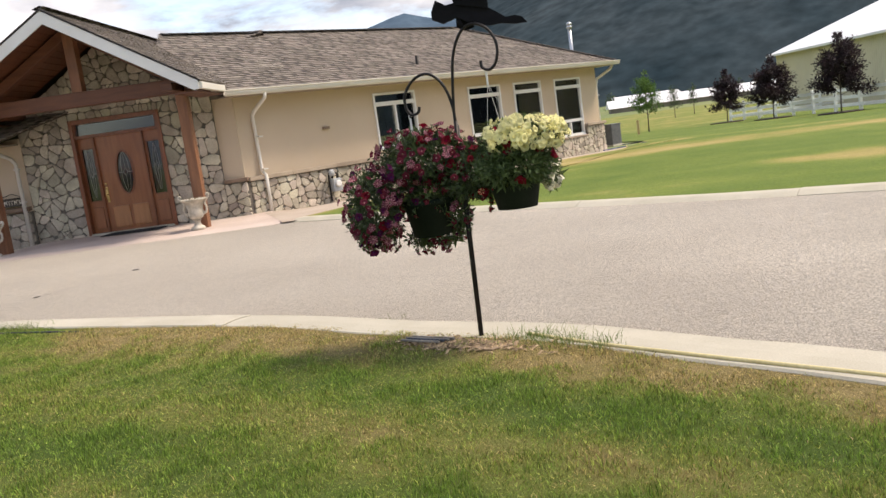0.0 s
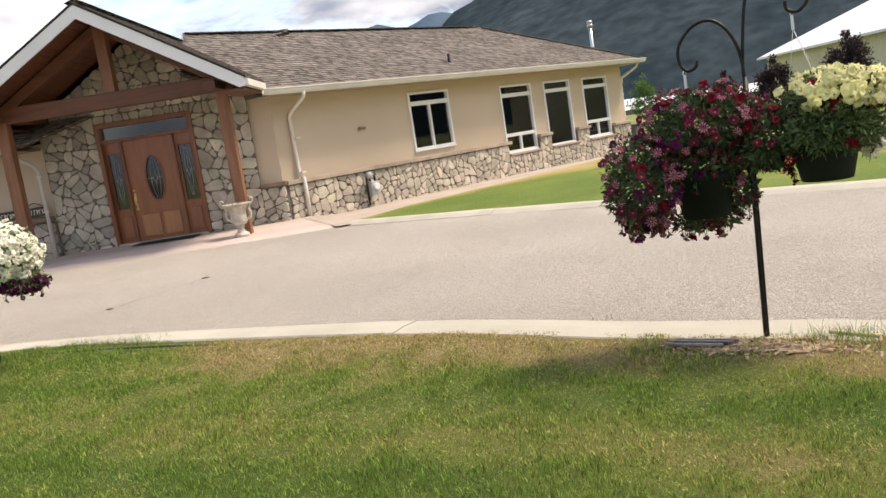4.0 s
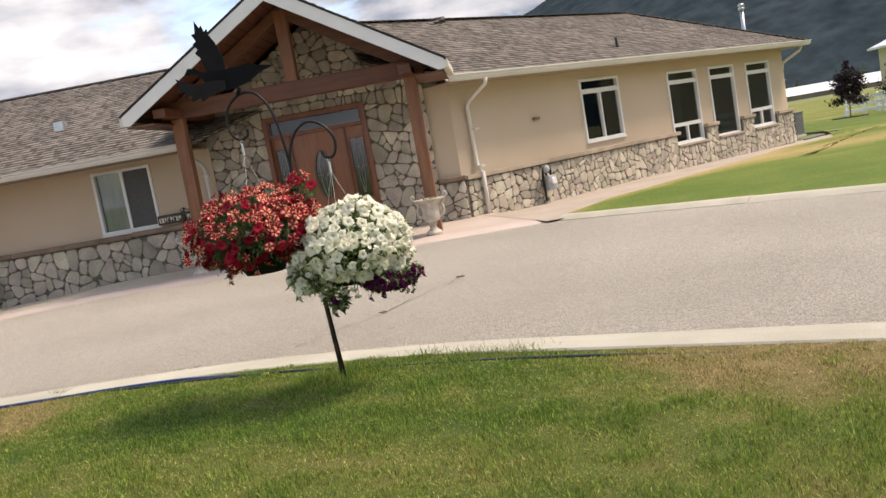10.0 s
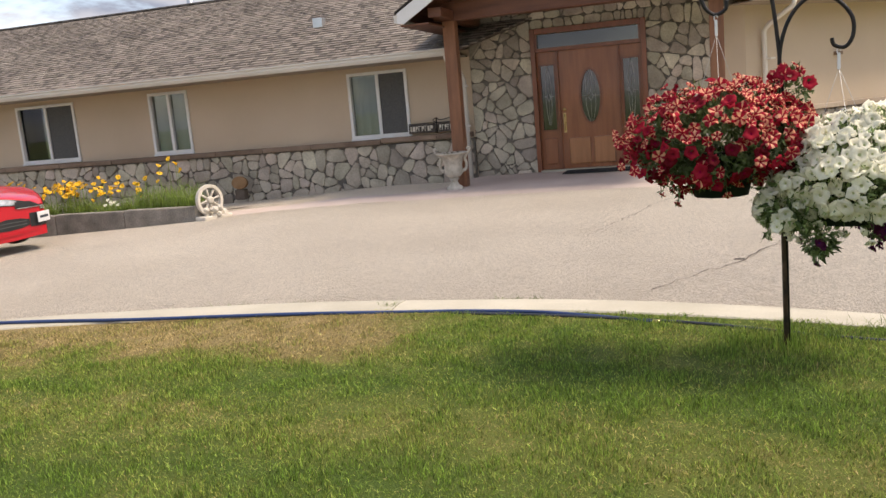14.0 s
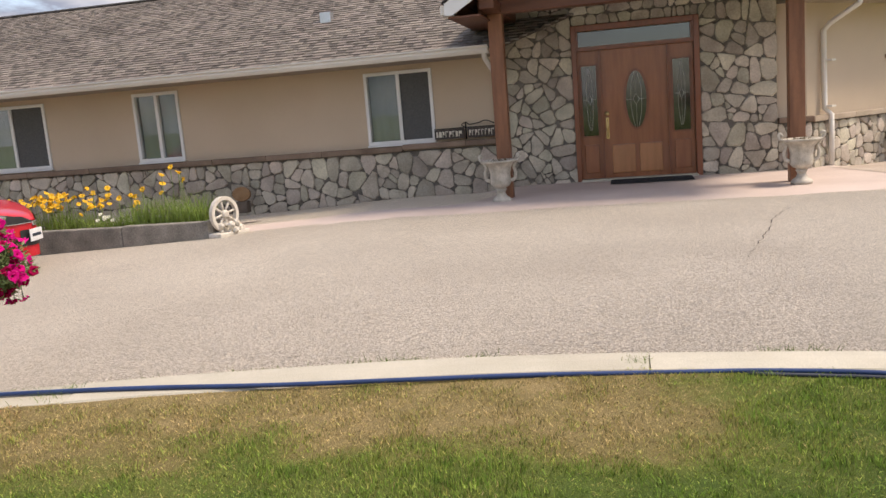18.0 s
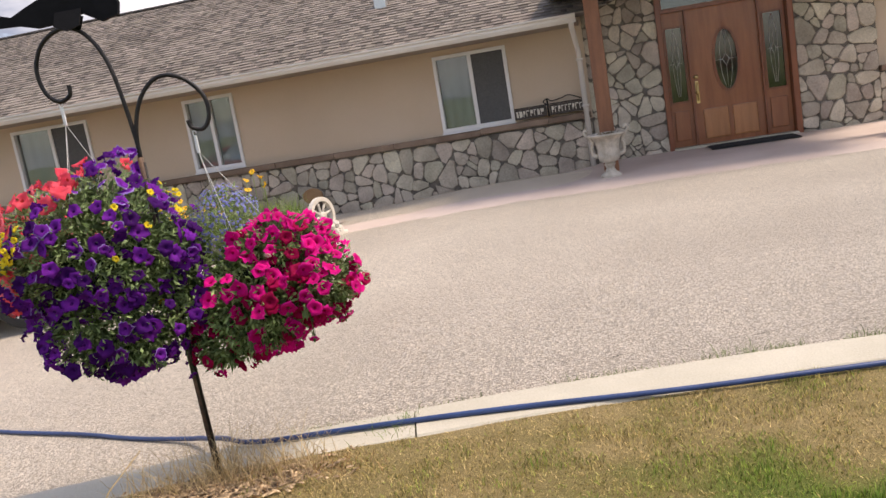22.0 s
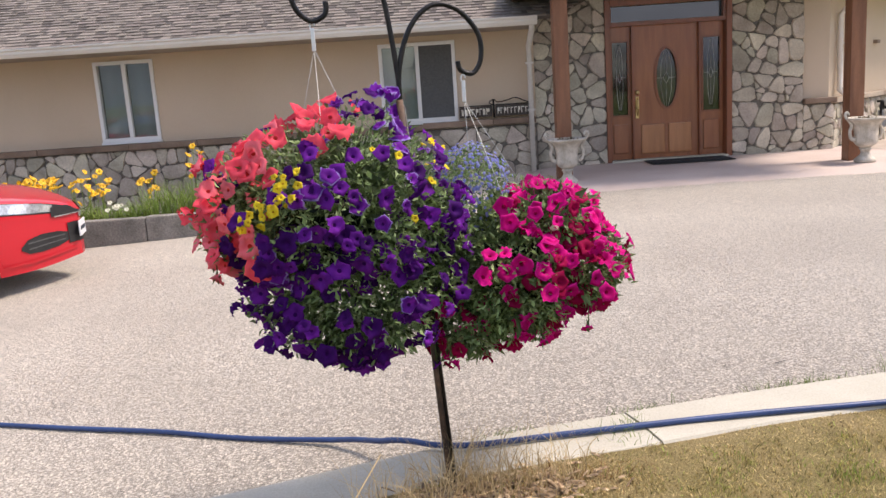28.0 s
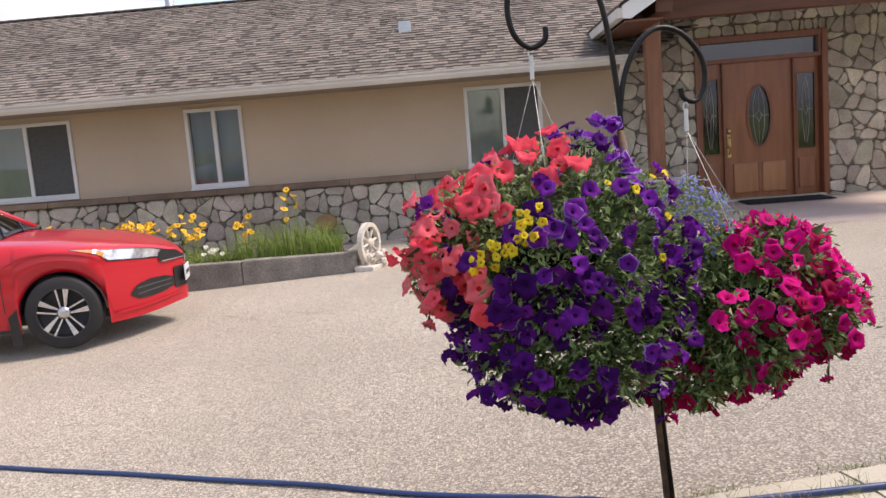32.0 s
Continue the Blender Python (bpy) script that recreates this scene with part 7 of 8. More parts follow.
CAR_LO = [(-3.56, 0.36), (-3.4, 0.26), (-3.1, 0.22), (-0.6, 0.18), (0.5, 0.165), (0.6, 0.18), (0.72, 0.21)]


def car_lo(x):
    z = lerp_table(CAR_LO, x)
    for xc in (0.0, -2.62):
        if abs(x - xc) < 0.352:
            z = max(z, 0.315 + math.sqrt(0.352 ** 2 - (x - xc) ** 2))
    return z


def nose_x(x):
    """The front overhang, drawn out ahead of the front wheel."""
    return x if x < 0.36 else 0.36 + (x - 0.36) * 1.55


def car_pt(x, f, sg):
    """A point of the body side at station x; f from the bottom edge (0) to the shoulder (1)."""
    w, lo, sh = lerp_table(CAR_W, x), car_lo(x), lerp_table(CAR_SH, x)
    k = lerp_table([(0, 0.955), (0.2, 0.985), (0.5, 1.0), (0.72, 0.985), (0.8, 0.995), (1.0, 0.93)], f)
    return Vector((nose_x(x), sg * w * k, lo + (sh - lo) * f))


car = thing("car", "red two-door coupe parked along the driveway", "car", (-14.75, 13.0, -0.205), 11.0)
bm = bmesh.new()
xs = sorted({round(-3.56 + 0.045 * k, 3) for k in range(100)} | {0.352, -0.352, -2.268, -2.972, 0.345, -0.345, 0.72, 0.63, 0.68, 0.70})
FR = (0, 0.1, 0.2, 0.35, 0.5, 0.65, 0.74, 0.8, 0.9, 1.0)
rows = []
for x in (x for x in xs if x <= 0.72):
    w, top, sh = lerp_table(CAR_W, x), lerp_table(CAR_TOP, x), lerp_table(CAR_SH, x)
    half = [car_pt(x, f, -1) for f in FR] + [Vector((nose_x(x), -w * q, sh + (top - sh) * k)) for q, k in ((0.82, 0.45), (0.6, 0.78), (0.3, 0.96))]
    ring = half + [Vector((nose_x(x), 0, top))] + [Vector((p.x, -p.y, p.z)) for p in reversed(half)]
    rows.append([bm.verts.new(p) for p in ring])
for a, b in zip(rows, rows[1:]):
    for k in range(len(a) - 1):
        bm.faces.new((a[k], b[k], b[k + 1], a[k + 1])).smooth = True
bm.faces.new(rows[-1])
bm.faces.new(rows[0][::-1])
bmesh.ops.recalc_face_normals(bm, faces=bm.faces[:])
body = part("body", bm, M["red_paint"], car, "glossy red body shell")
part("underbody", box_bm(-3.4, 0.36, -0.62, 0.62, 0.2, 0.62), M["black_plastic"], car)
for xc in (0.0, -2.62):
    for sg in (-1, 1):
        bm = bmesh.new()
        rr = [[bm.verts.new((xc + 0.352 * math.cos(t), sg * y, 0.315 + 0.352 * math.sin(t))) for t in (math.pi * k / 14 for k in range(15))] for y in (0.86, 0.6)]
        for k in range(14):
            bm.faces.new((rr[0][k], rr[0][k + 1], rr[1][k + 1], rr[1][k]))
        part("wheel_arch", bm, M["black_plastic"], car)
# greenhouse
GH = [(-3.12, 1.03, 1.04, 0.66, 0.62), (-2.75, 1.03, 1.22, 0.72, 0.56), (-2.35, 1.02, 1.345, 0.76, 0.545), (-1.9, 1.0, 1.395, 0.785, 0.56), (-1.45, 0.99, 1.39, 0.79, 0.56), (-1.2, 0.985, 1.345, 0.79, 0.56), (-0.9, 0.975, 1.19, 0.785, 0.60), (-0.52, 0.955, 0.965, 0.76, 0.66)]
bm = bmesh.new()
rows = []
for x, zb, zt, wb, wt in GH:
    ring = [(x, -wb, zb - 0.04), (x, -(wb * 0.55 + wt * 0.45), zb + (zt - zb) * 0.5), (x, -wt, zt - 0.02), (x, -wt * 0.6, zt), (x, 0, zt + 0.012), (x, wt * 0.6, zt), (x, wt, zt - 0.02), (x, wb * 0.55 + wt * 0.45, zb + (zt - zb) * 0.5), (x, wb, zb - 0.04)]
    rows.append([bm.verts.new(p) for p in ring])
for a, b in zip(rows, rows[1:]):
    for k in range(8):
        bm.faces.new((a[k], b[k], b[k + 1], a[k + 1])).smooth = True
bmesh.ops.recalc_face_normals(bm, faces=bm.faces[:])
part("cabin", bm, M["black_plastic"], car, "dark cabin")


def gh(x, k):
    """A point of the greenhouse skin, k from 0 (sill) to 8 across."""
    tab = [[(g[0], v) for g, v in zip(GH, col)] for col in zip(*[g[1:] for g in GH])]
    zb, zt, wb, wt = (lerp_table(t, x) for t in tab)
    ring = [(-wb, zb - 0.04), (-(wb * 0.55 + wt * 0.45), zb + (zt - zb) * 0.5), (-wt, zt - 0.02), (-wt * 0.6, zt), (0, zt + 0.012)]
    ring += [(-y, z) for y, z in reversed(ring[:-1])]
    i = min(7, int(k))
    t = k - i
    y = ring[i][0] + (ring[i + 1][0] - ring[i][0]) * t
    z = ring[i][1] + (ring[i + 1][1] - ring[i][1]) * t
    return Vector((x, y, z))


def gh_patch(name, x0, x1, k0, k1, off, material, nx=12, nk=8, shape=None, label=""):
    bm = bmesh.new()
    rows = []
    for i in range(nx + 1):
        x = x0 + (x1 - x0) * i / nx
        row = []
        for j in range(nk + 1):
            a, b = (k0, k1) if shape is None else shape(x)
            p = gh(x, a + (b - a) * j / nk)
            o = Vector((0.3 if x > -1.2 else -0.1, p.y * 0.9, max(0.1, p.z - 0.9))).normalized()
            row.append(bm.verts.new(p + o * off))
        rows.append(row)
    for a, b in zip(rows, rows[1:]):
        for j in range(nk):
            bm.faces.new((a[j], b[j], b[j + 1], a[j + 1])).smooth = True
    return part(name, bm, material, car, label)


gh_patch("roof", -2.5, -1.2, 1.9, 6.1, 0.012, M["red_paint"], label="red roof panel")
gh_patch("windshield", -1.2, -0.56, 2.15, 5.85, 0.008, M["car_glass"], label="raked windshield")
gh_patch("rear_window", -3.05, -2.5, 2.1, 5.9, 0.008, M["car_glass"])
for a, b in ((0.12, 1.8), (7.88, 6.2)):
    gh_patch("side_window", -2.5, -0.85, a, b, 0.008, M["car_glass"], label="tinted side window", shape=lambda x, a=a, b=b: (a, a + (b - a) * min(1, max(0.05, (x + 2.75) / 0.5), 1) * min(1.0, max(0.06, (-0.80 - x) / 0.28))))
    e = -1 if a < 4 else 1
    for pts, r in (([gh(-0.55, 2 if e < 0 else 6), gh(-0.9, 2 if e < 0 else 6), gh(-1.22, 2 if e < 0 else 6)], 0.026), ([gh(-2.35, 1.85 if e < 0 else 6.15), gh(-2.75, 1.8 if e < 0 else 6.2), gh(-3.1, 1.7 if e < 0 else 6.3)], 0.045)):
        bm = bmesh.new()
        tube(bm, pts, r, 8)
        part("pillar", bm, M["red_paint"], car)


def side_patch(name, sg, pts, material, off=0.008, parent=car, label=""):
    """A panel laid on the body side: pts (x, f_low, f_high)."""
    bm = bmesh.new()
    rows = []
    fine = []
    for (x0, a0, b0), (x1, a1, b1) in zip(pts, pts[1:]):
        for k in range(4):
            t = k / 4
            fine.append((x0 + (x1 - x0) * t, a0 + (a1 - a0) * t, b0 + (b1 - b0) * t))
    fine.append(pts[-1])
    for x, a, b in fine:
        row = []
        for j in range(5):
            p = car_pt(x, a + (b - a) * j / 4, sg)
            q = car_pt(x + 0.02, a + (b - a) * j / 4, sg) - car_pt(x - 0.02, a + (b - a) * j / 4, sg)
            nrm = Vector((-q.y, q.x, 0)).normalized()
            if nrm.y * sg < 0:
                nrm = -nrm
            row.append(bm.verts.new(p + nrm * off))
        rows.append(row)
    for a, b in zip(rows, rows[1:]):
        for j in range(4):
            bm.faces.new((a[j], b[j], b[j + 1], a[j + 1])).smooth = True
    return part(name, bm, material, parent, label)


for sg in (-1, 1):
    side_patch("lamp_bezel", sg, [(0.10, 0.925, 0.945), (0.24, 0.865, 0.972), (0.38, 0.83, 0.99), (0.53, 0.825, 0.99), (0.66, 0.84, 0.985)], M["black_plastic"], 0.004)
    hl_ = side_patch("headlight", sg, [(0.115, 0.928, 0.942), (0.25, 0.878, 0.966), (0.38, 0.848, 0.982), (0.52, 0.845, 0.982), (0.61, 0.86, 0.97)], M["lamp_clear"], 0.007, car, "clear wraparound headlight")
    side_patch("indicator", sg, [(0.15, 0.915, 0.945), (0.24, 0.885, 0.955), (0.36, 0.865, 0.945)], M["amber"], 0.011, hl_, "amber indicator")
    fg = side_patch("fog_lamp", sg, [(0.46, 0.32, 0.36), (0.49, 0.26, 0.46), (0.55, 0.25, 0.52), (0.62, 0.28, 0.53), (0.665, 0.34, 0.50)], M["black_plastic"], 0.007, car, "black fog lamp recess")
    side_patch("slat", sg, [(0.49, 0.315, 0.335), (0.65, 0.37, 0.39)], M["screen"], 0.012, fg)
    side_patch("slat", sg, [(0.49, 0.40, 0.42), (0.65, 0.45, 0.47)], M["screen"], 0.012, fg)
    side_patch("bumper_crease", sg, [(0.33, 0.115, 0.14), (0.50, 0.12, 0.155), (0.62, 0.14, 0.18), (0.70, 0.17, 0.20)], M["red_paint"], 0.014, body)
    side_patch("fender_crease", sg, [(-0.42, 0.785, 0.80), (0.0, 0.775, 0.79), (0.20, 0.76, 0.775)], M["red_paint"], 0.008, body)
    side_patch("door_gap", sg, [(-0.46, 0.06, 0.98), (-0.452, 0.06, 0.98)], M["black_plastic"], 0.002)
    side_patch("door_gap", sg, [(-1.92, 0.08, 0.99), (-1.912, 0.08, 0.99)], M["black_plastic"], 0.002)
    side_patch("sill_trim", sg, [(-2.24, 0.0, 0.05), (-0.38, 0.0, 0.05)], M["black_plastic"], 0.004)
    side_patch("mudflap", sg, [(-0.44, -0.16, 0.2), (-0.36, -0.16, 0.3)], M["black_plastic"], 0.006)
    part("door_handle", box_bm(-1.80, -1.60, sg * 0.865 - 0.018, sg * 0.865 + 0.018, 0.80, 0.835, 0.01), M["red_paint"], car)
    bm = bmesh.new()
    bmesh.ops.create_uvsphere(bm, u_segments=14, v_segments=10, radius=1.0, matrix=Matrix.LocRotScale((-0.98, sg * 0.96, 1.0), None, (0.075, 0.115, 0.07)))
    for f in bm.faces:
        f.smooth = True
    mi = part("wing_mirror", bm, M["red_paint"], car, "red wing mirror")
    part("mirror_stalk", box_bm(-0.98, -0.90, min(sg * 0.78, sg * 0.88), max(sg * 0.78, sg * 0.88), 0.95, 1.0, 0.01), M["black_plastic"], mi)
# nose: pieces that wrap round the front
def nose_band(name, x0, z0, z1, off, material, parent=car, label=""):
    """A band round the nose from station x0 on one side to the other, between two heights."""
    bm = bmesh.new()
    xs_ = [x0 + (0.72 - x0) * k / 8 for k in range(9)]
    ends = [(x, -1) for x in xs_] + [(x, 1) for x in reversed(xs_)]
    rows = []
    for x, sg in ends:
        lo, sh = car_lo(x), lerp_table(CAR_SH, x)
        row = []
        for j in range(4):
            z = z0 + (z1 - z0) * j / 3
            p = car_pt(x, min(1.0, max(0.0, (z - lo) / (sh - lo))), sg)
            o = Vector((0.55, sg * (1.0 - 0.9 * x / 0.72), 0)).normalized()
            row.append(bm.verts.new((p.x + o.x * off, p.y + o.y * off, min(z, sh))))
        rows.append(row)
    for a, b in zip(rows, rows[1:]):
        for j in range(3):
            bm.faces.new((a[j], b[j], b[j + 1], a[j + 1])).smooth = True
    return part(name, bm, material, parent, label)


gr = nose_band("grille", 0.60, 0.61, 0.70, 0.012, M["black_plastic"], car, "black grille")
nose_band("chrome_bar", 0.61, 0.605, 0.616, 0.018, M["alloy"], gr)
part("emblem", box_bm(0.921, 0.935, -0.045, 0.045, 0.565, 0.625, 0.01), M["alloy"], gr)
nose_band("lower_intake", 0.665, 0.34, 0.53, 0.010, M["black_plastic"], car, "black lower intake")
pl = part("number_plate", box_bm(0.926, 0.938, -0.15, 0.15, 0.385, 0.53, 0.004), M["plate"], car, "white plate")
part("plate_bar", box_bm(0.939, 0.941, -0.11, 0.11, 0.44, 0.475), M["ink"], pl)
for y in (-0.45, 0.1):
    bm = bmesh.new()
    tube(bm, [(-0.50, y, 0.975), (-0.62, y + 0.30, 1.045)], 0.008, 5)
    part("wiper", bm, M["black_plastic"], car)
# wheels
for xc in (0.0, -2.62):
    for sg in (-1, 1):
        bm = bmesh.new()
        lathe(bm, [(0.20, -0.10), (0.285, -0.10), (0.308, -0.085), (0.316, -0.05), (0.316, 0.05), (0.308, 0.085), (0.285, 0.10), (0.215, 0.10)], 40, caps=False)
        turn = pose(xc, sg * 0.775, 0.316, 90 if sg < 0 else -90)
        bmesh.ops.transform(bm, matrix=turn, verts=bm.verts)
        ty = part("tyre", bm, M["rubber"], car, "black tyre")
        bm = bmesh.new()
        lathe(bm, [(0.01, 0.03), (0.19, 0.03), (0.21, 0.06), (0.222, 0.098), (0.215, 0.104), (0.205, 0.09)], 40, caps=False)
        bmesh.ops.transform(bm, matrix=turn, verts=bm.verts)
        rim = part("rim", bm, M["black_plastic"], ty)
        for k in range(5):
            for e in (-0.2, 0.2):
                a = k * 2 * math.pi / 5 + 0.3
                sp = bmesh.new()
                p0 = Vector((0.05 * math.cos(a + e * 2), 0.05 * math.sin(a + e * 2), 0.085))
                p1 = Vector((0.208 * math.cos(a + e), 0.208 * math.sin(a + e), 0.098))
                d = (p1 - p0).normalized()
                s = Vector((-d.y, d.x, 0)).normalized()
                vs = [sp.verts.new(p + s * q + Vector((0, 0, z))) for p, wd in ((p0, 0.007), (p1, 0.024 if e < 0 else 0.008)) for q, z in ((-wd, 0), (wd, 0), (wd * 0.8, -0.03), (-wd * 0.8, -0.03))]
                for q in ((0, 1, 5, 4), (1, 2, 6, 5), (2, 3, 7, 6), (3, 0, 4, 7)):
                    sp.faces.new([vs[i] for i in q])
                bmesh.ops.transform(sp, matrix=turn, verts=sp.verts)
                part("spoke", sp, M["alloy"], rim)
        bm = bmesh.new()
        lathe(bm, [(0.055, 0.05), (0.055, 0.092), (0.02, 0.1)], 18)
        bmesh.ops.transform(bm, matrix=turn, verts=bm.verts)
        part("hub_cap", bm, M["alloy"], rim)


# ---- beyond the lawn ----
def tree(name, at, h, spread, material, label, category="tree", seed=1, leaves=2600, start=0.26, leaf=0.2):
    rng = random.Random(seed)
    root = thing(name, label, category, at)
    bm = bmesh.new()
    tube(bm, [(0, 0, -0.2), (0.03, 0.02, h * 0.3), (0.0, 0.04, h * 0.6), (0.05, 0, h * 0.9)], 0.045 * h / 4, 8, 0.012)
    tr = part("trunk", bm, M["bark"], root)
    tips = []
    for k in range(17):
        z0 = h * (start + 0.50 * k / 17)
        a = k * 2.4 + rng.uniform(-0.4, 0.4)
        L = spread * rng.uniform(0.6, 1.0) * (1.0 - 0.45 * k / 17)
        e = Vector((math.cos(a) * L, math.sin(a) * L, z0 + h * rng.uniform(0.05, 0.20)))
        mid = Vector((math.cos(a) * L * 0.5, math.sin(a) * L * 0.5, z0 + h * 0.07))
        bm = bmesh.new()
        tube(bm, [(0, 0, z0), mid, e], 0.018 * h / 4, 5, 0.005)
        part("limb", bm, M["bark"], tr)
        tips += [(mid, 0.5), (e, 0.8), (mid.lerp(e, 0.5), 0.7)]
    tips += [(Vector((0, 0, h * 0.85)), 0.6), (Vector((0.05, 0, h * 0.95)), 0.35)]
    spots = []
    for _ in range(leaves):
        c, s = rng.choice(tips)
        d = Vector((rng.gauss(0, 1), rng.gauss(0, 1), rng.gauss(0, 0.8)))
        spots.append((c + d * s * spread * 0.15, d.normalized()))
    leaf_cloud("crown", spots, material, root, leaf, "uneven open crown of leaves")
    return root


tree("purple_maple", (18.7, 52.5, gz(18, 52.5)), 3.3, 1.05, M["purple_leaf"], "young purple-leaved maple in a dark mulch ring", seed=3, leaves=5200, leaf=0.17, start=0.2)
tree("purple_maple", (19.05, 46.3, gz(18, 46.3)), 3.45, 1.32, M["purple_leaf"], "broad young purple-leaved maple in a dark mulch ring", seed=5, leaves=7500, leaf=0.175, start=0.2)
tree("purple_maple", (19.35, 39.3, gz(19, 39.3)), 3.75, 1.3, M["purple_leaf"], "tall young purple-leaved maple beside the white fence", seed=8, leaves=7500, leaf=0.17, start=0.22)
tree("young_tree", (14.4, 55, gz(14, 55)), 4.0, 1.05, M["green_leaf"], "slender young green tree on the lawn", seed=11, leaves=2600, leaf=0.18)
tree("sapling", (26.5, 90, gz(26, 90)), 3.6, 0.8, M["dark_leaf"], "thin sapling in the field", seed=13, leaves=700, leaf=0.18)
tree("sapling", (30.5, 96, gz(30, 96)), 3.6, 0.7, M["dark_leaf"], "thin sapling in the field", seed=17, leaves=600, leaf=0.18)
for x, y in ((18.7, 52.5), (19.05, 46.3), (19.35, 39.3)):
    bm = bmesh.new()
    prism(bm, [(x + 1.0 * math.cos(t) * (1 + 0.06 * math.sin(5 * t)), y + 0.9 * math.sin(t)) for t in (2 * math.pi * k / 22 for k in range(22))], lambda a, b, d: (a, b, gz(x, y) + d), 0.0, 0.07)
    tagged(part("mulch_ring", bm, M["mulch"]), "dark mulch ring round a young tree", "mulch", "mulch rings", "structure")

fence = thing("fence", "white vinyl post-and-rail fence along the lawn", "fence", (0, 0, 0))
runs = [((20.9, 58.0), (20.9, 28.0)), ((20.9, 58.0), (60.0, 66.0))]
for (x0, y0), (x1, y1) in runs:
    L = math.hypot(x1 - x0, y1 - y0)
    n = round(L / 2.4)
    ang = math.degrees(math.atan2(y1 - y0, x1 - x0))
    for k in range(n + 1):
        x, y = x0 + (x1 - x0) * k / n, y0 + (y1 - y0) * k / n
        z = gz(x, y) - 0.1
        bm = box_bm(-0.07, 0.07, -0.07, 0.07, -0.3, 1.32, 0.008)
        bmesh.ops.transform(bm, matrix=pose(x, y, z, 0, 0, ang), verts=bm.verts)
        po = part("post", bm, M["vinyl"], fence)
        bm = bmesh.new()
        vs = [bm.verts.new(p) for p in ((-0.08, -0.08, 1.32), (0.08, -0.08, 1.32), (0.08, 0.08, 1.32), (-0.08, 0.08, 1.32), (0, 0, 1.39))]
        for q in ((0, 1, 4), (1, 2, 4), (2, 3, 4), (3, 0, 4)):
            bm.faces.new([vs[i] for i in q])
        bmesh.ops.transform(bm, matrix=pose(x, y, z, 0, 0, ang), verts=bm.verts)
        part("post_cap", bm, M["vinyl"], po)
        if k < n:
            xb, yb = x0 + (x1 - x0) * (k + 1) / n, y0 + (y1 - y0) * (k + 1) / n
            for h in (0.40, 0.78, 1.16):
                bm = bmesh.new()
                a, b = Vector((x, y, z + h)), Vector((xb, yb, gz(xb, yb) - 0.1 + h))
                s = Vector((-(b - a).y, (b - a).x, 0)).normalized() * 0.03
                u = Vector((0, 0, 0.085))
                q = [bm.verts.new(p) for p in (a - s - u, a + s - u, a + s + u, a - s + u, b - s - u, b + s - u, b + s + u, b - s + u)]
                for f in ((0, 1, 2, 3), (4, 5, 6, 7), (0, 4, 5, 1), (1, 5, 6, 2), (2, 6, 7, 3), (3, 7, 4, 0)):
                    bm.faces.new([q[i] for i in f])
                bmesh.ops.recalc_face_normals(bm, faces=bm.faces[:])
                part("rail", bm, M["vinyl"], fence)

barn = thing("barn", "large cream metal barn with a white roof", "barn", (29.9, 72.6, -1.2), -3)
bm = bmesh.new()
prism(bm, [(0.4, 0.0), (0.4, 4.55), (13.0, 8.9), (25.6, 4.55), (25.6, 0.0)], lambda a, b, d: (a, d, b), -44.0, -0.4)
bw = part("wall", bm, M["shed_wall"], barn, "cream ribbed metal wall")
bm = bmesh.new()
for k in range(145):
    bx(bm, 0.375, 0.4, -43.9 + k * 0.3, -43.86 + k * 0.3, 0, 4.5)
tagged(part("wall_ribs", bm, M["shed_wall"], bw), "", "", "", "stuff")
for a0, a1, z0, z1 in ((-0.15, 13.0, 4.52, 9.03), (26.15, 13.0, 4.52, 9.03)):
    bm = bmesh.new()
    prism(bm, [(a0, z0), (a1, z1), (a1, z1 + 0.14), (a0, z0 + 0.14)], lambda a, b, d: (a, d, b), -44.5, 0.1)
    part("roof", bm, M["shed_roof"], barn, "white metal roof")
part("gutter", box_bm(-0.27, -0.15, -44.5, 0.1, 4.48, 4.66, 0.02), M["white"], barn)


def far_shed(at, turn, w, l, h, label):
    root = thing("farm_shed", label, "shed", at, turn, "far farm sheds")
    part("wall", box_bm(0, l, 0, w, 0, h), M["far_wall"], root)
    bm = bmesh.new()
    prism(bm, [(-0.6, h - 0.1), (w / 2, h + w * 0.2), (w + 0.6, h - 0.1)], lambda a, b, d: (d, a, b), -0.6, l + 0.6)
    part("roof", bm, M["shed_roof"], root, "white metal roof")


far_shed((44, 200, -1.6), -8, 9, 46, 1.5, "long low white-roofed farm shed far across the field")
far_shed((96, 215, -1.6), -8, 9, 30, 1.8, "low white-roofed farm shed far across the field")
far_shed((60, 260, -1.6), 5, 10, 20, 2.4, "grey far farm shed with a pale roof")
for k, (x, y) in enumerate(((70, 240), (84, 236), (112, 250), (128, 244), (52, 236), (140, 260), (98, 262))):
    tree("field_tree", (x, y, -1.7), 5.5 + k % 3, 2.2, M["dark_leaf"], "dark distant tree at the field edge", seed=30 + k, leaves=420, start=0.15, leaf=0.55)
for x, y in ((10.6, 47.0), (11.8, 47.3)):
    tagged(part("field_stake", box_bm(x - 0.06, x + 0.06, y - 0.06, y + 0.06, gz(x, y) - 0.2, gz(x, y) + 0.8), M["dry_grass"]), "short weathered wooden stake in the grass", "stake", "field stakes")


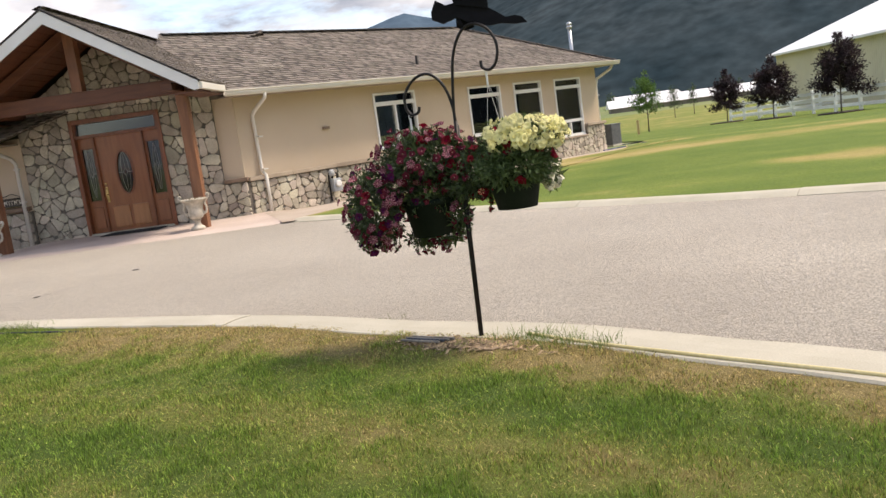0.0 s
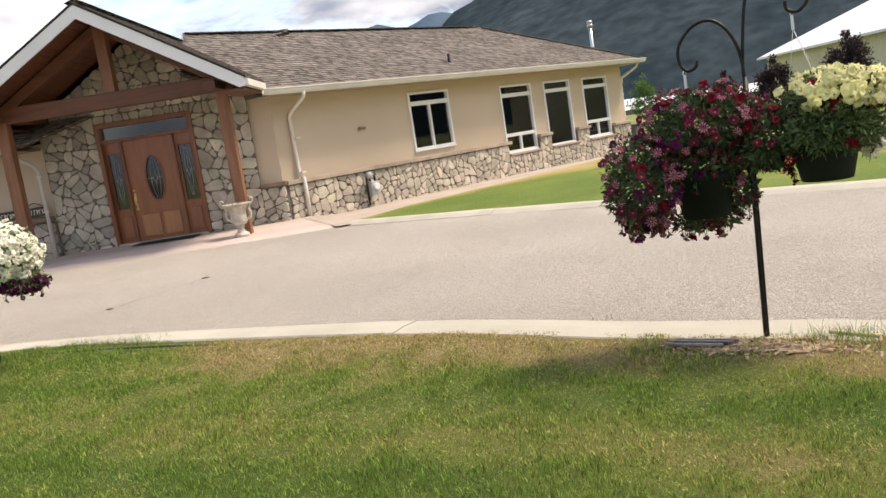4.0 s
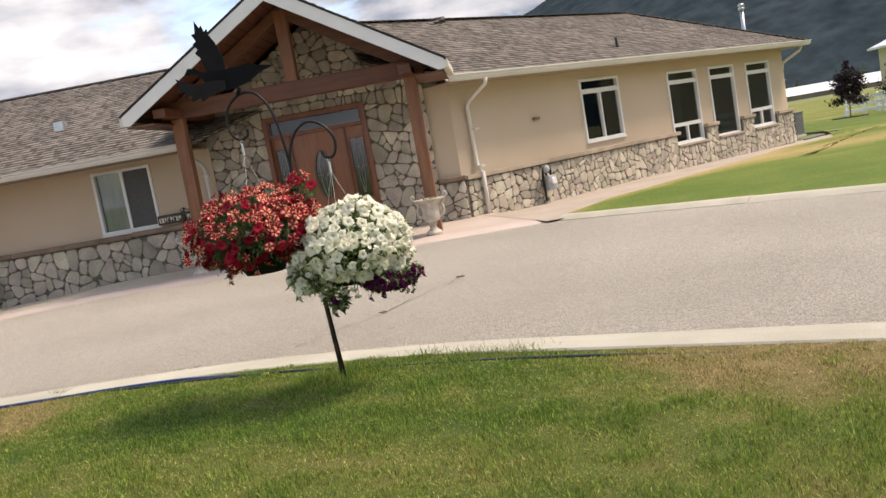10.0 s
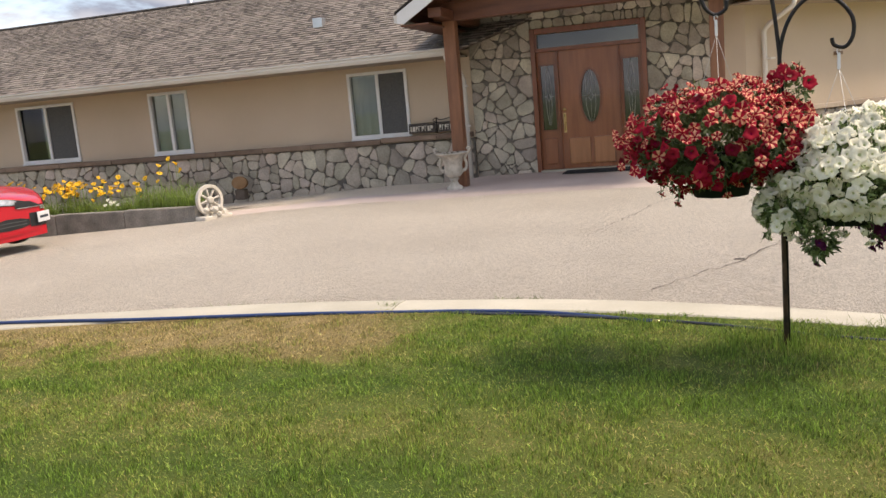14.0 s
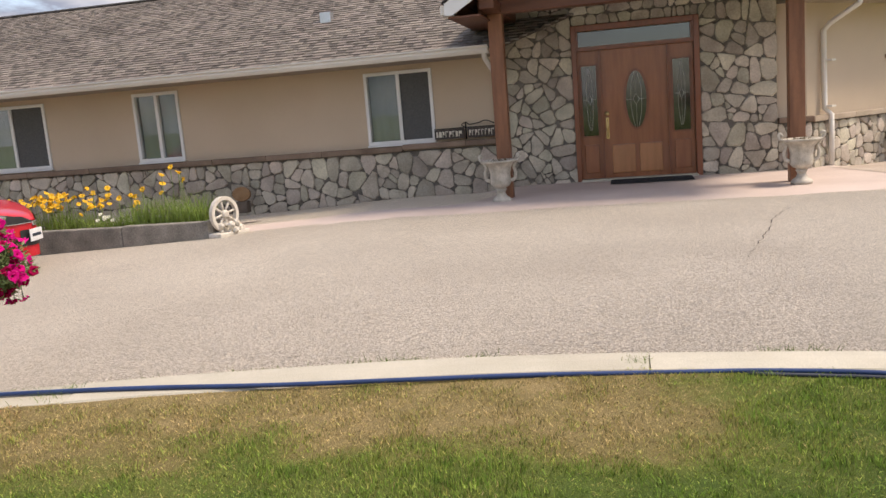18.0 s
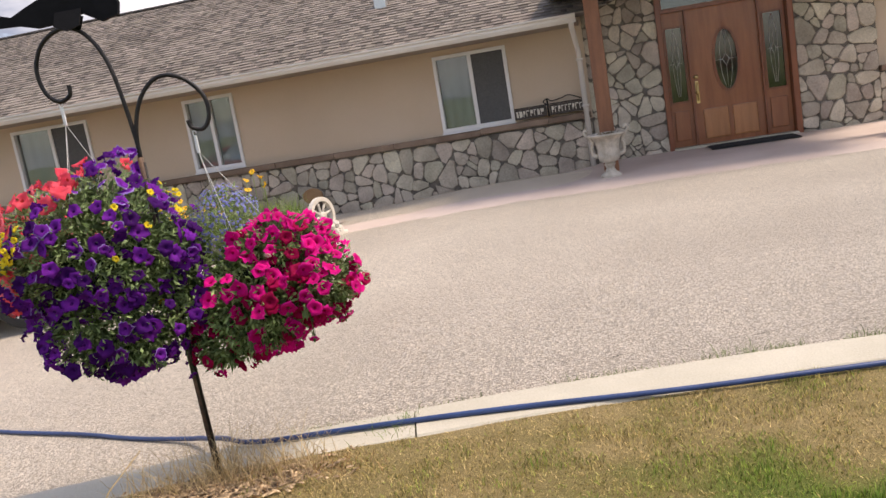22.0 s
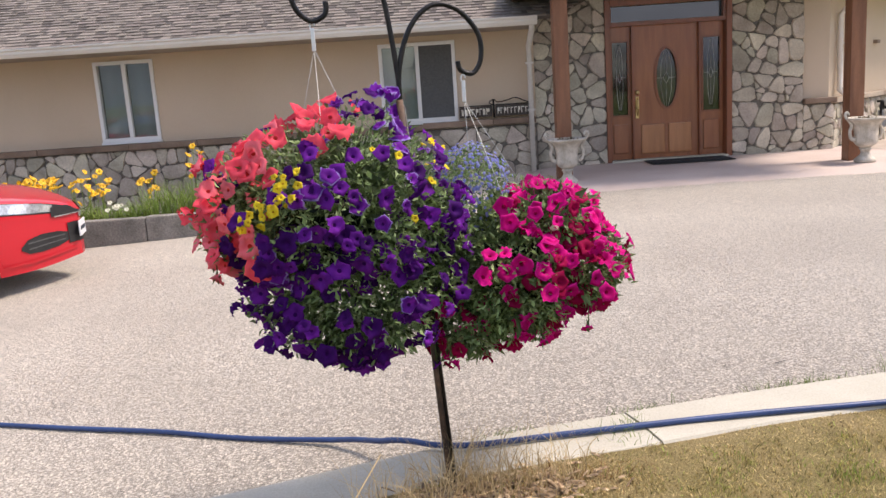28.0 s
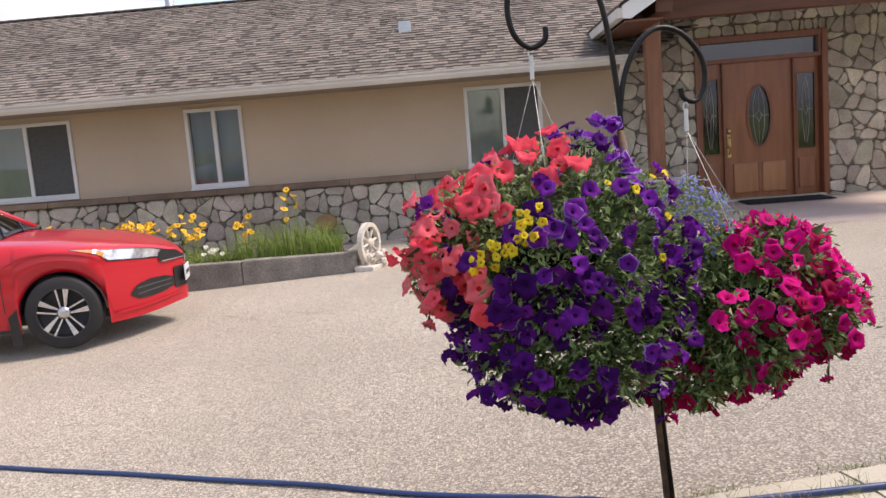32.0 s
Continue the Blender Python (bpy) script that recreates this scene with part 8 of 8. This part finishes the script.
# the concrete pad at the end of the house
box_unit = thing("utility_box", "grey metal utility cabinet on the concrete beside the house", "utility box", (6.2, 28.5, gz(6.2, 28.5) - 0.004), 43.4)
part("plinth", box_bm(-0.30, 0.30, -0.22, 0.22, 0.0, 0.06, 0.01), M["concrete"], box_unit)
part("cabinet", box_bm(-0.27, 0.27, -0.19, 0.19, 0.06, 0.72, 0.012), M["box_grey"], box_unit)
part("lid", box_bm(-0.29, 0.29, -0.21, 0.21, 0.72, 0.755, 0.01), M["box_grey"], box_unit)
for k in range(6):
    part("louvre", box_bm(-0.22, 0.22, -0.203, -0.19, 0.16 + 0.08 * k, 0.195 + 0.08 * k, 0.003), M["box_grey"], box_unit)
hose("garden_hose", [(6.45, 28.2, -0.122), (6.75, 28.35, -0.126), (7.0, 28.0, -0.118), (7.05, 27.4, -0.105), (6.8, 27.2, -0.100)], 0.016, M["hose_dark"], "dark hose lying on the concrete pad")
hose("garden_hose", [(5.2, 25.3, -0.069), (5.55, 25.6, -0.076), (5.75, 26.0, -0.086), (6.1, 26.2, -0.079)], 0.016, M["hose_blue"], "blue hose end lying on the concrete pad")

# ---- grass ----
def blades_mesh(name, P, H, W, LEAN, AZ, dry, material, label):
    """Single bent blades from arrays, five vertices each."""
    n = len(P)
    c, s = np.cos(AZ), np.sin(AZ)
    t2 = np.random.rand(n) * 6.283
    wx, wy = np.cos(t2) * W, np.sin(t2) * W
    V = np.zeros((n, 5, 3), np.float32)
    for k, (t, ww) in enumerate(((0, 1), (0, -1), (0.55, -0.75), (0.55, 0.75), (1, 0))):
        V[:, k, 0] = P[:, 0] + wx * ww + c * LEAN * t * t
        V[:, k, 1] = P[:, 1] + wy * ww + s * LEAN * t * t
        V[:, k, 2] = P[:, 2] + H * t
    me = bpy.data.meshes.new(name)
    me.vertices.add(n * 5)
    me.vertices.foreach_set("co", V.reshape(-1))
    base = (np.arange(n) * 5)[:, None]
    loops = np.concatenate([base + np.array([[0, 1, 2, 3]]), base + np.array([[3, 2, 4]])], axis=1).astype(np.int32)
    me.loops.add(n * 7)
    me.loops.foreach_set("vertex_index", loops.reshape(-1))
    me.polygons.add(n * 2)
    st = np.stack([np.arange(n) * 7, np.arange(n) * 7 + 4], axis=1).astype(np.int32)
    me.polygons.foreach_set("loop_start", st.reshape(-1))
    me.update(calc_edges=True)
    if dry is not None:
        at = me.attributes.new("dry", "FLOAT", "POINT")
        at.data.foreach_set("value", np.repeat(dry, 5).astype(np.float32))
    me.materials.append(material)
    ob = new(name, me)
    return tagged(ob, label, "grass", "", "stuff")


cx = np.array([p.x for p in CURB_S])
cy = np.array([p.y for p in CURB_S])
N = 830000
X = np.random.uniform(-13.5, 3.4, N)
path_y = np.interp(X, [-13.5, -11.2, -7.0, -5.0, 0.0, 3.4], [5.4, 5.2, 4.1, 3.0, 0.0, -0.6])
top_y = np.interp(X, cx, cy) - np.interp(X, [-13.5, -9, -7, -4, 0, 3.4], [0.315, 0.318, 0.29, 0.285, 0.365, 0.44]) + 0.02 * np.sin(X * 9.0) * np.sin(X * 3.7) + 0.012 * np.sin(X * 31.0)
low_y = np.maximum(path_y + 0.9, top_y - 6.0)
Y = top_y - (top_y - low_y) * np.random.rand(N)
keep = np.random.rand(N) < np.clip((top_y - low_y) / 4.2, 0, 1)
X, Y = X[keep], Y[keep]
gx, gy = np.linspace(-13.6, 3.5, 260), np.linspace(-0.5, 8.6, 150)
tab = np.array([[island_dry(a, b) for b in gy] for a in gx])
ix = np.clip(((X - gx[0]) / (gx[1] - gx[0])).astype(int), 0, 259)
iy = np.clip(((Y - gy[0]) / (gy[1] - gy[0])).astype(int), 0, 149)
fx, fy = np.linspace(-13.6, 3.5, 400), np.linspace(-0.5, 8.6, 220)
clump = np.array([[nz(a, b, 7.0, 2.5) + 0.5 * nz(a, b, 15.0, 8.5) for b in fy] for a in fx])
swirl = np.array([[nz(a, b, 3.0, 6.5) for b in fy] for a in fx])
jx = np.clip(((X - fx[0]) / (fx[1] - fx[0])).astype(int), 0, 399)
jy = np.clip(((Y - fy[0]) / (fy[1] - fy[0])).astype(int), 0, 219)
C, S = clump[jx, jy], swirl[jx, jy]
rise = np.array([[0.012 * nz(a, b, 1.1) for b in fy] for a in fx])[jx, jy]
D = tab[ix, iy] + np.random.normal(0, 0.165, len(X)) - 0.20 * C
WD = np.maximum(0.0, -9.8 - X)
Z = 0.043 + rise - 0.0405 * WD * np.minimum(1.0, WD / 1.5)
tuft = np.exp(-((X + 4.8) ** 2 + (Y - 7.3) ** 2) / 0.05) * 0.06
Hh = np.random.uniform(0.008, 0.025, len(X)) * (1.1 - 0.45 * np.clip(D, 0, 1)) * np.clip(1 + 0.9 * C, 0.45, 1.7) + tuft * np.random.rand(len(X))
Hh *= 1 - 0.35 * np.exp(-(top_y[keep] - Y) / 0.08)
blades_mesh("lawn_grass", np.stack([X, Y, Z], 1), Hh, np.random.uniform(0.0011, 0.0024, len(X)), np.random.uniform(0.003, 0.024, len(X)), S * 5.0 + np.random.uniform(0, 6.283, len(X)), D, M["blade"], "short mown grass blades, green to straw-coloured")


k = np.random.choice(len(X), 350, replace=False)
blades_mesh("straw_clipping", np.stack([X[k], Y[k], Z[k] + 0.012], 1), np.random.uniform(0.003, 0.012, 350), np.full(350, 0.0014), np.random.uniform(0.015, 0.035, 350), np.random.rand(350) * 6.283, None, M["dry_grass"], "loose pale straw lying in the lawn")


def tufts(name, spots, n, h, material, label, w=0.0016):
    P, H, Lz = [], [], []
    for x, y, z, r in spots:
        for _ in range(n):
            P.append((x + random.gauss(0, r), y + random.gauss(0, r * 0.6), z))
            H.append(h * random.uniform(0.3, 1.15))
            Lz.append(h * random.uniform(0.1, 1.3))
    k = len(P)
    return blades_mesh(name, np.array(P), np.array(H), np.full(k, w), np.array(Lz), np.random.rand(k) * 6.283, None, material, label)


tufts("dry_grass_tuft", [(-10.55, 7.52, 0.03, 0.06), (-10.72, 7.5, 0.03, 0.07), (-10.62, 7.6, 0.03, 0.04), (-10.85, 7.48, 0.02, 0.06), (-10.4, 7.52, 0.03, 0.08), (-10.3, 7.6, 0.03, 0.07), (-10.5, 7.62, 0.03, 0.06)], 80, 0.22, M["dry_grass"], "tall dry straw grass round the iron post")
tufts("rust_tuft", [(-10.45, 7.5, 0.03, 0.12), (-10.3, 7.55, 0.03, 0.12), (-10.7, 7.48, 0.02, 0.10), (-10.1, 7.6, 0.03, 0.1)], 110, 0.06, M["rust_grass"], "rust-brown dead grass round the iron post")
stalk = bmesh.new()
tube(stalk, [(-10.98, 7.28, 0.03), (-10.93, 7.36, 0.14), (-10.84, 7.47, 0.24)], 0.004, 5, 0.002)
tagged(part("straw_stalk", stalk, M["dry_grass"]), "single pale straw stalk leaning in the grass", "grass", "", "stuff")
tufts("low_straw", [(0.0, 4.70, 0.04, 0.14), (-0.3, 4.95, 0.04, 0.05)], 50, 0.07, M["dry_grass"], "short dry straw under the iron post")
tufts("green_tuft", [(-4.80, 7.36, 0.03, 0.05), (-4.6, 7.45, 0.03, 0.07), (-4.95, 7.5, 0.03, 0.06), (-4.3, 7.52, 0.04, 0.06), (0.34, 4.66, 0.04, 0.08), (0.45, 4.60, 0.04, 0.09), (0.52, 4.50, 0.04, 0.09), (0.62, 4.42, 0.04, 0.08), (0.75, 4.28, 0.04, 0.06), (-3.7, 7.2, 0.04, 0.09), (-4.05, 7.36, 0.04, 0.07), (-3.85, 7.26, 0.04, 0.08)], 110, 0.085, M["weed"], "long green grass left round the post and curb")
weeds = []
for x, dy in ((-9.72, 0.08), (-9.24, 0.09), (-9.1, 0.06), (-8.9, 0.08), (-8.5, 0.14), (-8.22, 0.12), (-7.83, 0.15), (-7.3, 0.05), (-6.31, 0.16), (-5.9, 0.04), (-4.1, 0.05), (-3.4, 0.04), (-1.9, 0.05), (-0.6, 0.04), (-10.4, 0.05)):
    weeds.append((x + random.uniform(-0.1, 0.1), float(np.interp(x, cx, cy)) + dy, -0.03, random.uniform(0.05, 0.12)))
tufts("curb_weeds", weeds, 130, 0.055, M["weed"], "small weeds in the joint between curb and asphalt")
tufts("joint_weeds", [(-9.93, 7.95, 0.03, 0.05), (-9.98, 7.85, 0.03, 0.09), (-7.05, 8.2, 0.03, 0.03)], 60, 0.07, M["weed"], "weeds growing from the curb joint")
